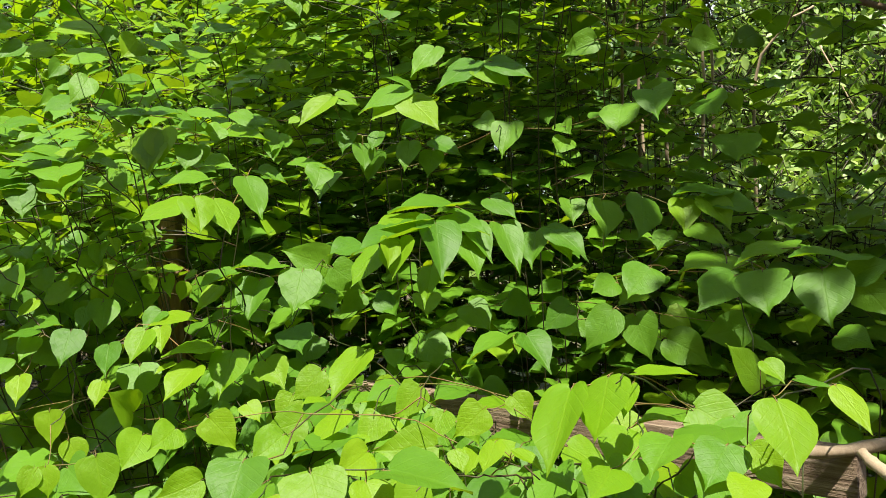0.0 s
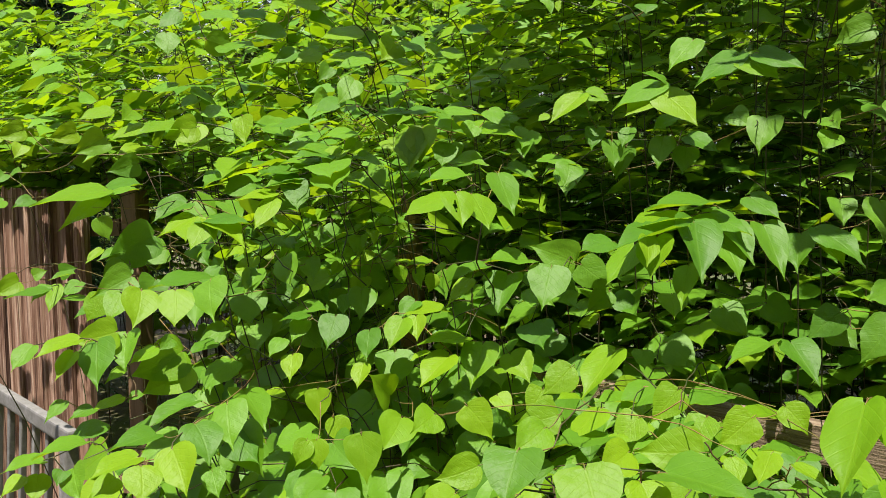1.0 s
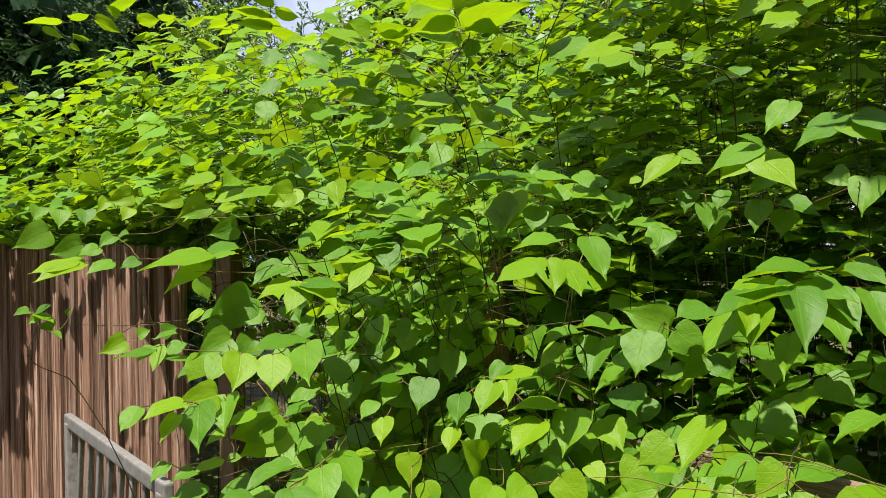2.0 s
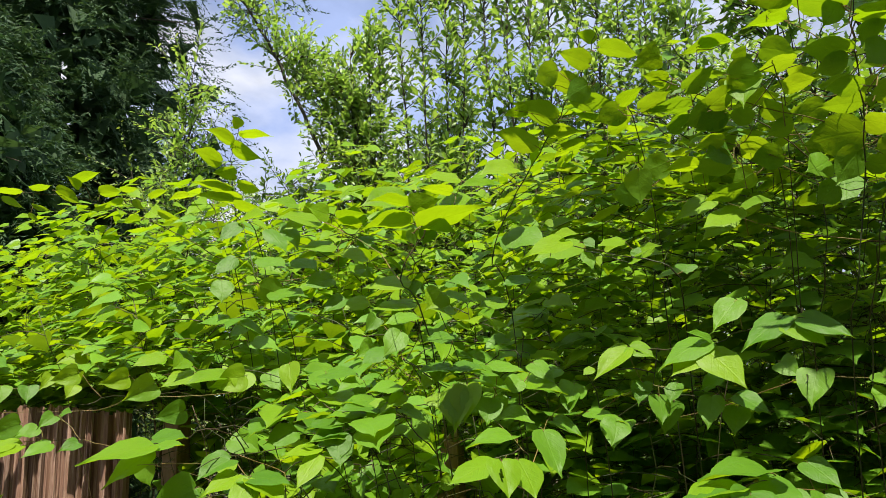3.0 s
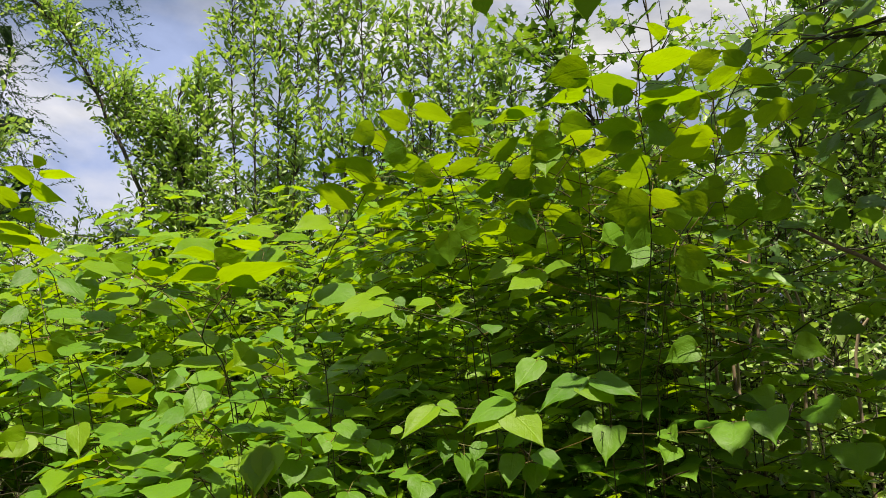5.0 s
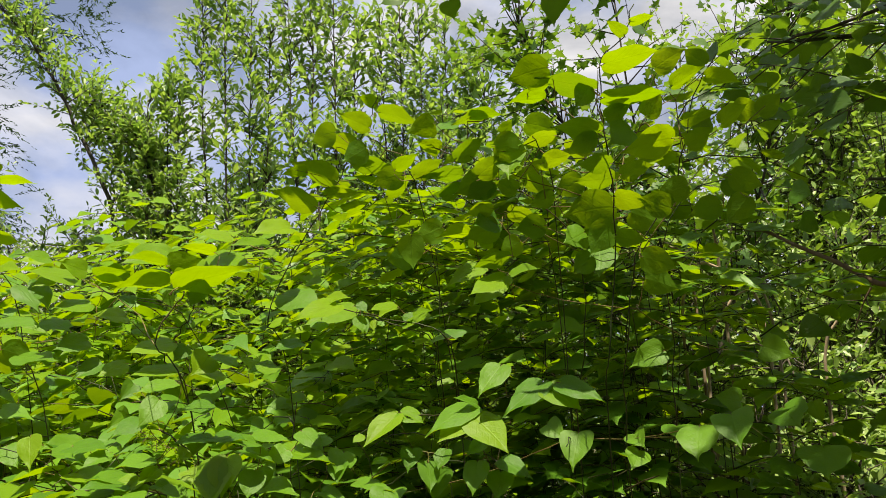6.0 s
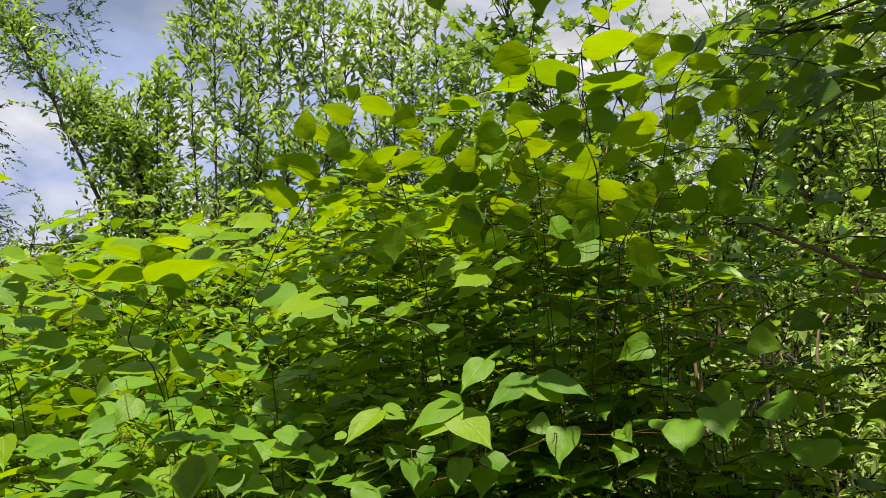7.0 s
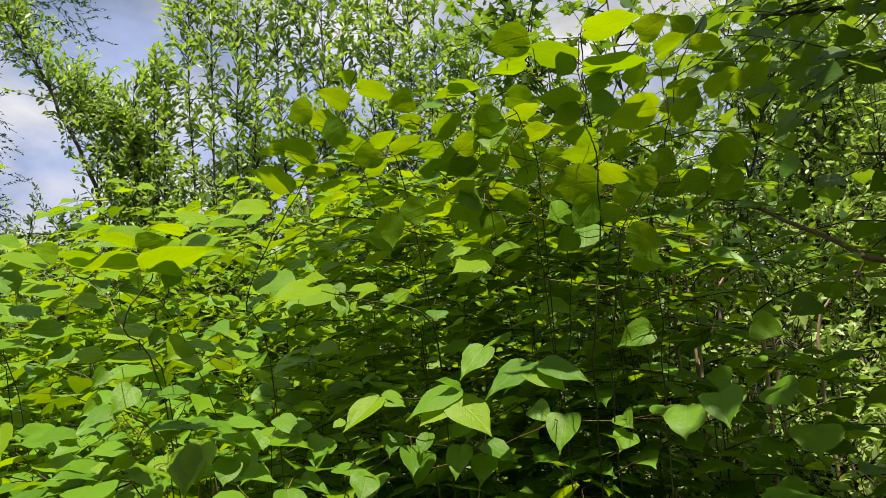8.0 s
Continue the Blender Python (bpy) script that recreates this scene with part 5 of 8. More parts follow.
spray("broad knotweed crown of large yellow-green leaves on reddish stalks", (-0.914, 2.305, 0.000),
      [[(-0.914, 2.305, 0.000), (-0.914, 2.230, 0.972), (-0.904, 1.980, 1.824), (-0.884, 1.805, 1.944), (-0.846, 1.797, 2.007), (-0.807, 1.791, 2.059), (-0.807, 1.781, 2.101), (-0.833, 1.766, 2.137)],
       [(-0.874, 1.805, 1.954), (-0.926, 1.779, 2.011), (-0.973, 1.758, 2.058)],
       [(-0.845, 1.794, 2.019), (-0.907, 1.769, 2.068), (-1.007, 1.737, 2.112), (-1.068, 1.716, 2.147)],
       [(-0.807, 1.781, 2.101), (-0.765, 1.781, 2.131)]],
      [(-0.837, 1.741, 2.181, -0.911, 1.647, 2.149, 0.097, 22, 1),
       (-0.827, 1.757, 2.129, -0.898, 1.661, 2.117, 0.093, 21, 1),
       (-0.815, 1.756, 2.142, -0.719, 1.725, 2.136, 0.079, -18, 1),
       (-0.748, 1.769, 2.143, -0.709, 1.756, 2.099, 0.044, 10, 1),
       (-0.769, 1.761, 2.157, -0.616, 1.718, 2.112, 0.129, -2, 1),
       (-1.039, 1.707, 2.156, -1.070, 1.648, 2.170, 0.053, 55, 1),
       (-0.950, 1.726, 2.151, -0.989, 1.674, 2.110, 0.060, 42, 1),
       (-1.066, 1.704, 2.144, -1.121, 1.614, 2.145, 0.082, 18, 1),
       (-0.783, 1.771, 2.107, -0.791, 1.748, 2.058, 0.047, 32, 0),
       (-0.949, 1.741, 2.095, -0.925, 1.718, 2.057, 0.042, 23, 0),
       (-1.034, 1.727, 2.081, -1.084, 1.656, 2.064, 0.069, 14, 1),
       (-1.153, 1.688, 2.139, -1.098, 1.667, 2.061, 0.051, 27, 0),
       (-0.957, 1.751, 2.047, -1.005, 1.680, 2.043, 0.067, 18, 1),
       (-1.139, 1.714, 2.049, -1.061, 1.696, 2.011, 0.062, 11, 0),
       (-1.049, 1.745, 1.997, -1.094, 1.682, 1.971, 0.063, 30, 0),
       (-1.209, 1.719, 1.970, -1.084, 1.689, 1.948, 0.079, 10, 0),
       (-0.855, 1.788, 1.985, -0.921, 1.701, 1.955, 0.076, 12, 1),
       (-0.826, 1.796, 1.976, -0.842, 1.770, 1.938, 0.042, 33, 0),
       (-1.023, 1.765, 1.943, -1.061, 1.710, 1.902, 0.056, 21, 0),
       (-0.968, 1.776, 1.941, -1.006, 1.723, 1.910, 0.057, 21, 1),
       (-0.848, 1.804, 1.928, -0.919, 1.710, 1.905, 0.064, 8, 1),
       (-0.877, 1.799, 1.924, -0.895, 1.772, 1.893, 0.032, 21, 1),
       (-0.777, 1.813, 1.950, -0.795, 1.768, 1.901, 0.071, 46, 1),
       (-0.747, 1.830, 1.905, -0.791, 1.772, 1.906, 0.057, 8, 1),
       (-0.713, 1.830, 1.934, -0.755, 1.772, 1.942, 0.056, 9, 1),
       (-0.663, 1.844, 1.919, -0.693, 1.794, 1.939, 0.041, 28, 1),
       (-0.625, 1.852, 1.919, -0.677, 1.792, 1.897, 0.061, 8, 1),
       (-0.560, 1.852, 1.970, -0.610, 1.796, 1.949, 0.051, 9, 0),
       (-0.590, 1.817, 2.081, -0.488, 1.786, 2.034, 0.091, -6, 0),
       (-0.698, 1.760, 2.220, -0.750, 1.693, 2.214, 0.067, 15, 1),
       (-0.561, 1.785, 2.231, -0.626, 1.713, 2.205, 0.077, 18, 1),
       (-0.614, 1.783, 2.195, -0.677, 1.708, 2.182, 0.052, 13, 1),
       (-1.120, 1.682, 2.188, -1.155, 1.624, 2.187, 0.053, 24, 1),
       (-0.990, 1.705, 2.202, -0.898, 1.677, 2.199, 0.061, -3, 1),
       (-1.111, 1.694, 2.147, -1.138, 1.656, 2.118, 0.041, 28, 1)])
spray("knotweed branch with a bright pointed leaf in the shade", (-0.282, 2.378, 0.000),
      [[(-0.282, 2.378, 0.000), (-0.282, 2.303, 0.978), (-0.272, 2.053, 1.836), (-0.252, 1.878, 1.956), (-0.306, 1.860, 1.984), (-0.366, 1.841, 2.009), (-0.422, 1.826, 2.025)],
       [(-0.130, 1.866, 2.100), (-0.103, 1.869, 2.111), (-0.067, 1.880, 2.097)]],
      [(-0.416, 1.811, 2.038, -0.506, 1.716, 1.986, 0.073, 13, 1),
       (-0.362, 1.828, 2.015, -0.310, 1.805, 2.023, 0.045, -10, 1),
       (-0.302, 1.847, 1.989, -0.225, 1.813, 1.996, 0.064, -2, 1),
       (-0.398, 1.822, 2.010, -0.386, 1.809, 1.971, 0.022, 23, 0),
       (-0.376, 1.828, 2.005, -0.373, 1.818, 1.978, 0.019, -9, 1),
       (-0.249, 1.867, 1.955, -0.170, 1.833, 1.954, 0.046, 8, 0),
       (-0.126, 1.851, 2.113, -0.200, 1.782, 2.054, 0.061, 13, 1),
       (-0.079, 1.869, 2.080, -0.146, 1.805, 2.013, 0.059, 11, 1),
       (-0.066, 1.871, 2.085, 0.009, 1.832, 2.092, 0.057, -4, 1),
       (-0.094, 1.856, 2.118, -0.061, 1.839, 2.124, 0.029, -31, 1)])
spray("knotweed shoot with broad shaded hearts and a few lit ones", (0.473, 2.057, 0.000),
      [[(0.473, 2.057, 0.000), (0.473, 1.982, 0.623), (0.483, 1.732, 1.127), (0.503, 1.557, 1.247), (0.495, 1.558, 1.328), (0.471, 1.578, 1.408), (0.478, 1.775, 1.483), (0.484, 1.806, 1.546)],
       [(0.471, 1.578, 1.408), (0.566, 1.567, 1.447), (0.635, 1.516, 1.436)],
       [(0.471, 1.578, 1.408), (0.403, 1.743, 1.395), (0.343, 1.700, 1.412), (0.277, 1.703, 1.391)],
       [(0.478, 1.775, 1.483), (0.344, 1.788, 1.552), (0.193, 1.831, 1.552)]],
      [(0.256, 1.775, 1.543, 0.258, 1.715, 1.464, 0.077, 19, 0),
       (0.337, 1.774, 1.546, 0.323, 1.708, 1.462, 0.083, 29, 0),
       (0.415, 1.774, 1.537, 0.415, 1.724, 1.470, 0.066, 7, 1),
       (0.459, 1.768, 1.541, 0.502, 1.711, 1.473, 0.070, 2, 1),
       (0.481, 1.789, 1.541, 0.560, 1.731, 1.506, 0.081, 7, 0),
       (0.496, 1.821, 1.558, 0.395, 1.741, 1.550, 0.101, -17, 0),
       (0.193, 1.843, 1.546, 0.197, 1.803, 1.492, 0.059, 16, 0),
       (0.393, 1.833, 1.472, 0.364, 1.790, 1.428, 0.053, -9, 0),
       (0.425, 1.731, 1.481, 0.491, 1.682, 1.448, 0.068, 9, 0),
       (0.573, 1.617, 1.454, 0.472, 1.534, 1.422, 0.093, -28, 0),
       (0.505, 1.471, 1.416, 0.497, 1.395, 1.349, 0.092, -11, 0),
       (0.591, 1.442, 1.418, 0.583, 1.371, 1.333, 0.091, -12, 0),
       (0.476, 1.554, 1.402, 0.397, 1.476, 1.349, 0.096, -7, 0),
       (0.483, 1.642, 1.429, 0.379, 1.557, 1.407, 0.106, -15, 0),
       (0.339, 1.653, 1.410, 0.290, 1.584, 1.359, 0.083, 12, 0),
       (0.650, 1.505, 1.438, 0.533, 1.420, 1.443, 0.112, -25, 0),
       (0.276, 1.683, 1.381, 0.225, 1.638, 1.365, 0.056, 25, 0)])
spray("near knotweed shoot with long pale leaves over the rail", (0.302, 1.732, 0.000),
      [[(0.302, 1.732, 0.000), (0.302, 1.657, 0.574), (0.312, 1.407, 1.029), (0.332, 1.232, 1.149), (0.390, 1.294, 1.197), (0.474, 1.344, 1.245), (0.516, 1.130, 1.302)],
       [(0.390, 1.294, 1.197), (0.325, 1.286, 1.259), (0.279, 1.267, 1.287)]],
      [(0.279, 1.271, 1.288, 0.360, 1.222, 1.294, 0.065, 31, 1),
       (0.268, 1.200, 1.287, 0.252, 1.160, 1.246, 0.031, -33, 1),
       (0.498, 1.451, 1.230, 0.428, 1.383, 1.311, 0.066, 31, 1),
       (0.475, 1.338, 1.290, 0.498, 1.308, 1.262, 0.037, -2, 1),
       (0.439, 1.110, 1.285, 0.445, 1.040, 1.212, 0.079, 12, 1),
       (0.510, 1.110, 1.303, 0.535, 1.060, 1.256, 0.038, 7, 1),
       (0.471, 1.140, 1.307, 0.510, 1.110, 1.299, 0.026, 25, 0),
       (0.382, 1.350, 1.209, 0.272, 1.260, 1.211, 0.111, -34, 0),
       (0.397, 1.244, 1.211, 0.297, 1.159, 1.193, 0.104, -34, 0),
       (0.419, 1.275, 1.220, 0.431, 1.223, 1.185, 0.066, -11, 0),
       (0.383, 1.126, 1.193, 0.331, 1.067, 1.162, 0.073, 7, 0),
       (0.423, 1.136, 1.186, 0.445, 1.114, 1.172, 0.027, 4, 1)])
spray("knotweed branch of small pointed leaves above the fence end", (-0.783, 2.131, 0.000),
      [[(-0.783, 2.131, 0.000), (-0.783, 2.056, 0.806), (-0.773, 1.806, 1.492), (-0.753, 1.631, 1.612), (-0.817, 1.613, 1.682), (-0.904, 1.552, 1.664), (-1.072, 1.651, 1.723), (-1.176, 1.607, 1.764), (-1.300, 1.543, 1.769)],
       [(-0.897, 1.540, 1.614), (-0.861, 1.566, 1.626), (-0.817, 1.613, 1.682)]],
      [(-0.879, 1.513, 1.615, -0.861, 1.484, 1.558, 0.059, 19, 0),
       (-0.831, 1.552, 1.644, -0.798, 1.519, 1.592, 0.064, 30, 0),
       (-0.811, 1.601, 1.682, -0.834, 1.546, 1.644, 0.053, 12, 1),
       (-0.901, 1.548, 1.639, -0.939, 1.472, 1.626, 0.068, 4, 0),
       (-0.872, 1.586, 1.664, -0.912, 1.508, 1.652, 0.064, 2, 0),
       (-0.842, 1.609, 1.689, -0.882, 1.531, 1.682, 0.069, 7, 0),
       (-1.029, 1.724, 1.752, -1.075, 1.631, 1.750, 0.081, 11, 0),
       (-1.167, 1.651, 1.762, -1.117, 1.631, 1.713, 0.062, 9, 0),
       (-1.176, 1.563, 1.758, -1.166, 1.530, 1.703, 0.060, 34, 1),
       (-1.216, 1.548, 1.752, -1.259, 1.449, 1.730, 0.066, 10, 1),
       (-1.303, 1.536, 1.762, -1.335, 1.455, 1.726, 0.050, 18, 1),
       (-1.324, 1.519, 1.797, -1.317, 1.473, 1.766, 0.055, 57, 1),
       (-1.413, 1.543, 1.810, -1.442, 1.468, 1.778, 0.053, 19, 1),
       (-0.888, 1.678, 1.812, -0.912, 1.628, 1.783, 0.054, 50, 0),
       (-0.772, 1.600, 1.668, -0.727, 1.595, 1.655, 0.036, 6, 0),
       (-0.627, 1.557, 1.712, -0.608, 1.514, 1.630, 0.068, -6, 1)])
spray("leafy knotweed shoot with drooping heart-shaped green leaves", (-0.880, 2.540, 0.000),
      [[(-0.880, 2.540, 0.000), (-0.880, 2.540, 0.906), (-0.854, 2.090, 1.596), (-0.854, 1.690, 1.666), (-0.854, 1.560, 1.646)],
       [(-0.854, 1.690, 1.666), (-0.877, 1.783, 1.654), (-0.901, 1.646, 1.671)],
       [(-0.854, 1.690, 1.666), (-0.839, 1.781, 1.633), (-0.824, 1.641, 1.629)]],
      [])
spray("leafy knotweed shoot with drooping heart-shaped green leaves", (-0.309, 2.640, 0.000),
      [[(-0.309, 2.640, 0.000), (-0.309, 2.640, 0.783), (-0.330, 2.190, 1.374), (-0.330, 1.790, 1.444), (-0.330, 1.660, 1.424)],
       [(-0.330, 1.790, 1.444), (-0.394, 1.868, 1.410), (-0.458, 1.716, 1.405)],
       [(-0.330, 1.790, 1.444), (-0.272, 1.883, 1.448), (-0.214, 1.746, 1.481)]],
      [(-0.355, 1.651, 1.420, -0.360, 1.590, 1.338, 0.089, 15, 0),
       (-0.322, 1.715, 1.429, -0.414, 1.686, 1.466, 0.083, 39, 0),
       (-0.252, 1.729, 1.365, -0.299, 1.711, 1.320, 0.054, 39, 0),
       (-0.300, 1.690, 1.424, -0.233, 1.704, 1.373, 0.071, -32, 0)])
spray("leafy knotweed shoot with drooping heart-shaped green leaves", (-0.531, 2.532, 0.000),
      [[(-0.531, 2.532, 0.000), (-0.531, 2.532, 0.714), (-0.556, 2.082, 1.249), (-0.556, 1.682, 1.319), (-0.556, 1.552, 1.299)],
       [(-0.556, 1.682, 1.319), (-0.631, 1.799, 1.260), (-0.705, 1.686, 1.231)],
       [(-0.556, 1.682, 1.319), (-0.508, 1.766, 1.274), (-0.460, 1.620, 1.260)]],
      [(-0.460, 1.694, 1.228, -0.405, 1.655, 1.176, 0.075, 1, 1)])
spray("near knotweed shoot with very large bright green leaves", (0.516, 1.893, 0.000),
      [[(0.516, 1.893, 0.000), (0.532, 1.776, 0.564), (0.564, 1.543, 1.128), (0.373, 1.342, 1.220), (0.270, 1.176, 1.304), (0.243, 1.136, 1.302)]],
      [])
spray("near knotweed shoot with large leaves and a red stalk", (0.707, 1.776, 0.000),
      [[(0.707, 1.776, 0.000), (0.695, 1.659, 0.608), (0.673, 1.426, 1.217), (0.494, 1.175, 1.284), (0.434, 1.116, 1.282), (0.410, 1.136, 1.260)]],
      [(0.366, 1.293, 1.230, 0.451, 1.262, 1.174, 0.085, -11, 1),
       (0.421, 1.173, 1.209, 0.454, 1.149, 1.160, 0.051, -18, 1),
       (0.266, 1.186, 1.183, 0.239, 1.139, 1.148, 0.058, -5, 0)])
spray("low knotweed shoot with broad pale green leaves", (-0.244, 2.400, 0.000),
      [[(-0.244, 2.400, 0.000), (-0.244, 2.400, 0.673), (-0.196, 1.599, 1.174), (-0.196, 1.199, 1.244), (-0.196, 1.069, 1.224)],
       [(-0.196, 1.199, 1.244), (-0.341, 1.407, 1.193), (-0.486, 1.384, 1.172)],
       [(-0.196, 1.199, 1.244), (-0.084, 1.283, 1.218), (0.028, 1.137, 1.221)]],
      [(-0.229, 1.013, 1.231, -0.228, 0.951, 1.174, 0.081, 2, 0),
       (-0.252, 1.220, 1.206, -0.288, 1.170, 1.178, 0.063, 20, 1),
       (-0.486, 1.334, 1.182, -0.509, 1.279, 1.160, 0.062, 32, 1),
       (-0.416, 1.318, 1.206, -0.371, 1.322, 1.148, 0.064, -6, 1),
       (-0.274, 0.987, 1.216, -0.323, 0.956, 1.202, 0.048, 34, 1)])
spray("leafy knotweed shoot with drooping heart-shaped green leaves", (0.265, 2.743, 0.000),
      [[(0.265, 2.743, 0.000), (0.265, 2.743, 0.835), (0.318, 2.293, 1.468), (0.318, 1.893, 1.538), (0.318, 1.763, 1.518)],
       [(0.318, 1.893, 1.538), (0.229, 1.958, 1.492), (0.139, 1.793, 1.476)],
       [(0.318, 1.893, 1.538), (0.408, 1.985, 1.520), (0.497, 1.848, 1.532)]],
      [])
spray("knotweed shoot with paired broad heart-shaped leaves", (0.604, 2.503, 0.000),
      [[(0.604, 2.503, 0.000), (0.604, 2.503, 0.774), (0.505, 2.053, 1.357), (0.505, 1.653, 1.427), (0.505, 1.523, 1.407)],
       [(0.505, 1.653, 1.427), (0.401, 1.808, 1.384), (0.298, 1.733, 1.371)],
       [(0.505, 1.653, 1.427), (0.579, 1.698, 1.391), (0.653, 1.513, 1.385)]],
      [(0.642, 1.468, 1.404, 0.704, 1.448, 1.427, 0.055, -23, 0),
       (0.653, 1.463, 1.395, 0.698, 1.440, 1.337, 0.066, -33, 0)])
spray("leafy knotweed shoot with drooping heart-shaped green leaves", (0.195, 2.626, 0.000),
      [[(0.195, 2.626, 0.000), (0.195, 2.626, 0.723), (0.201, 2.176, 1.264), (0.201, 1.776, 1.334), (0.201, 1.646, 1.314)],
       [(0.201, 1.776, 1.334), (0.086, 1.912, 1.313), (-0.028, 1.818, 1.321)],
       [(0.201, 1.776, 1.334), (0.354, 1.825, 1.300), (0.507, 1.645, 1.297)]],
      [(0.266, 1.629, 1.335, 0.211, 1.618, 1.257, 0.077, 3, 0),
       (0.308, 1.625, 1.322, 0.335, 1.608, 1.236, 0.073, -17, 0),
       (0.507, 1.595, 1.307, 0.421, 1.606, 1.286, 0.071, 32, 0),
       (0.186, 1.731, 1.332, 0.127, 1.722, 1.276, 0.065, 18, 0),
       (-0.028, 1.768, 1.331, 0.022, 1.729, 1.276, 0.073, 1, 0),
       (0.363, 1.613, 1.280, 0.440, 1.593, 1.230, 0.075, -29, 0),
       (0.056, 1.778, 1.341, 0.115, 1.766, 1.305, 0.060, -30, 0),
       (0.174, 1.776, 1.291, 0.219, 1.738, 1.260, 0.058, -17, 0)])
spray("knotweed shoot with hanging heart-shaped leaves in half shade", (-0.513, 2.456, 0.000),
      [[(-0.513, 2.456, 0.000), (-0.512, 2.340, 0.777), (-0.510, 2.106, 1.553), (-0.376, 1.939, 1.642), (-0.266, 1.862, 1.685), (-0.175, 1.817, 1.684), (-0.062, 1.810, 1.665)]],
      [(-0.432, 1.770, 1.715, -0.433, 1.711, 1.671, 0.064, 30, 0),
       (-0.234, 1.847, 1.673, -0.257, 1.841, 1.599, 0.062, 11, 0),
       (-0.336, 1.743, 1.639, -0.337, 1.697, 1.587, 0.062, 21, 0)])
spray("leafy knotweed shoot with drooping heart-shaped green leaves", (0.060, 2.872, 0.000),
      [[(0.060, 2.872, 0.000), (0.060, 2.872, 0.938), (0.032, 2.422, 1.656), (0.032, 2.022, 1.726), (0.032, 1.892, 1.706)],
       [(0.032, 2.022, 1.726), (-0.169, 2.107, 1.657), (-0.369, 1.962, 1.617)],
       [(0.032, 2.022, 1.726), (0.192, 1.973, 1.717), (0.351, 1.694, 1.739)]],
      [(0.351, 1.644, 1.749, 0.354, 1.586, 1.685, 0.076, -11, 0),
       (0.299, 1.711, 1.731, 0.284, 1.647, 1.668, 0.079, -7, 0),
       (0.185, 1.990, 1.691, 0.164, 1.939, 1.650, 0.059, 15, 0),
       (-0.369, 1.912, 1.627, -0.370, 1.839, 1.567, 0.081, 3, 0),
       (-0.026, 2.123, 1.761, 0.018, 2.092, 1.721, 0.058, -19, 0)])
spray("knotweed shoot reaching towards the fence with long arched leaves", (-1.144, 2.400, 0.000),
      [[(-1.144, 2.400, 0.000), (-1.144, 2.400, 0.857), (-1.074, 1.826, 1.509), (-1.074, 1.426, 1.579), (-1.074, 1.296, 1.559)],
       [(-1.074, 1.426, 1.579), (-1.142, 1.466, 1.558), (-1.210, 1.276, 1.567)],
       [(-1.074, 1.426, 1.579), (-1.022, 1.523, 1.533), (-0.971, 1.390, 1.517)]],
      [])
spray("leafy knotweed shoot with drooping heart-shaped green leaves", (-0.927, 2.510, 0.000),
      [[(-0.927, 2.510, 0.000), (-0.927, 2.510, 0.903), (-0.954, 2.060, 1.591), (-0.954, 1.660, 1.661), (-0.954, 1.530, 1.641)],
       [(-0.954, 1.660, 1.661), (-1.053, 1.754, 1.680), (-1.151, 1.618, 1.728)],
       [(-0.954, 1.660, 1.661), (-0.896, 1.746, 1.625), (-0.838, 1.603, 1.619)]],
      [])
spray("low knotweed shoot with broad green leaves", (-0.876, 2.400, 0.000),
      [[(-0.876, 2.400, 0.000), (-0.876, 2.400, 0.649), (-0.881, 1.530, 1.130), (-0.881, 1.130, 1.200), (-0.881, 1.000, 1.180)],
       [(-0.881, 1.130, 1.200), (-0.948, 1.261, 1.175), (-1.014, 1.162, 1.180)],
       [(-0.881, 1.130, 1.200), (-0.839, 1.207, 1.173), (-0.798, 1.054, 1.176)]],
      [])
spray("leafy knotweed shoot with drooping heart-shaped green leaves", (-0.695, 2.400, 0.000),
      [[(-0.695, 2.400, 0.000), (-0.695, 2.400, 0.648), (-0.744, 1.901, 1.128), (-0.744, 1.501, 1.198), (-0.744, 1.371, 1.178)],
       [(-0.744, 1.501, 1.198), (-0.817, 1.568, 1.177), (-0.891, 1.405, 1.186)],
       [(-0.744, 1.501, 1.198), (-0.666, 1.594, 1.154), (-0.588, 1.457, 1.140)]],
      [(-0.783, 1.426, 1.188, -0.775, 1.413, 1.122, 0.056, 13, 1),
       (-0.724, 1.321, 1.118, -0.714, 1.309, 1.066, 0.043, 18, 1),
       (-0.740, 1.311, 1.119, -0.751, 1.288, 1.075, 0.041, 29, 1),
       (-0.629, 1.323, 1.136, -0.609, 1.303, 1.050, 0.072, 17, 1),
       (-0.588, 1.407, 1.150, -0.594, 1.332, 1.105, 0.077, 29, 1),
       (-0.655, 1.494, 1.170, -0.666, 1.421, 1.230, 0.082, 68, 1),
       (-0.751, 1.430, 1.131, -0.726, 1.428, 1.077, 0.052, 15, 1)])
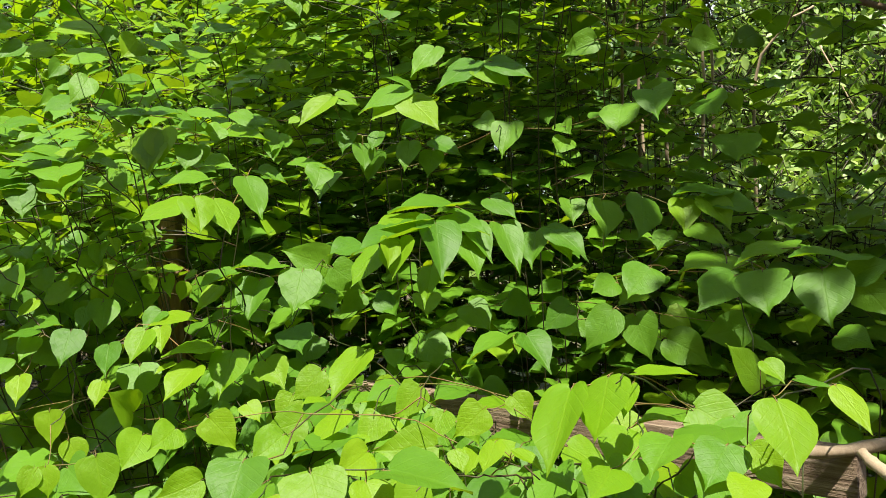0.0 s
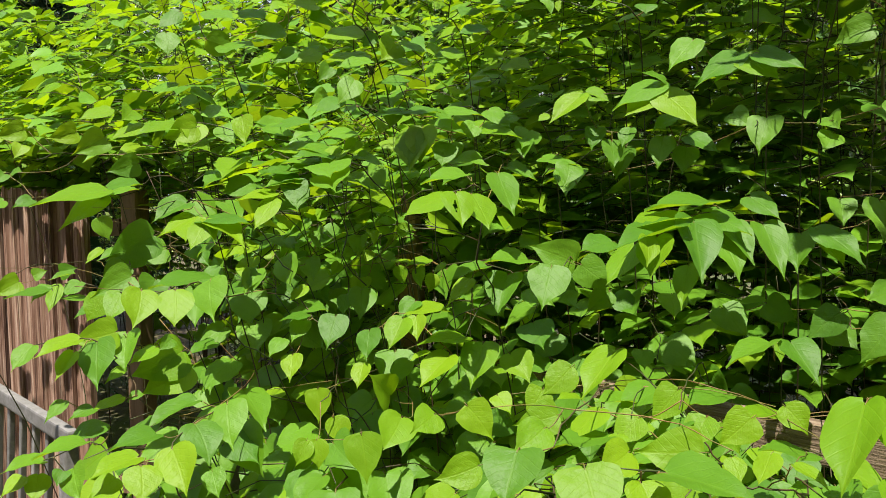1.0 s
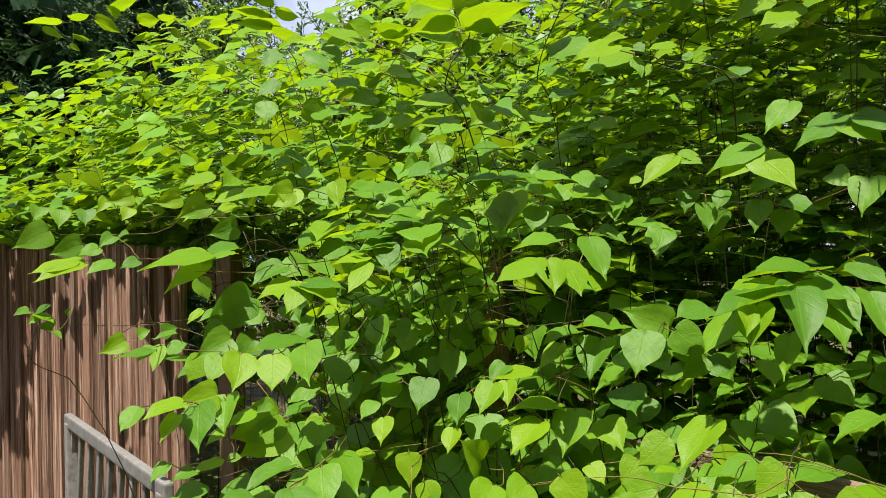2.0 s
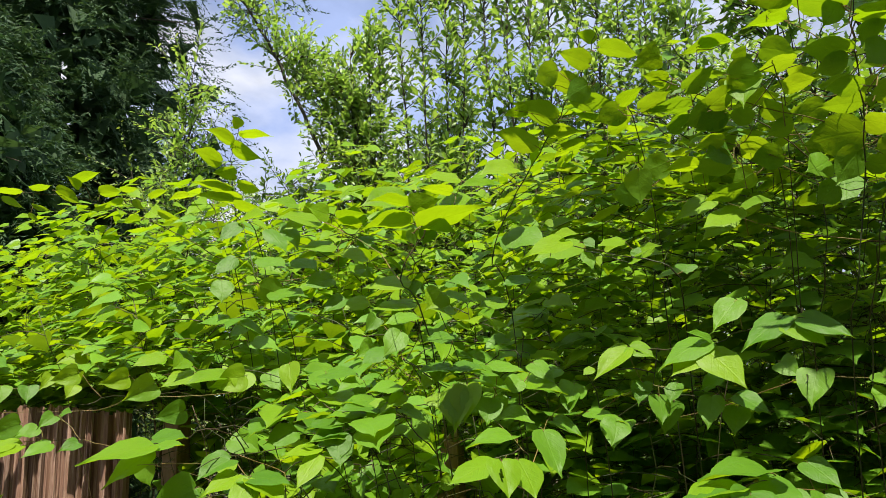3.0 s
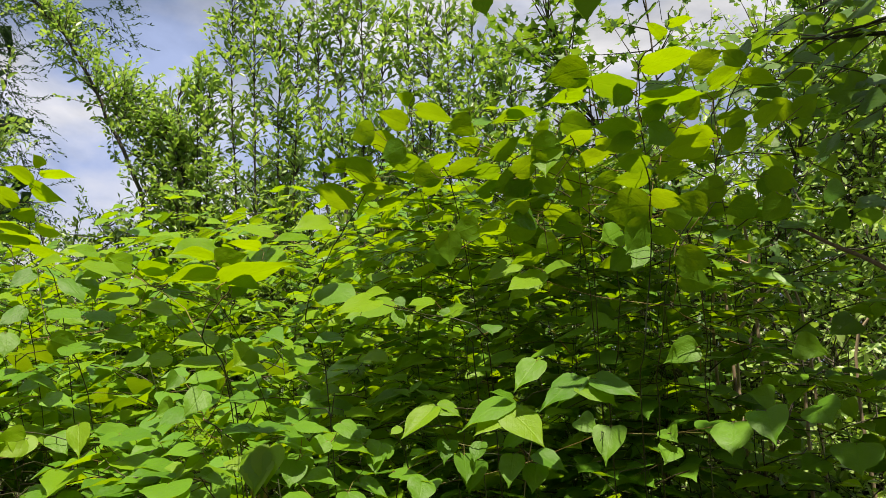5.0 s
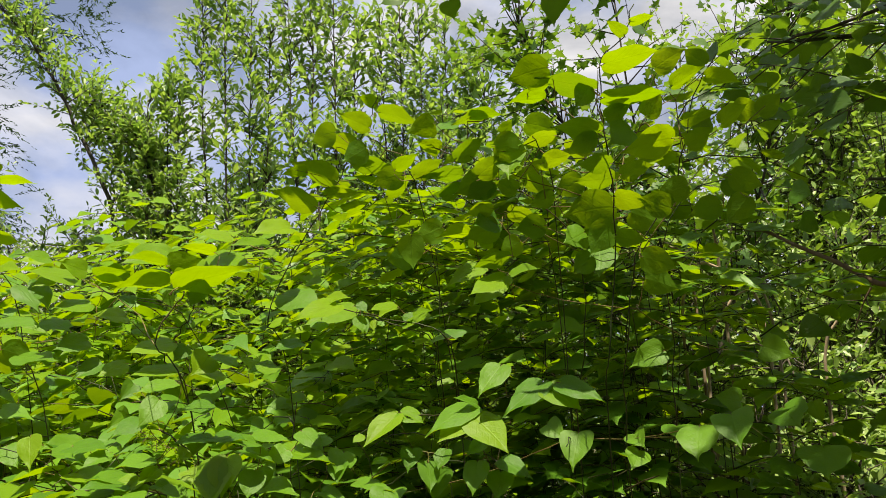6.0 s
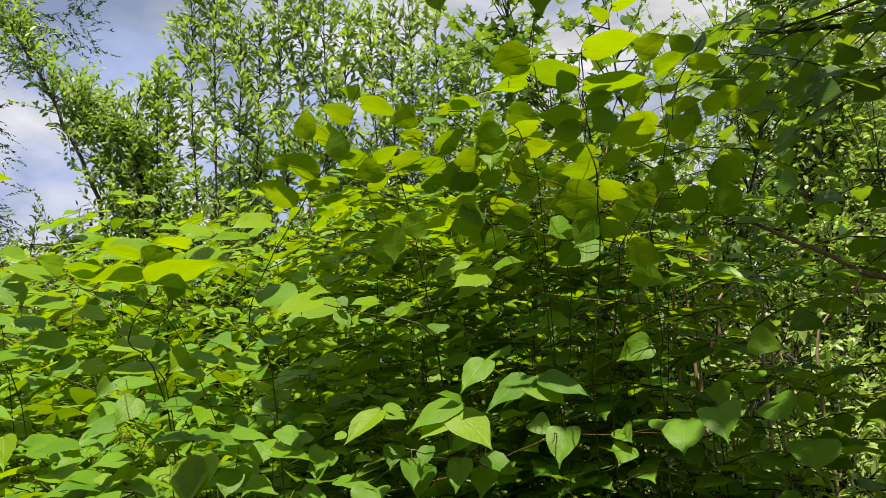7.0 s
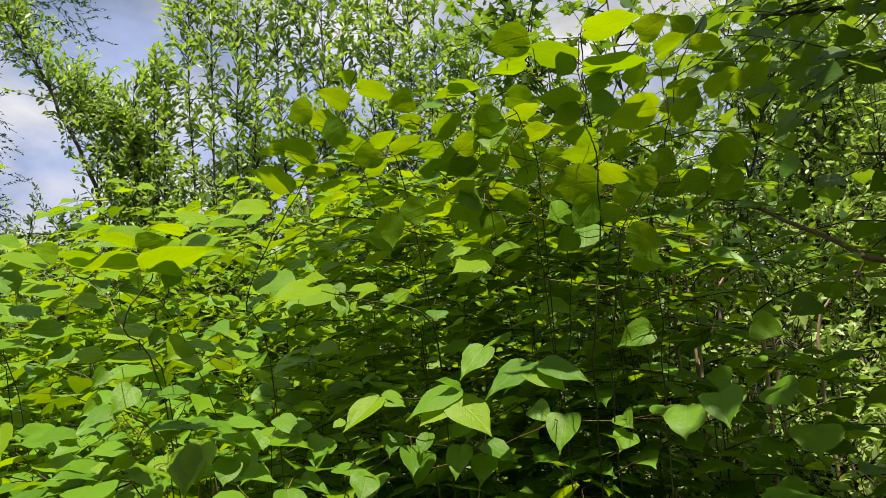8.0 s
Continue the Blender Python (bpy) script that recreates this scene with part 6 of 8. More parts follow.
spray("tall knotweed branch with rounded leaves against the light", (0.187, 2.348, 0.000),
      [[(0.187, 2.348, 0.000), (0.179, 2.231, 0.840), (0.162, 1.998, 1.679), (0.181, 1.835, 1.909), (0.216, 1.705, 2.069), (0.303, 1.633, 2.199), (0.348, 1.575, 2.341), (0.392, 1.521, 2.399)],
       [(0.228, 1.712, 2.081), (0.362, 1.658, 2.234), (0.488, 1.645, 2.334)]],
      [(0.373, 1.548, 2.393, 0.336, 1.536, 2.427, 0.041, -103, 0),
       (0.477, 1.652, 2.321, 0.519, 1.630, 2.352, 0.045, 108, 0),
       (0.321, 1.617, 2.180, 0.258, 1.625, 2.168, 0.052, -106, 0),
       (0.287, 1.631, 2.143, 0.227, 1.625, 2.172, 0.054, -100, 0),
       (0.409, 1.652, 2.203, 0.467, 1.652, 2.173, 0.052, 97, 0),
       (0.443, 1.710, 2.172, 0.397, 1.729, 2.125, 0.055, -123, 0)])
spray("knotweed side branch of rounded green leaves", (0.055, 2.443, 0.000),
      [[(0.055, 2.443, 0.000), (0.052, 2.326, 0.855), (0.046, 2.093, 1.710), (0.086, 1.934, 1.903), (0.102, 1.795, 2.114), (0.032, 1.734, 2.205), (-0.054, 1.703, 2.268), (-0.146, 1.696, 2.328), (-0.208, 1.701, 2.364)],
       [(0.104, 1.792, 2.126), (0.009, 1.696, 2.307), (-0.080, 1.687, 2.379)]],
      [(-0.021, 1.668, 2.316, -0.023, 1.630, 2.237, 0.075, -4, 1),
       (0.018, 1.671, 2.371, 0.084, 1.686, 2.349, 0.057, 90, 0),
       (-0.067, 1.704, 2.257, -0.129, 1.704, 2.227, 0.055, -98, 0)])
spray("knotweed shoot with leaves in dappled shade", (0.493, 2.946, 0.000),
      [[(0.493, 2.946, 0.000), (0.493, 2.946, 0.956), (0.420, 2.496, 1.688), (0.420, 2.096, 1.758), (0.420, 1.966, 1.738)],
       [(0.420, 2.096, 1.758), (0.299, 2.187, 1.723), (0.179, 2.048, 1.717)],
       [(0.420, 2.096, 1.758), (0.497, 2.192, 1.700), (0.575, 2.058, 1.671)]],
      [(0.269, 1.945, 1.739, 0.278, 1.866, 1.697, 0.079, 2, 0),
       (0.179, 1.998, 1.727, 0.200, 1.952, 1.695, 0.053, -24, 0),
       (0.509, 2.019, 1.769, 0.522, 1.937, 1.718, 0.089, -26, 0),
       (0.575, 2.008, 1.681, 0.557, 1.918, 1.615, 0.108, -4, 0),
       (0.567, 2.008, 1.776, 0.582, 2.007, 1.728, 0.040, -33, 0)])
spray("knotweed shoot in front of the fence boards", (-1.513, 2.400, 0.000),
      [[(-1.513, 2.400, 0.000), (-1.513, 2.400, 0.779), (-1.555, 1.886, 1.366), (-1.555, 1.486, 1.436), (-1.555, 1.356, 1.416)],
       [(-1.555, 1.486, 1.436), (-1.708, 1.578, 1.419), (-1.861, 1.440, 1.432)],
       [(-1.555, 1.486, 1.436), (-1.450, 1.570, 1.387), (-1.344, 1.424, 1.369)]],
      [(-1.511, 1.344, 1.406, -1.546, 1.296, 1.378, 0.053, 53, 1),
       (-1.492, 1.368, 1.417, -1.473, 1.392, 1.429, 0.032, -43, 0),
       (-1.455, 1.410, 1.421, -1.420, 1.429, 1.433, 0.041, -43, 0),
       (-1.861, 1.390, 1.442, -1.823, 1.382, 1.416, 0.043, 17, 0)])
spray("knotweed shoot with large pale leaves over the fallen rail", (0.246, 2.400, 0.000),
      [[(0.246, 2.400, 0.000), (0.246, 2.400, 0.647), (0.162, 1.872, 1.127), (0.162, 1.472, 1.197), (0.162, 1.342, 1.177)],
       [(0.162, 1.472, 1.197), (0.017, 1.501, 1.165), (-0.129, 1.299, 1.162)],
       [(0.162, 1.472, 1.197), (0.295, 1.540, 1.179), (0.429, 1.378, 1.191)]],
      [(0.160, 1.232, 1.155, 0.181, 1.182, 1.136, 0.052, -6, 0),
       (0.250, 1.395, 1.182, 0.311, 1.383, 1.155, 0.058, -12, 1),
       (-0.070, 1.471, 1.161, -0.129, 1.448, 1.121, 0.060, 12, 0),
       (-0.010, 1.483, 1.168, 0.020, 1.472, 1.115, 0.050, -9, 1),
       (-0.129, 1.249, 1.172, -0.167, 1.193, 1.155, 0.063, 31, 1)])
spray("knotweed shoot tip with small crinkled chewed leaves", (-0.797, 2.650, 0.000),
      [[(-0.797, 2.650, 0.000), (-0.797, 2.650, 0.791), (-0.776, 2.200, 1.388), (-0.776, 1.800, 1.458), (-0.776, 1.670, 1.438)],
       [(-0.776, 1.800, 1.458), (-0.819, 1.872, 1.423), (-0.863, 1.714, 1.418)],
       [(-0.776, 1.800, 1.458), (-0.728, 1.934, 1.405), (-0.679, 1.838, 1.383)]],
      [(-0.768, 1.781, 1.412, -0.755, 1.783, 1.368, 0.037, 26, 1),
       (-0.833, 1.625, 1.460, -0.803, 1.641, 1.445, 0.030, -25, 1),
       (-0.790, 1.656, 1.396, -0.784, 1.648, 1.366, 0.027, 5, 1),
       (-0.729, 1.704, 1.501, -0.691, 1.723, 1.500, 0.034, -33, 1),
       (-0.679, 1.788, 1.393, -0.690, 1.779, 1.349, 0.037, 35, 1),
       (-0.814, 1.665, 1.393, -0.827, 1.654, 1.352, 0.036, 43, 1),
       (-0.863, 1.664, 1.428, -0.874, 1.648, 1.400, 0.029, 31, 1),
       (-0.774, 1.646, 1.456, -0.772, 1.624, 1.430, 0.029, 32, 1)])
spray("knotweed cane with broad leaves in deep shade", (0.273, 2.823, 0.000),
      [[(0.273, 2.823, 0.000), (0.273, 2.823, 1.092), (0.213, 2.373, 1.936), (0.213, 1.973, 2.006), (0.213, 1.843, 1.986)],
       [(0.213, 1.973, 2.006), (-0.017, 1.975, 2.062), (-0.247, 1.748, 2.149)],
       [(0.213, 1.973, 2.006), (0.343, 2.109, 1.933), (0.473, 2.015, 1.891)]],
      [(0.144, 1.796, 2.116, 0.137, 1.750, 2.043, 0.075, -5, 0),
       (-0.247, 1.698, 2.159, -0.249, 1.716, 2.088, 0.063, 176, 0),
       (0.237, 1.861, 2.053, 0.304, 1.864, 2.023, 0.060, 113, 0),
       (0.473, 1.965, 1.901, 0.537, 1.957, 1.871, 0.066, -45, 0),
       (0.258, 1.935, 1.902, 0.182, 1.940, 1.871, 0.066, 34, 0),
       (0.413, 1.982, 1.785, 0.354, 1.963, 1.800, 0.060, 42, 0)])
spray("knotweed branch of rounded leaves in half shade", (0.274, 2.546, 0.000),
      [[(0.274, 2.546, 0.000), (0.275, 2.429, 0.836), (0.279, 2.196, 1.671), (0.288, 2.032, 1.924), (0.278, 1.848, 2.108), (0.320, 1.780, 2.196), (0.413, 1.760, 2.228), (0.564, 1.881, 2.230)],
       [(0.278, 1.848, 2.108), (0.180, 1.752, 2.168), (0.066, 1.757, 2.208), (-0.060, 1.786, 2.206)]],
      [(0.396, 1.767, 2.177, 0.331, 1.778, 2.163, 0.054, -106, 0),
       (0.409, 1.751, 2.225, 0.468, 1.754, 2.187, 0.056, 109, 0),
       (0.584, 1.977, 2.252, 0.620, 1.935, 2.226, 0.058, -58, 0),
       (0.215, 1.730, 2.170, 0.285, 1.738, 2.133, 0.064, 113, 0),
       (0.180, 1.707, 2.179, 0.071, 1.707, 2.167, 0.088, -100, 0),
       (-0.070, 1.760, 2.180, -0.144, 1.754, 2.156, 0.062, -105, 0),
       (0.230, 1.754, 2.079, 0.298, 1.757, 2.048, 0.060, 108, 0),
       (0.440, 1.696, 2.363, 0.497, 1.698, 2.332, 0.052, 89, 0),
       (0.121, 1.686, 2.240, 0.061, 1.692, 2.213, 0.053, -101, 0)])
spray("knotweed branch with pale drooping leaves over the crest", (-0.901, 2.615, 0.000),
      [[(-0.901, 2.615, 0.000), (-0.901, 2.615, 1.145), (-0.988, 2.165, 2.032), (-0.988, 1.765, 2.102), (-0.988, 1.635, 2.082)],
       [(-0.988, 1.765, 2.102), (-1.157, 1.846, 2.031), (-1.326, 1.698, 1.990)],
       [(-0.988, 1.765, 2.102), (-0.808, 1.724, 2.057), (-0.627, 1.453, 2.043)]],
      [(-0.650, 1.421, 2.071, -0.592, 1.446, 2.086, 0.052, 103, 1),
       (-1.326, 1.648, 2.000, -1.305, 1.626, 1.938, 0.061, 20, 0),
       (-1.251, 1.712, 1.987, -1.195, 1.759, 1.958, 0.067, 113, 0)])
spray("knotweed shoot with broad leaves over the fallen rail", (-0.065, 2.400, 0.000),
      [[(-0.065, 2.400, 0.000), (-0.065, 2.400, 0.662), (-0.141, 1.876, 1.154), (-0.141, 1.476, 1.224), (-0.141, 1.346, 1.204)],
       [(-0.141, 1.476, 1.224), (-0.281, 1.621, 1.186), (-0.420, 1.537, 1.177)],
       [(-0.141, 1.476, 1.224), (-0.032, 1.567, 1.205), (0.076, 1.427, 1.215)]],
      [(-0.285, 1.418, 1.176, -0.361, 1.390, 1.157, 0.067, 29, 1),
       (-0.024, 1.256, 1.180, -0.121, 1.242, 1.176, 0.078, 26, 1),
       (-0.420, 1.487, 1.187, -0.386, 1.467, 1.156, 0.044, 9, 1)])
spray("knotweed shoot with layered leaves in half shade by the fence", (-1.324, 2.400, 0.000),
      [[(-1.324, 2.400, 0.000), (-1.324, 2.400, 0.800), (-1.243, 1.934, 1.405), (-1.243, 1.534, 1.475), (-1.243, 1.404, 1.455)],
       [(-1.243, 1.534, 1.475), (-1.358, 1.682, 1.491), (-1.473, 1.600, 1.536)],
       [(-1.243, 1.534, 1.475), (-1.208, 1.610, 1.422), (-1.172, 1.455, 1.398)]],
      [(-1.212, 1.449, 1.503, -1.285, 1.374, 1.450, 0.094, 54, 0),
       (-1.219, 1.367, 1.441, -1.252, 1.326, 1.390, 0.059, 40, 0),
       (-1.262, 1.467, 1.461, -1.310, 1.417, 1.432, 0.060, 44, 0),
       (-1.258, 1.539, 1.468, -1.314, 1.485, 1.438, 0.067, 41, 0),
       (-1.473, 1.550, 1.546, -1.455, 1.563, 1.489, 0.052, 31, 0),
       (-1.172, 1.405, 1.408, -1.185, 1.367, 1.352, 0.066, 51, 0),
       (-1.177, 1.259, 1.392, -1.193, 1.231, 1.339, 0.061, 29, 1)])
spray("knotweed shoot with layered leaves reaching over the fence foot", (-1.054, 2.400, 0.000),
      [[(-1.054, 2.400, 0.000), (-1.054, 2.400, 0.744), (-0.998, 1.751, 1.303), (-0.998, 1.351, 1.373), (-0.998, 1.221, 1.353)],
       [(-0.998, 1.351, 1.373), (-1.057, 1.358, 1.382), (-1.116, 1.135, 1.422)],
       [(-0.998, 1.351, 1.373), (-0.961, 1.532, 1.381), (-0.925, 1.483, 1.420)]],
      [(-0.991, 1.104, 1.346, -1.043, 1.047, 1.335, 0.062, 47, 1),
       (-0.939, 1.211, 1.296, -1.005, 1.140, 1.256, 0.084, 51, 1),
       (-0.929, 1.213, 1.269, -0.988, 1.148, 1.222, 0.080, 40, 1),
       (-1.094, 1.253, 1.429, -1.145, 1.198, 1.392, 0.067, 47, 0),
       (-0.997, 1.499, 1.374, -0.959, 1.446, 1.303, 0.084, 18, 0)])
spray("knotweed branch of arched leaves over the fence top", (-1.496, 2.456, 0.000),
      [[(-1.496, 2.456, 0.000), (-1.496, 2.456, 0.930), (-1.589, 2.006, 1.641), (-1.589, 1.606, 1.711), (-1.589, 1.476, 1.691)],
       [(-1.589, 1.606, 1.711), (-1.766, 1.673, 1.677), (-1.943, 1.510, 1.674)],
       [(-1.589, 1.606, 1.711), (-1.379, 1.720, 1.711), (-1.168, 1.604, 1.741)]],
      [(-1.502, 1.518, 1.758, -1.549, 1.469, 1.739, 0.056, 66, 1),
       (-1.655, 1.498, 1.770, -1.699, 1.447, 1.749, 0.056, 62, 1),
       (-1.943, 1.460, 1.684, -1.995, 1.387, 1.636, 0.081, 64, 0),
       (-1.815, 1.465, 1.644, -1.863, 1.401, 1.616, 0.068, 67, 0),
       (-1.424, 1.527, 1.738, -1.477, 1.476, 1.696, 0.068, 65, 0),
       (-1.168, 1.554, 1.751, -1.230, 1.504, 1.724, 0.069, 55, 1),
       (-1.337, 1.544, 1.673, -1.390, 1.494, 1.653, 0.060, 63, 0)])
spray("knotweed shoot with broad leaves hanging before the rail", (-0.077, 2.400, 0.000),
      [[(-0.077, 2.400, 0.000), (-0.077, 2.400, 0.672), (-0.064, 1.864, 1.172), (-0.064, 1.464, 1.242), (-0.064, 1.334, 1.222)],
       [(-0.064, 1.464, 1.242), (-0.201, 1.630, 1.200), (-0.339, 1.565, 1.187)],
       [(-0.064, 1.464, 1.242), (0.043, 1.432, 1.219), (0.149, 1.170, 1.226)]],
      [(-0.288, 1.538, 1.239, -0.337, 1.509, 1.188, 0.066, 23, 1),
       (-0.076, 1.420, 1.234, -0.120, 1.401, 1.178, 0.060, 18, 1),
       (0.044, 1.324, 1.220, -0.005, 1.309, 1.176, 0.060, 23, 1),
       (-0.026, 1.367, 1.204, -0.053, 1.337, 1.155, 0.058, -3, 1),
       (-0.130, 1.352, 1.199, -0.172, 1.328, 1.155, 0.058, 8, 1),
       (-0.339, 1.515, 1.197, -0.364, 1.484, 1.148, 0.055, 28, 1),
       (0.091, 1.329, 1.239, 0.122, 1.319, 1.201, 0.047, -13, 1)])
spray("knotweed branch of broad rounded leaves against the sky", (-0.313, 2.688, 0.000),
      [[(-0.313, 2.688, 0.000), (-0.313, 2.688, 1.319), (-0.338, 2.238, 2.348), (-0.338, 1.838, 2.418), (-0.338, 1.708, 2.398)],
       [(-0.338, 1.838, 2.418), (-0.449, 1.936, 2.386), (-0.560, 1.805, 2.383)],
       [(-0.338, 1.838, 2.418), (-0.207, 1.887, 2.377), (-0.076, 1.707, 2.366)]],
      [(-0.427, 1.727, 2.431, -0.469, 1.682, 2.395, 0.062, -84, 0),
       (-0.364, 1.760, 2.396, -0.411, 1.729, 2.359, 0.059, -107, 0),
       (-0.291, 1.800, 2.334, -0.363, 1.790, 2.315, 0.060, -98, 0),
       (-0.185, 1.686, 2.403, -0.247, 1.681, 2.386, 0.056, -101, 1)])
spray("knotweed branch of overlapping leaves lit from above", (0.000, 2.525, 0.000),
      [[(0.000, 2.525, 0.000), (0.000, 2.525, 1.260), (0.040, 2.075, 2.241), (0.040, 1.675, 2.311), (0.040, 1.545, 2.291)],
       [(0.040, 1.675, 2.311), (-0.047, 1.843, 2.288), (-0.134, 1.780, 2.295)],
       [(0.040, 1.675, 2.311), (0.130, 1.700, 2.256), (0.220, 1.495, 2.231)]],
      [(-0.045, 1.631, 2.312, 0.023, 1.629, 2.292, 0.068, 105, 0),
       (0.084, 1.446, 2.381, 0.006, 1.449, 2.367, 0.063, -97, 1),
       (0.220, 1.445, 2.241, 0.181, 1.411, 2.206, 0.060, 47, 0),
       (-0.063, 1.699, 2.264, -0.151, 1.696, 2.240, 0.073, -94, 0)])
spray("knotweed branch of layered rounded leaves in half shade", (0.015, 2.687, 0.000),
      [[(0.015, 2.687, 0.000), (0.015, 2.687, 1.187), (0.014, 2.237, 2.108), (0.014, 1.837, 2.178), (0.014, 1.707, 2.158)],
       [(0.014, 1.837, 2.178), (-0.134, 1.986, 2.147), (-0.283, 1.905, 2.145)],
       [(0.014, 1.837, 2.178), (0.131, 1.880, 2.117), (0.248, 1.693, 2.087)]],
      [(-0.072, 1.771, 2.199, -0.113, 1.711, 2.170, 0.069, 57, 0),
       (0.035, 1.736, 2.162, -0.031, 1.733, 2.158, 0.055, -105, 0),
       (-0.026, 1.788, 2.146, -0.075, 1.788, 2.121, 0.051, -111, 0),
       (0.117, 1.694, 2.128, 0.075, 1.653, 2.100, 0.060, 44, 0),
       (-0.283, 1.855, 2.155, -0.341, 1.819, 2.141, 0.062, -104, 0),
       (-0.212, 1.853, 2.214, -0.276, 1.837, 2.191, 0.062, -112, 0)])
spray("near knotweed shoot with large leaves covering the rail", (0.259, 2.400, 0.000),
      [[(0.259, 2.400, 0.000), (0.259, 2.400, 0.662), (0.282, 1.737, 1.154), (0.282, 1.337, 1.224), (0.282, 1.207, 1.204)],
       [(0.282, 1.337, 1.224), (0.178, 1.532, 1.188), (0.075, 1.497, 1.183)],
       [(0.282, 1.337, 1.224), (0.362, 1.445, 1.194), (0.442, 1.323, 1.194)]],
      [(0.263, 1.246, 1.210, 0.231, 1.182, 1.172, 0.073, 1, 1),
       (0.320, 1.190, 1.214, 0.283, 1.126, 1.176, 0.075, -21, 0),
       (0.381, 1.131, 1.221, 0.343, 1.075, 1.180, 0.072, 2, 0),
       (0.398, 1.067, 1.198, 0.369, 1.021, 1.177, 0.053, -3, 1),
       (0.233, 1.136, 1.187, 0.201, 1.065, 1.168, 0.072, 5, 1)])


# ---- the rest of the thicket ----
def build_thicket():
    rng = random.Random(21)
    label = "dense knotweed cane with alternate heart-shaped leaves"
    far = "knotweed cane in the depth of the thicket, leaves layered"
    k = 0

    def fall(x):
        return 0.12 * min(1.0, max(0.0, (-2.3 - x) / 1.1))

    # front row, behind the shoots that stand out
    for x in np.arange(-1.75, 1.75, 0.125):
        k += 1
        grow("knotweed_plant", label, (x + rng.uniform(-0.06, 0.06), (2.1 if x < -0.7 else 2.42) + rng.uniform(-0.08, 0.2), 0), rng.uniform(1.45, 1.85) if x < 0.3 else rng.uniform(1.25, 1.55), (rng.uniform(-0.15, 0.15), -rng.uniform(0.05, 0.2)), 100 + k, 15, 0.5, 0.125, "knotweed thicket", 0.15, 0.30)
    # second row
    for x in np.arange(-2.6, 0.3, 0.165):
        k += 1
        grow("knotweed_plant", far, (x + rng.uniform(-0.1, 0.1), 2.7 + rng.uniform(-0.2, 0.2), 0), rng.uniform(1.9, 2.25) - (0.2 if -1.5 < x < 0.1 else 0), (rng.uniform(-0.25, 0.2), -rng.uniform(0.1, 0.35)), 200 + k, 24, 0.62, 0.126, "knotweed thicket", 0.3, 0.30, single=False, sag=0.14)
    # behind, up to the crest
    for x in np.arange(-4.8, 0.4, 0.23):
        k += 1
        h = 2.62 if x < -0.3 else 2.66
        grow("knotweed_plant", far, (x + rng.uniform(-0.12, 0.12), 3.35 + rng.uniform(-0.25, 0.25), 0), h - fall(x) + rng.uniform(-0.1, 0.12), (rng.uniform(-0.25, 0.25), -rng.uniform(0.05, 0.35)), 300 + k, 24, 0.66, 0.124, "knotweed thicket", 0.75 if x < -0.2 else 0.5, 0.35, single=False, tilt=19, sag=0.08)
    for x in np.arange(-5.8, 0.4, 0.28):
        k += 1
        grow("knotweed_plant", far, (x + rng.uniform(-0.15, 0.15), 4.2 + rng.uniform(-0.3, 0.3), 0), 3.02 - fall(x + 0.4) + rng.uniform(-0.12, 0.14), (rng.uniform(-0.25, 0.25), -rng.uniform(0.0, 0.3)), 400 + k, 18, 0.7, 0.125, "knotweed thicket", 0.8 if x < -0.2 else 0.6, 0.4, single=False, tilt=19, sag=0.08)
    for x in np.arange(-6.4, 0.2, 0.33):
        k += 1
        grow("knotweed_plant", far, (x + rng.uniform(-0.15, 0.15), 5.05 + rng.uniform(-0.25, 0.25), 0), 3.05 - fall(x + 0.9) + rng.uniform(-0.12, 0.10), (rng.uniform(-0.25, 0.25), -rng.uniform(0.0, 0.3)), 1000 + k, 17, 0.75, 0.125, "knotweed thicket", 0.7, 0.25, single=False, tilt=19, sag=0.08)
    # low growth at the foot of the thicket
    for x in np.arange(-1.35, 0.45, 0.14):
        k += 1
        grow("knotweed_plant", "low knotweed shoot at the foot of the thicket", (x + rng.uniform(-0.05, 0.05), 1.62 + rng.uniform(-0.12, 0.12), 0), rng.uniform(1.0, 1.15), (rng.uniform(-0.1, 0.1), -rng.uniform(0.05, 0.2)), 600 + k, 11, 0.40, 0.125, "knotweed thicket", 0.25, 0.45)
    # shoots that arch out over the lower growth
    for x in np.arange(-1.2, -0.55, 0.11):
        k += 1
        grow("knotweed_plant", "knotweed shoot arching out over the lower leaves", (x + rng.uniform(-0.03, 0.03), 2.0 + rng.uniform(-0.05, 0.05), 0), rng.uniform(1.64, 1.70), (rng.uniform(-0.05, 0.05), -rng.uniform(0.22, 0.3)), 900 + k, 9, 0.34, 0.125, "knotweed thicket", 0.3, 0.86)
    # low shoots before the fallen rail
    for x in np.arange(-0.25, 0.36, 0.1):
        k += 1
        grow("knotweed_plant", "low knotweed shoot before the fallen rail", (x + rng.uniform(-0.03, 0.03), 1.36 + rng.uniform(-0.05, 0.05), 0), rng.uniform(1.06, 1.17), (rng.uniform(-0.05, 0.05), -rng.uniform(0.04, 0.1)), 800 + k, 8, 0.28, 0.115, "knotweed thicket", 0.4, 0.72)
    # low shoots all along the fallen rail
    for x in np.arange(-0.72, 0.5, 0.08):
        k += 1
        grow("knotweed_plant", "low knotweed shoot leaning over the fallen rail", (x + rng.uniform(-0.03, 0.03), 2.334 - (x + 0.755) * 0.709 - 0.13 + rng.uniform(-0.04, 0.02), 0), rng.uniform(1.06, 1.19), (rng.uniform(-0.05, 0.05), -rng.uniform(0.04, 0.1)), 1200 + k, 8, 0.24, 0.105, "knotweed thicket", 0.35, 0.74, sag=0.3)
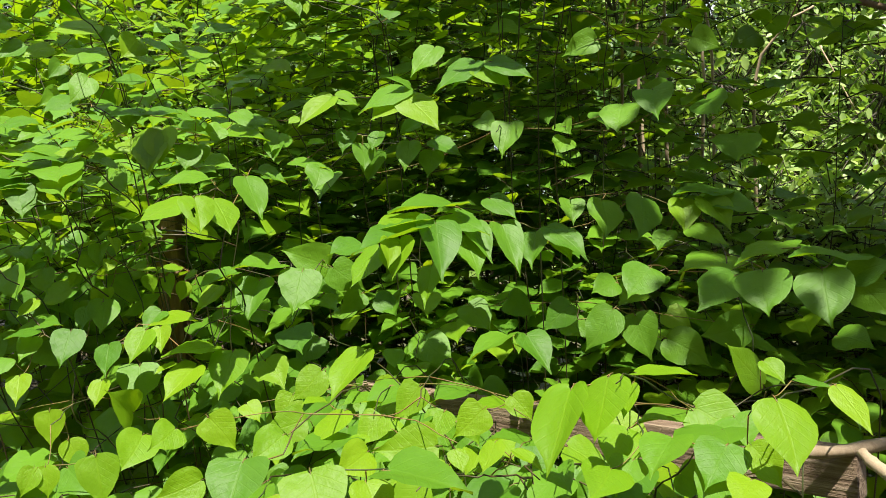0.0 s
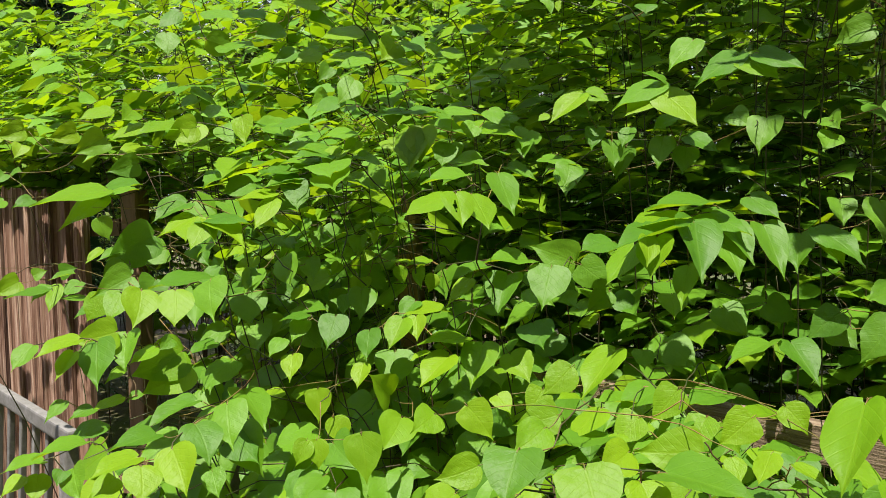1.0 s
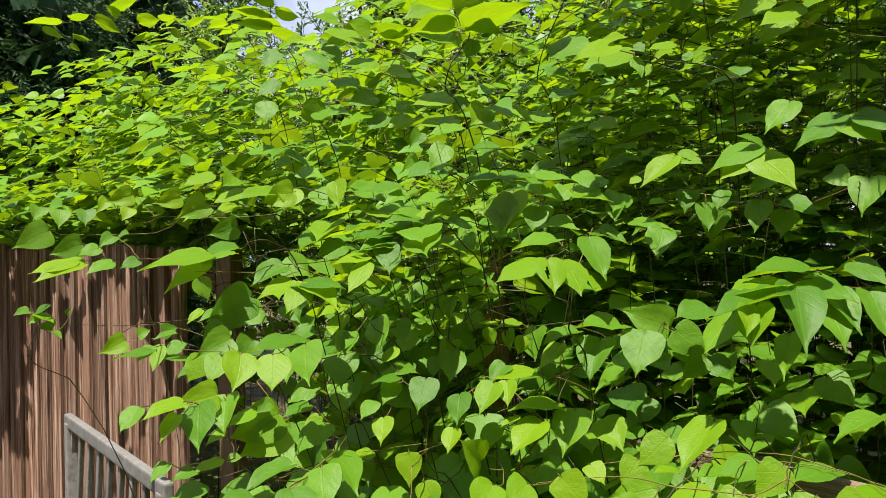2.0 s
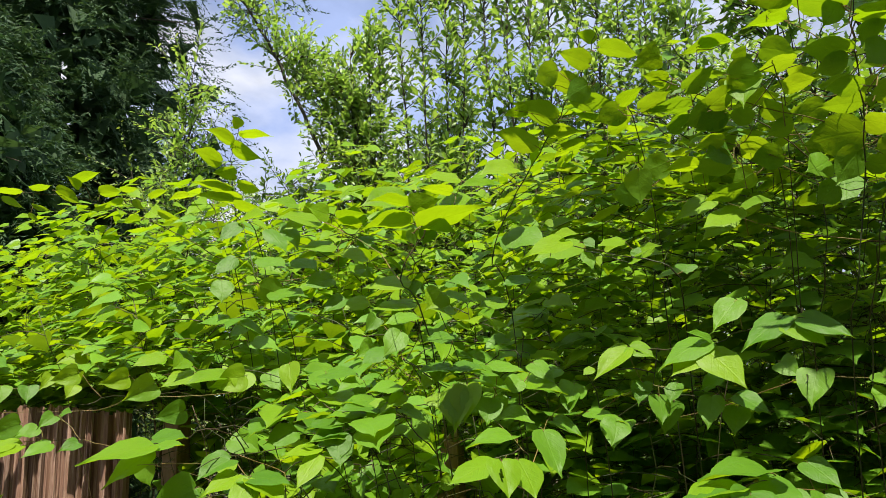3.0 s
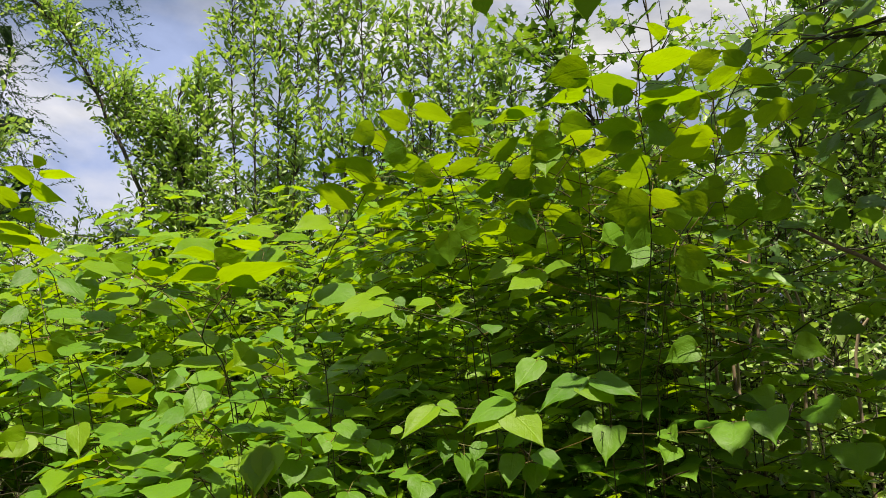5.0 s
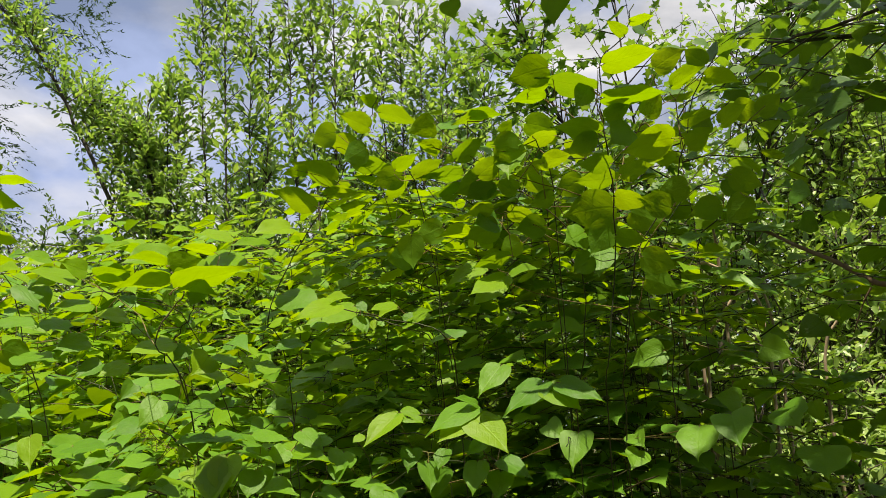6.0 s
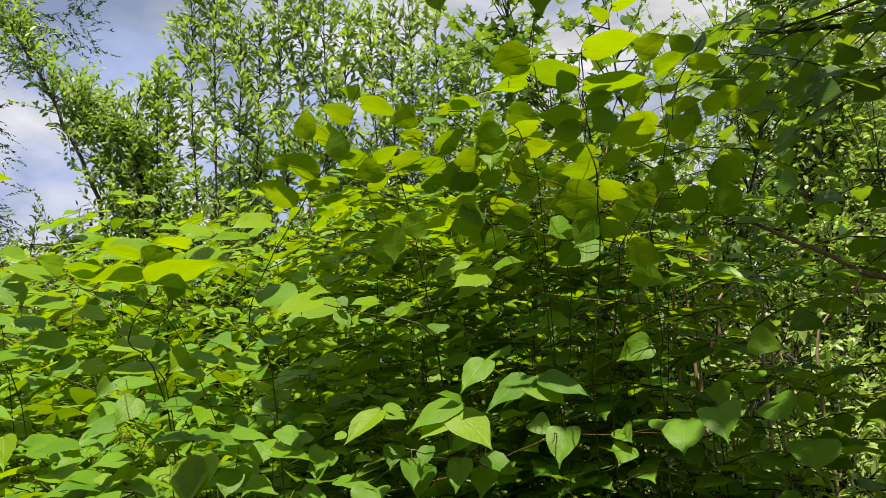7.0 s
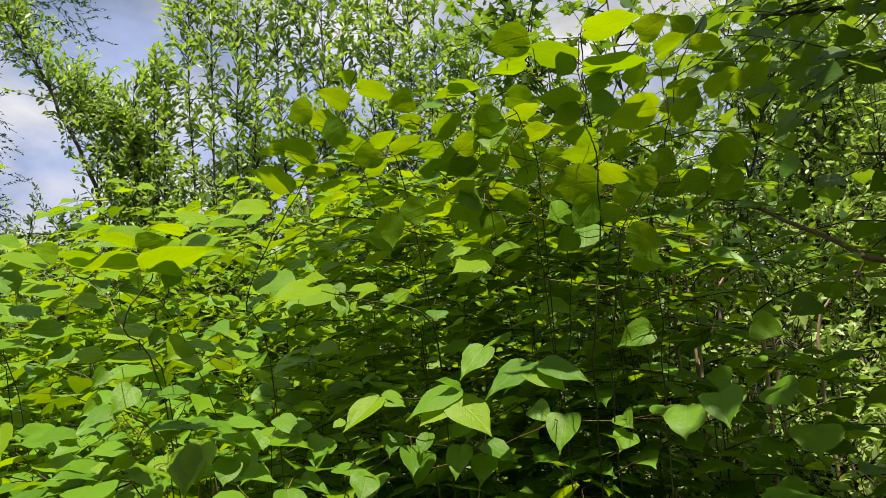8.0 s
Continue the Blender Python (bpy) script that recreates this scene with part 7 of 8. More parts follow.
    # behind the fence, hanging over it
    for x in np.arange(-5.2, -2.0, 0.2):
        k += 1
        grow("knotweed_plant", far, (x + rng.uniform(-0.08, 0.08), 2.92 + rng.uniform(-0.05, 0.15), 0), rng.uniform(1.95, 2.15), (rng.uniform(-0.15, 0.15), -rng.uniform(0.03, 0.2) - (0.35 if x < -3.9 else 0)), 700 + k, 18, 0.6, 0.14, "knotweed thicket", 0.35, 0.6, single=False)
    # reaching out over the far stretch of the fence, which they keep in shade
    for x in np.arange(-5.6, -3.95, 0.17):
        k += 1
        grow("knotweed_plant", "knotweed cane leaning out over the fence", (x + rng.uniform(-0.06, 0.06), 2.86 + rng.uniform(-0.03, 0.1), 0), rng.uniform(2.0, 2.2), (rng.uniform(-0.1, 0.1), -rng.uniform(0.4, 0.6)), 1100 + k, 16, 0.6, 0.14, "knotweed thicket", 0.2, 0.72, single=False, sag=0.3)
    # tall canes where the thicket rises
    for x, y, h in ((0.15, 2.75, 2.5), (0.45, 2.6, 2.65), (-0.15, 2.8, 2.45), (0.3, 2.95, 2.6), (0.9, 2.55, 2.25), (1.25, 2.6, 2.1), (0.65, 2.5, 2.1), (-0.45, 2.75, 2.4), (-0.7, 2.9, 2.7), (-0.35, 2.9, 2.8), (0.2, 3.0, 2.9), (-1.0, 3.1, 2.65)):
        k += 1
        grow("knotweed_plant", "tall knotweed cane with rounded leaves in the shade", (x, y, 0), h, (rng.uniform(-0.15, 0.15), -rng.uniform(0.05, 0.15)), 500 + k, 15, 0.55, 0.112, "knotweed thicket", 0.25, 0.42, twigs=True, tilt=16, sag=0.2)


build_thicket()


# ---- trees and bushes behind ----
def leaf_quad(verts, faces, at, axis, normal, length, width, lobes=False):
    """A small folded leaf: four to eight faces about its midrib."""
    side = axis.cross(normal).normalized()
    up = side.cross(axis)
    n = len(verts)
    if lobes:
        # five pointed lobes round the stalk's end
        verts.append(at + axis * length * 0.22)
        for u, v in ((0.0, 0.02), (0.42, 0.0), (0.30, 0.24), (0.66, 0.46), (0.27, 0.50), (0.0, 1.0), (-0.27, 0.50), (-0.66, 0.46), (-0.30, 0.24), (-0.42, 0.0)):
            verts.append(at + axis * length * v + side * width * u * 0.8 + up * width * (0.12 * abs(u) - 0.10 * v * v))
        faces += [(n, n + 1 + q, n + 1 + (q + 1) % 10) for q in range(10)]
    else:
        a, c = at + axis * length * 0.30, at + axis * length * 0.68
        rise = up * width * 0.12
        verts += [at, a + side * width * 0.42 + rise, c + side * width * 0.46 + rise * 0.5, at + axis * length - up * length * 0.10, c - side * width * 0.46 + rise * 0.5, a - side * width * 0.42 + rise]
        faces += [(n, n + 1, n + 2, n + 3), (n, n + 3, n + 4, n + 5)]


def rnd_dir(rng, flat=1.0):
    a, z = rng.uniform(0, 2 * math.pi), rng.uniform(-1, 1) * flat
    r = math.sqrt(max(0, 1 - z * z))
    return Vector((r * math.cos(a), r * math.sin(a), z))


def under(ob, parent):
    ob.parent = parent
    ob.matrix_parent_inverse = parent.matrix_basis.inverted()
    return ob


def tree_of_shoots(name, label, base, limbs, seed, shoots, shoot_len, leaf, mat, gap=0.05, spread=0.35, lobes=False, up=1.0, category="tree", taper=0.0, along=0.6, slim=0.54, low=0.12):
    """Limbs given as lines of places; leafy shoots rise from them, with leaves along each shoot."""
    rng = random.Random(seed)
    tree = anchor(name, Vector(base), label, category)
    wood_v, wood_f, lv, lf = [], [], [], []
    for pts, r0, r1 in limbs:
        line = smooth_line(pts, 6)
        line = [p + rnd_dir(rng) * r0 * 0.6 if 0 < i < len(line) - 1 else p for i, p in enumerate(line)]
        verts, faces = [], []
        tube(verts, faces, line, r0, r1, 8)
        under(link_mesh("trunk" if r0 > 0.02 else "limb", [tuple(v) for v in verts], faces, BARK), tree)
        for s in range(shoots):
            f = rng.uniform(low, 1.0) ** 0.8
            k = f * (len(line) - 1)
            i = min(int(k), len(line) - 2)
            root = line[i].lerp(line[i + 1], k - i)
            onward = (line[i + 1] - line[i]).normalized()
            d = (onward * 0.45 + Vector((0, 0, up)) + rnd_dir(rng) * spread * 2.2).normalized()
            ln = shoot_len * rng.uniform(0.35, 1.0) * (1 - taper * f)
            n = max(4, int(ln / gap))
            p, path = root.copy(), [root.copy()]
            bend = rnd_dir(rng) * 0.06
            for j in range(n):
                d = (d + bend * 0.3 + rnd_dir(rng) * 0.06 + Vector((0, 0, up * 0.02))).normalized()
                p = p + d * (ln / n)
                path.append(p.copy())
                if j < n * 0.08:
                    continue
                for _ in range(2):
                    out = (rnd_dir(rng) + d * along + Vector((0, 0, -0.15 if along < 0.8 else 0.1))).normalized()
                    nn = (Vector((0, -0.1, 1)) + rnd_dir(rng) * 0.7).normalized()
                    sz = leaf * rng.uniform(0.6, 1.2) * (1.1 - 0.5 * j / n)
                    if abs(out.dot(nn)) > 0.9:
                        continue
                    leaf_quad(lv, lf, p + out * sz * 0.2, out, nn, sz, sz * (0.95 if lobes else slim), lobes)
            tube(wood_v, wood_f, path[::4] if len(path) > 8 else path[::2], 0.005, 0.0015, 3)
    under(tagged(link_mesh("twigwork", [tuple(v) for v in wood_v], wood_f, BARK), kind="stuff"), tree)
    under(tagged(link_mesh("crown", [tuple(v) for v in lv], lf, mat), kind="stuff"), tree)
    return tree


def build_willow():
    # leaning stem and arching limb at the edge of the open sky
    tree_of_shoots("willow_tree", "young willow with a leaning stem and small bright leaves", (-3.5, 6.1, 0), [
        ([(-3.5, 6.1, 0), (-3.55, 6.05, 2.0), (-3.77, 5.9, 3.5), (-4.1, 5.66, 4.5), (-4.4, 5.44, 5.2), (-4.75, 5.16, 5.65)], 0.026, 0.006),
        ([(-3.5, 6.1, 1.4), (-3.35, 6.1, 3.0), (-3.55, 6.0, 4.0), (-3.7, 5.9, 4.5)], 0.016, 0.004),
        ([(-3.5, 6.1, 1.8), (-3.6, 6.1, 3.3), (-3.85, 6.0, 4.2), (-4.15, 5.8, 4.9)], 0.016, 0.004)],
        5, 175, 0.46, 0.076, WILLOW_LEAF, 0.034, 0.6, up=0.5, along=0.9, slim=0.46, low=0.2)
    # upright plumes against the sky, each a clump of slim stems
    plumes = (
        ((-2.75, 6.1), ((-3.04, 5.78, 5.6), (-2.82, 5.76, 5.95), (-2.62, 5.86, 5.72), (-2.50, 5.98, 5.3))),
        ((-2.0, 6.2), ((-2.33, 5.95, 5.55), (-2.12, 5.93, 5.85), (-1.93, 6.0, 5.7), (-1.78, 6.1, 5.35))),
        ((-1.4, 6.35), ((-1.58, 6.16, 5.35), (-1.40, 6.14, 5.6), (-1.24, 6.21, 5.35))),
        ((-0.95, 6.5), ((-1.05, 6.28, 5.3), (-0.90, 6.39, 4.95), (-0.74, 6.4, 5.05))),
        ((-3.3, 6.2), ((-3.31, 5.93, 4.85), (-3.58, 5.88, 4.8), (-3.43, 5.95, 5.0))))
    for i, ((x, y), tips) in enumerate(plumes):
        limbs = [([(x, y, 0), (x + (tx - x) * 0.35, y + (ty - y) * 0.4, tz * 0.35), (x + (tx - x) * 0.85, y + (ty - y) * 0.85, tz * 0.72), (tx, ty, tz)], 0.014, 0.003) for tx, ty, tz in tips]
        tree_of_shoots("willow_bush", "upright willow bush with slim leafy shoots against the sky", (x, y, 0), limbs, 30 + i, 88, 0.62, 0.084, WILLOW_LEAF, 0.036, 0.52, up=0.8, taper=0.42, along=1.0, slim=0.46, low=0.35)
    # rounder growth between and below the plumes
    rng = random.Random(9)
    for i, (x, y, top) in enumerate(((-3.9, 6.5, 4.1), (-3.2, 6.7, 4.5), (-2.55, 6.7, 4.4), (-1.95, 6.7, 4.5), (-1.35, 6.7, 4.4), (-0.75, 6.9, 4.5), (-0.1, 7.0, 4.5), (-2.9, 6.3, 4.3), (-2.2, 6.4, 4.2), (-1.6, 6.5, 4.3), (-1.0, 6.6, 4.3))):
        limbs = []
        for q in range(6):
            dx, dy = rng.uniform(-0.6, 0.6), rng.uniform(-0.35, 0.35)
            h = top * rng.uniform(0.68, 1.0)
            limbs.append(([(x, y, 0), (x + dx * 0.3, y + dy * 0.3, h * 0.35), (x + dx * 0.8, y + dy * 0.8, h * 0.7), (x + dx, y + dy, h)], 0.012, 0.003))
        tree_of_shoots("willow_bush", "rounded willow bush with dense pale green leaves", (x, y, 0), limbs, 50 + i, 66, 0.6, 0.074, WILLOW_LEAF, 0.034, 0.6, up=0.6, along=0.9, slim=0.46, low=0.38)


def build_undergrowth():
    """Dense low willow and scrub that closes the gaps behind the crest of the thicket."""
    rng = random.Random(15)
    for i in range(11):
        x, y, top = -4.6 + i * 0.52 + rng.uniform(-0.1, 0.1), 6.0 + rng.uniform(-0.15, 0.3), 3.35 + rng.uniform(-0.15, 0.35)
        limbs = []
        for q in range(5):
            dx, dy = rng.uniform(-0.5, 0.5), rng.uniform(-0.3, 0.3)
            h = top * rng.uniform(0.75, 1.0)
            limbs.append(([(x, y, 0), (x + dx * 0.3, y + dy * 0.3, h * 0.4), (x + dx, y + dy, h)], 0.010, 0.003))
        tree_of_shoots("scrub_bush", "dense low scrub bush with small dull green leaves", (x, y, 0), limbs, 140 + i, 52, 0.5, 0.085, SCRUB_LEAF, 0.040, 0.8, up=0.4, along=0.7, slim=0.48, category="bush", low=0.3)


def build_maple():
    tree_of_shoots("maple_tree", "sycamore sapling with lobed leaves behind the thicket", (0.55, 4.1, 0), [
        ([(0.55, 4.1, 0), (0.5, 4.1, 1.8), (0.35, 4.0, 3.2), (0.3, 4.0, 4.4)], 0.011, 0.003),
        ([(0.5, 4.1, 1.5), (0.1, 3.9, 2.4), (-0.35, 3.8, 2.9)], 0.009, 0.003),
        ([(0.5, 4.1, 1.8), (0.9, 3.9, 2.9), (1.15, 3.8, 3.9)], 0.009, 0.003),
        ([(0.45, 4.1, 2.4), (0.0, 4.0, 3.3), (-0.2, 4.0, 3.9)], 0.009, 0.003)],
        61, 78, 0.6, 0.085, MAPLE_LEAF, 0.065, 0.6, lobes=True, up=0.5)


def build_bushes():
    # light feathery growth before the conifer's edge
    for i, (x, y, tips) in enumerate(((-4.9, 5.2, ((-4.75, 4.95, 3.7), (-4.5, 4.85, 4.1), (-4.4, 4.8, 4.35), (-4.35, 4.8, 3.7))), (-4.9, 6.3, ((-4.7, 6.1, 3.65), (-4.45, 6.2, 3.75), (-5.1, 6.2, 3.7), (-4.2, 6.3, 3.65))))):
        limbs = [([(x, y, 0), (x + (tx - x) * 0.4, y + (ty - y) * 0.4, tz * 0.45), (tx, ty, tz)], 0.012, 0.003) for tx, ty, tz in tips]
        tree_of_shoots("bush", "feathery light green bush before the dark conifer", (x, y, 0), limbs, 120 + i, 60, 0.55, 0.075, WILLOW_LEAF, 0.034, 0.7, up=0.35, along=0.9, slim=0.36, category="bush", low=0.4)
    for i, (x, y, h, n) in enumerate(((-5.3, 6.6, 4.2, 50), (-4.5, 7.2, 4.0, 50), (-6.3, 6.6, 4.4, 46), (1.7, 5.2, 4.4, 84), (2.7, 4.9, 4.6, 84), (2.2, 6.4, 5.6, 84), (0.7, 6.2, 4.8, 84), (1.2, 5.4, 5.0, 84), (1.9, 5.9, 5.0, 76), (1.75, 3.3, 1.5, 36))):
        rng = random.Random(70 + i)
        limbs = []
        for _ in range(6):
            dx, dy = rng.uniform(-0.9, 0.9), rng.uniform(-0.6, 0.6)
            limbs.append(([(x, y, 0), (x + dx * 0.4, y + dy * 0.4, h * 0.5), (x + dx, y + dy, h * rng.uniform(0.7, 1.0))], 0.009, 0.003))
        tree_of_shoots("bush", "loose sunlit bush of thin twigs and small pale leaves", (x, y, 0), limbs, 80 + i, n, 0.75, 0.068, BRAMBLE_LEAF, 0.055, 0.75, up=0.4, category="bush")


def build_brush():
    """Sunlit tangle of arching shoots and small leaves beside and behind the thicket."""
    rng = random.Random(91)
    for i, (x, y, h) in enumerate(((0.55, 3.5, 1.7), (1.0, 3.3, 1.6), (1.5, 3.2, 1.6), (2.0, 3.3, 1.7), (0.8, 4.0, 2.2), (1.35, 3.9, 2.2), (1.9, 4.0, 2.3), (2.5, 3.9, 2.3), (1.1, 4.7, 2.9), (1.8, 4.8, 3.0), (2.6, 4.7, 3.0), (0.5, 4.7, 2.8))):
        limbs = []
        for _ in range(7):
            a, r = rng.uniform(0, 6.28), rng.uniform(0.4, 0.75)
            dx, dy, top = r * math.cos(a), r * math.sin(a) * 0.7, h * rng.uniform(0.55, 1.0)
            limbs.append(([(x, y, 0), (x + dx * 0.2, y + dy * 0.2, top * 0.6), (x + dx * 0.6, y + dy * 0.6, top), (x + dx, y + dy, top * 0.8)], 0.006, 0.002))
        tree_of_shoots("bramble_bush", "sunlit tangle of arching shoots and small leaves", (x, y, 0), limbs, 400 + i, 84, 0.42, 0.060, BRAMBLE_LEAF, 0.045, 1.0, up=0.15, category="bush")


def build_hedgerow():
    """A far belt of bushes that closes the view."""
    for i in range(13):
        x, y = -8.5 + i * 1.5, 9.3 + (i % 3) * 0.7
        rng = random.Random(170 + i)
        h = 3.6 + rng.uniform(-0.4, 0.5) + (0.9 if x > 0 else 0)
        limbs = []
        for _ in range(6):
            dx, dy = rng.uniform(-1.4, 1.4), rng.uniform(-0.6, 0.6)
            limbs.append(([(x, y, 0), (x + dx * 0.5, y + dy * 0.4, h * 0.4), (x + dx, y + dy, h * rng.uniform(0.4, 1.0))], 0.03, 0.006))
        tree_of_shoots("hedge_bush", "distant green hedgerow bush", (x, y, 0), limbs, 180 + i, 34, 1.0, 0.17, SCRUB_LEAF, 0.085, 0.8, up=0.5, category="bush")


def build_conifer(name, base, height, radius, seed, count):
    """A dense dark conifer: trunk, whorled limbs and drooping feathery fronds."""
    rng = random.Random(seed)
    b = Vector(base)
    tree = anchor(name, b, "large dark conifer with drooping feathery fronds", "tree")
    verts, faces = [], []
    tube(verts, faces, [b, b + Vector((0.1, 0, height * 0.5)), b + Vector((0, 0.1, height))], 0.32, 0.03, 10)
    under(link_mesh("trunk", [tuple(v) for v in verts], faces, BARK), tree)
    wv, wf, lv, lf = [], [], [], []
    for k in range(count):
        f = rng.random() ** 0.9
        z = height * (0.03 + 0.95 * f)
        r = radius * (1 - f) ** 0.55 * rng.uniform(0.62, 1.03) + 0.15
        a = rng.uniform(0, 2 * math.pi)
        if math.cos(a) * -b.x + math.sin(a) * -b.y < -0.25 * b.length and rng.random() < 0.85:
            continue
        r *= 1 + 0.18 * math.sin(a * 5 + z * 1.7) + 0.1 * math.sin(a * 11 - z * 3)
        out = Vector((math.cos(a), math.sin(a), 0))
        tip = b + out * r + Vector((0, 0, z))
        if k % 11 == 0 and z > height * 0.42 and z < height * 0.52:
            # long boughs high up, on the open side
            tip = b + Vector((2.6 + 1.6 * rng.random(), 0.6 + rng.uniform(-0.6, 0.8), 0)) * rng.uniform(0.8, 1.05) + Vector((0, 0, z + rng.uniform(-0.3, 0.3)))
        if k % 40 == 0:
            tube(wv, wf, [b + Vector((0, 0, z + 0.2)), b + out * r * 0.55 + Vector((0, 0, z + 0.25)), tip], 0.022, 0.004, 4)
        for _ in range(5):
            d = (out + rnd_dir(rng) * 0.75 + Vector((0, 0, rng.uniform(-0.8, 0.2)))).normalized()
            q = tip - out * rng.uniform(0, 0.5) + rnd_dir(rng) * 0.22
            side = d.cross(Vector((0, 0, 1))).normalized()
            ln = rng.uniform(0.22, 0.5)
            m = 10
            for j in range(m):
                t = j / m
                p = q + d * ln * t + Vector((0, 0, -0.3 * ln * t * t)) + rnd_dir(rng) * 0.012
                for sg in (-1, 1):
                    ax = (d * 0.9 + side * sg * rng.uniform(0.2, 0.9) + rnd_dir(rng) * 0.55 + Vector((0, 0, -0.25))).normalized()
                    w = 0.082 * (1 - 0.5 * t) * rng.uniform(0.6, 1.3)
                    sd = (d + rnd_dir(rng) * 0.7).normalized() * 0.013
                    n0 = len(lv)
                    lv += [p - sd, p + sd, p + ax * w]
                    lf.append((n0, n0 + 1, n0 + 2))
        # inner foliage, which no sky shows through
        p = b + out * r * rng.uniform(0.4, 0.9) + Vector((0, 0, z + rng.uniform(-0.2, 0.2)))
        for _ in range(3):
            u, v = rnd_dir(rng) * 0.27, rnd_dir(rng) * 0.27
            n0 = len(lv)
            lv += [p + u, p + v, p - u]
            lf.append((n0, n0 + 1, n0 + 2))
    under(tagged(link_mesh("boughwork", [tuple(v) for v in wv], wf, BARK), kind="stuff"), tree)
    under(tagged(link_mesh("crown", [tuple(v) for v in lv], lf, CONIFER_LEAF, smooth=False), kind="stuff"), tree)


HAZEL_LIGHT = [leaf_mesh("hazel_mass_leaf", HAZEL_LEAF, 210 + k, fold=0.12, droop=0.15, lobe=0.03, wave=0.03, cols=3, stalk=0, rows=LIGHT_ROWS) for k in range(2)]
HAZEL = [leaf_mesh("hazel_leaf_blade", HAZEL_LEAF, 200 + k, fold=0.12, droop=d, lobe=0.03, wave=0.03) for k, d in enumerate((0.15, 0.25, 0.05))]


def build_overhang():
    """The tree at the side whose boughs hang over the thicket and shade it."""
    rng = random.Random(55)
    b = Vector((2.6, 1.2, 0))
    tree = anchor("hazel_tree", b, "overhanging tree with round dark leaves seen from below", "tree")
    boughs = [
        ([(2.6, 1.2, 0), (2.55, 1.25, 2.0), (2.3, 1.5, 3.4), (1.9, 1.9, 4.6)], 0.09, 0.03),
        ([(2.5, 1.3, 1.9), (1.9, 1.9, 2.6), (1.3, 2.5, 2.85), (0.75, 2.75, 3.0)], 0.016, 0.004),
        ([(2.4, 1.4, 2.6), (1.7, 1.7, 3.2), (1.0, 2.1, 3.5), (0.3, 2.4, 3.45), (-0.5, 2.5, 3.35)], 0.03, 0.005),
        ([(2.55, 1.25, 1.6), (2.0, 2.1, 2.1), (1.4, 2.6, 2.4), (1.0, 2.8, 2.5)], 0.022, 0.005),
        ([(2.3, 1.5, 3.3), (1.6, 1.1, 3.9), (0.9, 0.8, 4.1), (0.4, 0.5, 4.1)], 0.03, 0.006),
        ([(2.4, 1.4, 2.9), (1.9, 0.8, 3.5), (1.3, 0.3, 3.8), (0.9, -0.1, 3.8)], 0.03, 0.006),
        ([(2.3, 1.5, 3.2), (1.7, 1.35, 3.5), (1.0, 1.2, 3.65), (0.35, 1.1, 3.6)], 0.028, 0.005),
        ([(2.5, 1.3, 2.2), (1.9, 1.8, 2.5), (1.5, 2.2, 2.45), (1.15, 2.5, 2.3)], 0.02, 0.004),
        ([(2.5, 1.3, 2.4), (1.9, 1.6, 2.75), (1.4, 1.95, 2.8), (1.05, 2.15, 2.7)], 0.02, 0.004),
        ([(2.4, 1.4, 2.8), (1.8, 1.6, 3.1), (1.3, 1.85, 3.1), (1.0, 2.0, 2.95)], 0.02, 0.004),
        ([(2.5, 1.3, 2.1), (1.75, 1.95, 2.75), (1.15, 2.3, 2.87), (0.70, 2.5, 2.86)], 0.016, 0.003),
        ([(2.5, 1.3, 2.0), (1.75, 2.05, 2.62), (1.2, 2.4, 2.70), (0.80, 2.6, 2.66)], 0.016, 0.003),
        ([(2.5, 1.3, 2.2), (1.7, 2.1, 2.95), (1.2, 2.6, 3.10), (0.85, 2.8, 3.15)], 0.016, 0.003)]
    count = 0
    for at_bough, (pts, r0, r1) in enumerate(boughs):
        twigs = []
        line = smooth_line(pts, 6)
        line = [p + rnd_dir(rng) * 0.012 if 0 < i < len(line) - 1 else p for i, p in enumerate(line)]
        stem_part("bough" if r0 < 0.05 else "trunk", [(line, r0, r1)], BARK, tree, 7)
        if r0 > 0.05:
            continue
        for s in range(18 if at_bough in (3, 4, 5, 6, 7) else 13 if at_bough > 9 else 26 if at_bough > 7 else 26):
            f = rng.uniform(0.25, 1.0)
            k = f * (len(line) - 1)
            i = min(int(k), len(line) - 2)
            root = line[i].lerp(line[i + 1], k - i)
            d = (Vector((rng.uniform(-1, 1), rng.uniform(-1, 1), rng.uniform(-0.45, 0.35)))).normalized()
            ln = rng.uniform(0.25, 0.6)
            n = int(ln / 0.06)
            path = [root]
            for j in range(1, n + 1):
                p = root + d * ln * j / n + Vector((0, 0, -0.10 * (j / n) ** 2))
                path.append(p)
                if (p.y < 1.25 and p.z < 3.3 and p.x < 1.1) or (p.y < 1.7 and p.x < 0.5) or p.y < 0.6:
                    continue
                sd = d.cross(Vector((0, 0, 1))).normalized() * (1 if j % 2 else -1)
                ax = (d * 0.5 + sd * 0.9 + Vector((0, 0, -rng.uniform(0.1, 0.5)))).normalized()
                sz = rng.uniform(0.075, 0.12)
                put_leaf(rng.choice(HAZEL), tree, leaf_pose(p + ax * 0.012, p + ax * sz, sz * 0.85, rng.gauss(0, 25)))
                count += 1
            twigs.append((path, 0.003, 0.001))
        tagged(stem_part("twigwork", twigs, BARK, tree, 4), kind="stuff")


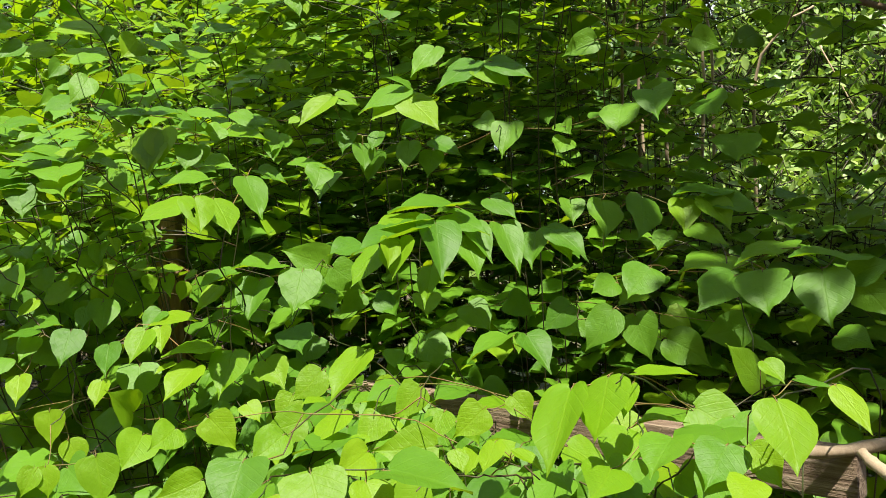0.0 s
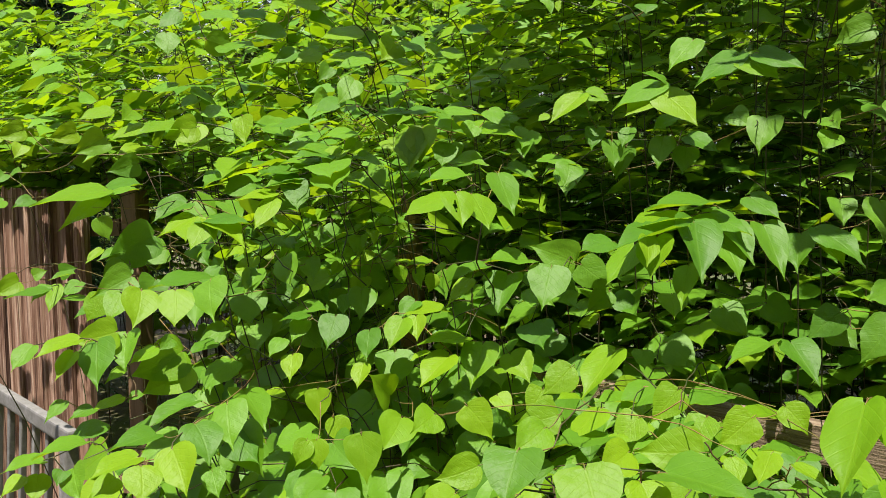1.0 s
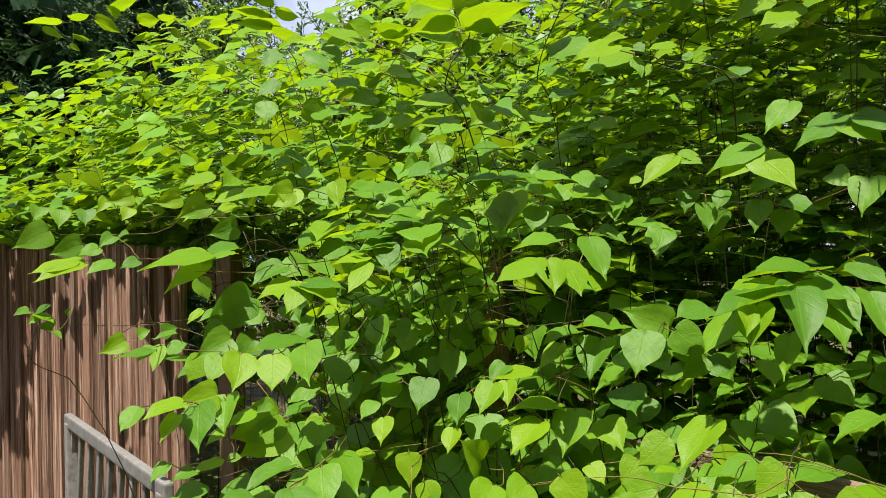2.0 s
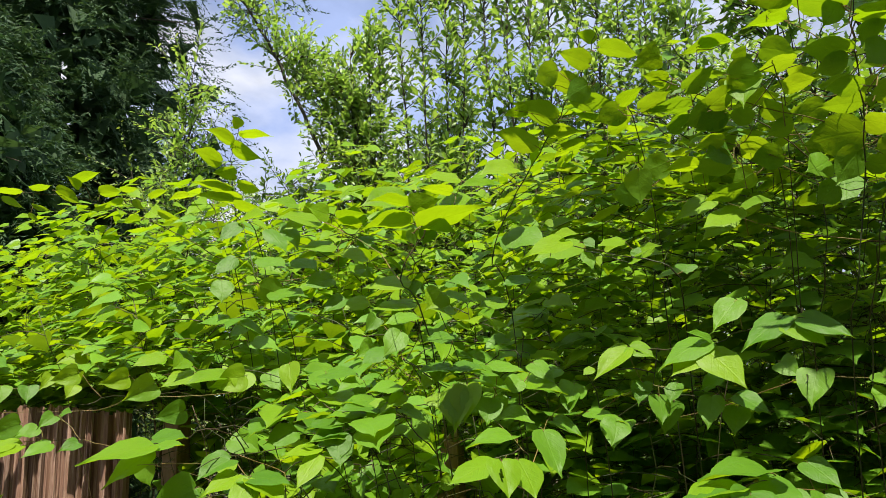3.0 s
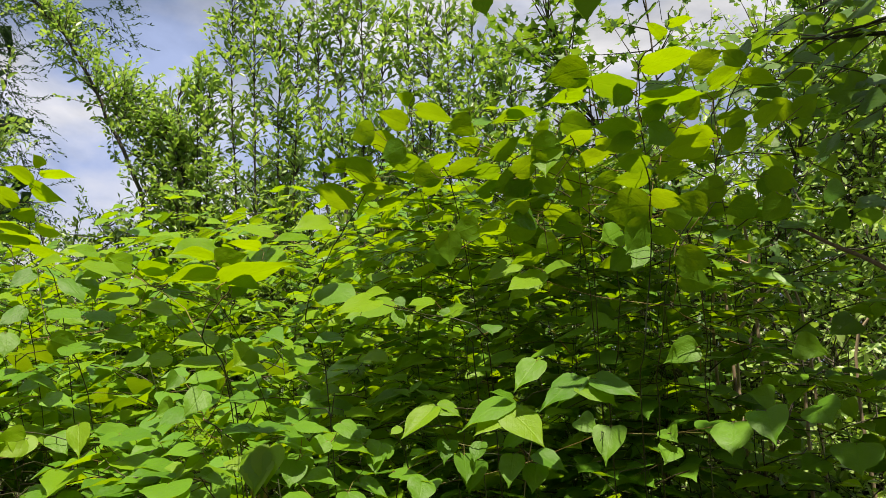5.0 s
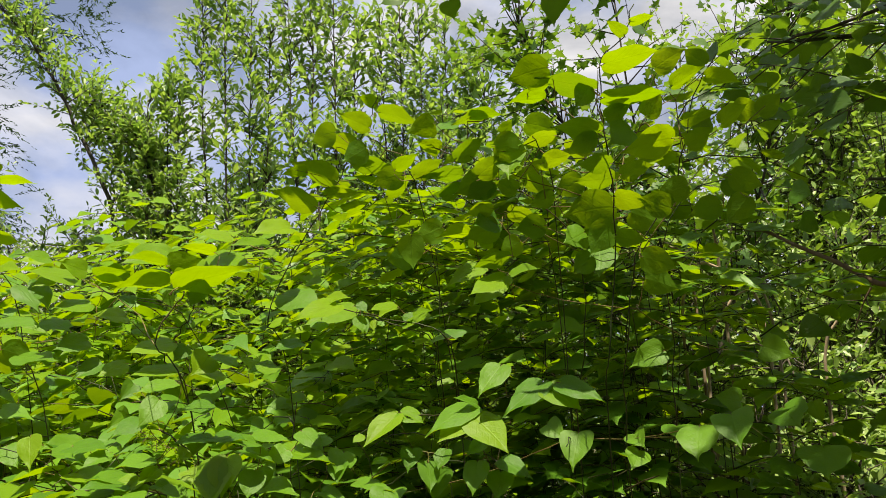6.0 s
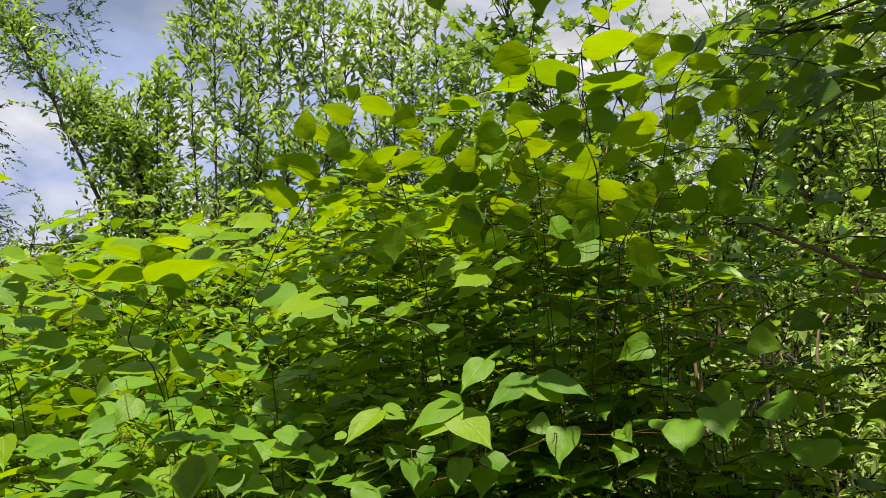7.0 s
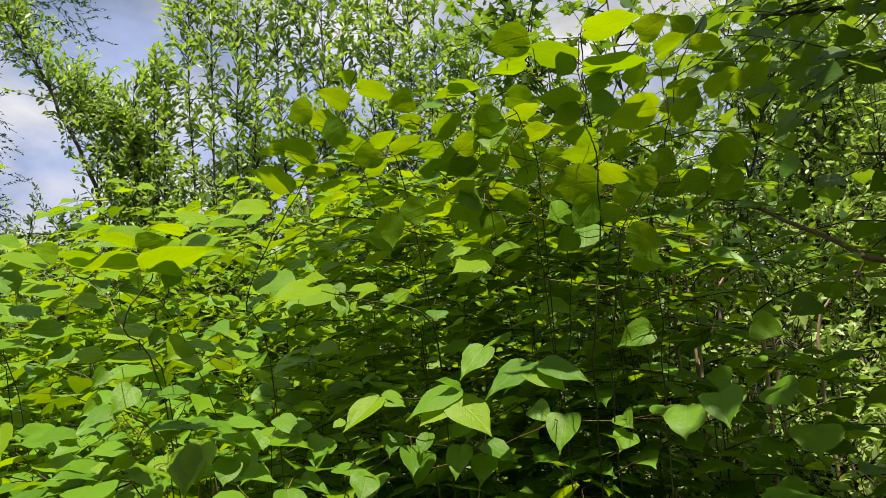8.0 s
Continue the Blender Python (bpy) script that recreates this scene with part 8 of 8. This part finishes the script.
def build_shade_canopy():
    """Unseen upper crown added to the overhanging tree: dappled shade for boughs and thicket below."""
    rng = random.Random(57)
    tree = bpy.data.objects["hazel_tree"]
    poses = []
    for _ in range(5200):
        at = Vector((rng.uniform(-0.8, 2.9), rng.uniform(0.0, 2.15), 0))
        # left open here, so that the front shoots stay in the sun
        if (at.x < 0.72 and at.y < 1.18) or at.x < -0.78 + 0.16 * (2.2 - at.y):
            continue
        at.z = 3.75 + rng.random() * 1.1 + 0.12 * (at.y - 0.75)
        # leaf density set by the depth of shade wanted below
        if noise.noise(at * 1.9) < (0.24 if at.y < 1.0 and at.x > 0.5 else 0.18 if at.x > 0.55 and at.y < 1.6 else -0.50 if at.x < 0.35 and at.y < 1.7 else -0.08):
            continue
        ax = Vector((rng.uniform(-1, 1), rng.uniform(-1, 1), -rng.uniform(0.0, 0.5))).normalized()
        sz = rng.uniform(0.08, 0.12)
        poses.append((rng.choice(HAZEL_LIGHT), leaf_pose(at, at + ax * sz, sz * 0.88, rng.gauss(0, 20), SKYWARD)))
    ob = join_leaves("crown", poses, tree)
    for k in (0, 2):
        ob.data.materials[k] = HAZEL_MASS


def build_dead_branch():
    br = tagged(new("dead_branch"), "bare brown broken branch lodged in the leaves", "branch")
    verts, faces = [], []
    tube(verts, faces, smooth_line([(0.597, 2.726, 2.352), (0.638, 2.638, 2.319), (0.693, 2.512, 2.238), (0.76, 2.389, 2.156), (0.821, 2.315, 2.083), (0.857, 2.276, 2.060), (0.992, 2.218, 1.981), (1.6, 1.9, 1.75), (2.1, 1.7, 1.3), (2.35, 1.6, 0.0)], 4), 0.0045, 0.010, 7)
    tube(verts, faces, smooth_line([(0.821, 2.315, 2.083), (0.79, 2.33, 2.03), (0.765, 2.36, 1.96)], 3), 0.003, 0.0015, 5)
    under(link_mesh("limb", [tuple(v) for v in verts], faces, POST_WOOD), br)


def build_flower(at, seed):
    """A loose yellowish flower tassel on thin stalks."""
    rng = random.Random(seed)
    at = Vector(at)
    fl = anchor("flower_spray", at, "loose yellow-green knotweed flower tassel among the leaves", "flower")
    lines, buds = [], []
    for k in range(5):
        d = Vector((rng.uniform(-1, 1), -rng.uniform(0.2, 0.9), rng.uniform(-0.5, 0.7))).normalized()
        ln = rng.uniform(0.04, 0.08)
        line = [at + d * ln * s / 6 + Vector((0, 0, -0.03 * (s / 6) ** 2)) for s in range(7)]
        lines.append((line, 0.0008, 0.0005))
        for p in line[2:]:
            for _ in range(2):
                buds.append(p + rnd_dir(rng) * 0.005)
    stem_part("stalk", lines, STALK, fl, 3)
    verts, faces = [], []
    for p in buds:
        d = rnd_dir(rng)
        leaf_quad(verts, faces, p, d, (Vector((0, 0, 1)) + rnd_dir(rng) * 0.6).normalized(), 0.008, 0.006)
    under(tagged(link_mesh("blossom", [tuple(v) for v in verts], faces, YOUNG_MASS), kind="stuff"), fl)


def build_stick(points, r0, r1, label):
    st = tagged(new("dead_stick"), label, "stick")
    verts, faces = [], []
    tube(verts, faces, smooth_line(points, 4), r0, r1, 7, 0.2)
    under(link_mesh("stem", [tuple(v) for v in verts], faces, DRY), st)


build_willow()
build_undergrowth()
build_maple()
build_bushes()
build_brush()
build_hedgerow()
build_conifer("conifer", (-9.5, 7.3, 0), 15.0, 2.75, 3, 4600)
build_conifer("conifer", (-7.6, 4.6, 0), 6.0, 2.2, 4, 1700)
build_overhang()
build_shade_canopy()
build_dead_branch()
build_stick([(0.441, 1.356, 1.125), (0.514, 1.346, 1.146), (0.596, 1.346, 1.151), (0.726, 1.391, 1.163)], 0.008, 0.010, "pale dry cane lying along the timber rail")
build_stick([(0.608, 1.322, 1.156), (0.618, 1.293, 1.145), (0.643, 1.258, 1.132)], 0.007, 0.011, "short broken grey stick resting on the rail")
# dry stalks of last year among the brush
for a, b in (((0.532, 3.140, 2.534), (0.549, 3.160, 2.470)), ((0.379, 3.138, 2.419), (0.430, 3.162, 2.367)), ((0.332, 3.153, 2.327), (0.564, 3.200, 2.327)), ((0.700, 3.245, 2.262), (0.730, 3.280, 2.145)), ((1.118, 3.335, 2.238), (0.985, 3.333, 2.141)), ((0.530, 3.174, 2.399), (0.449, 3.185, 2.292)), ((0.699, 3.242, 2.271), (0.560, 3.239, 2.171))):
    build_stick([a, b, (b[0] + (b[0] - a[0]) * 0.6, b[1] + 0.05, b[2] - 0.35), (b[0], b[1] + 0.08, 0.0)], 0.004, 0.007, "pale dry stalk standing among the green brush")
build_flower((-0.803, 1.713, 1.741), 1)
build_flower((-0.745, 1.691, 1.721), 2)
build_flower((-0.857, 1.737, 1.762), 3)
rng_sticks = random.Random(31)
for q in range(30):
    sx, sy = rng_sticks.uniform(0.9, 2.6), rng_sticks.uniform(2.9, 4.4)
    wide = 0.9 if q % 2 else 1.6
    lean_x, lean_y, top = rng_sticks.uniform(-wide, wide), rng_sticks.uniform(-0.4, 0.3), rng_sticks.uniform(1.3, 2.5)
    if abs(lean_x) < 0.45:
        continue
    build_stick([(sx, sy, 0), (sx + lean_x * 0.4, sy + lean_y * 0.4, top * 0.5), (sx + lean_x, sy + lean_y, top)], 0.006, 0.003, "bare pale dry cane standing in the brush")
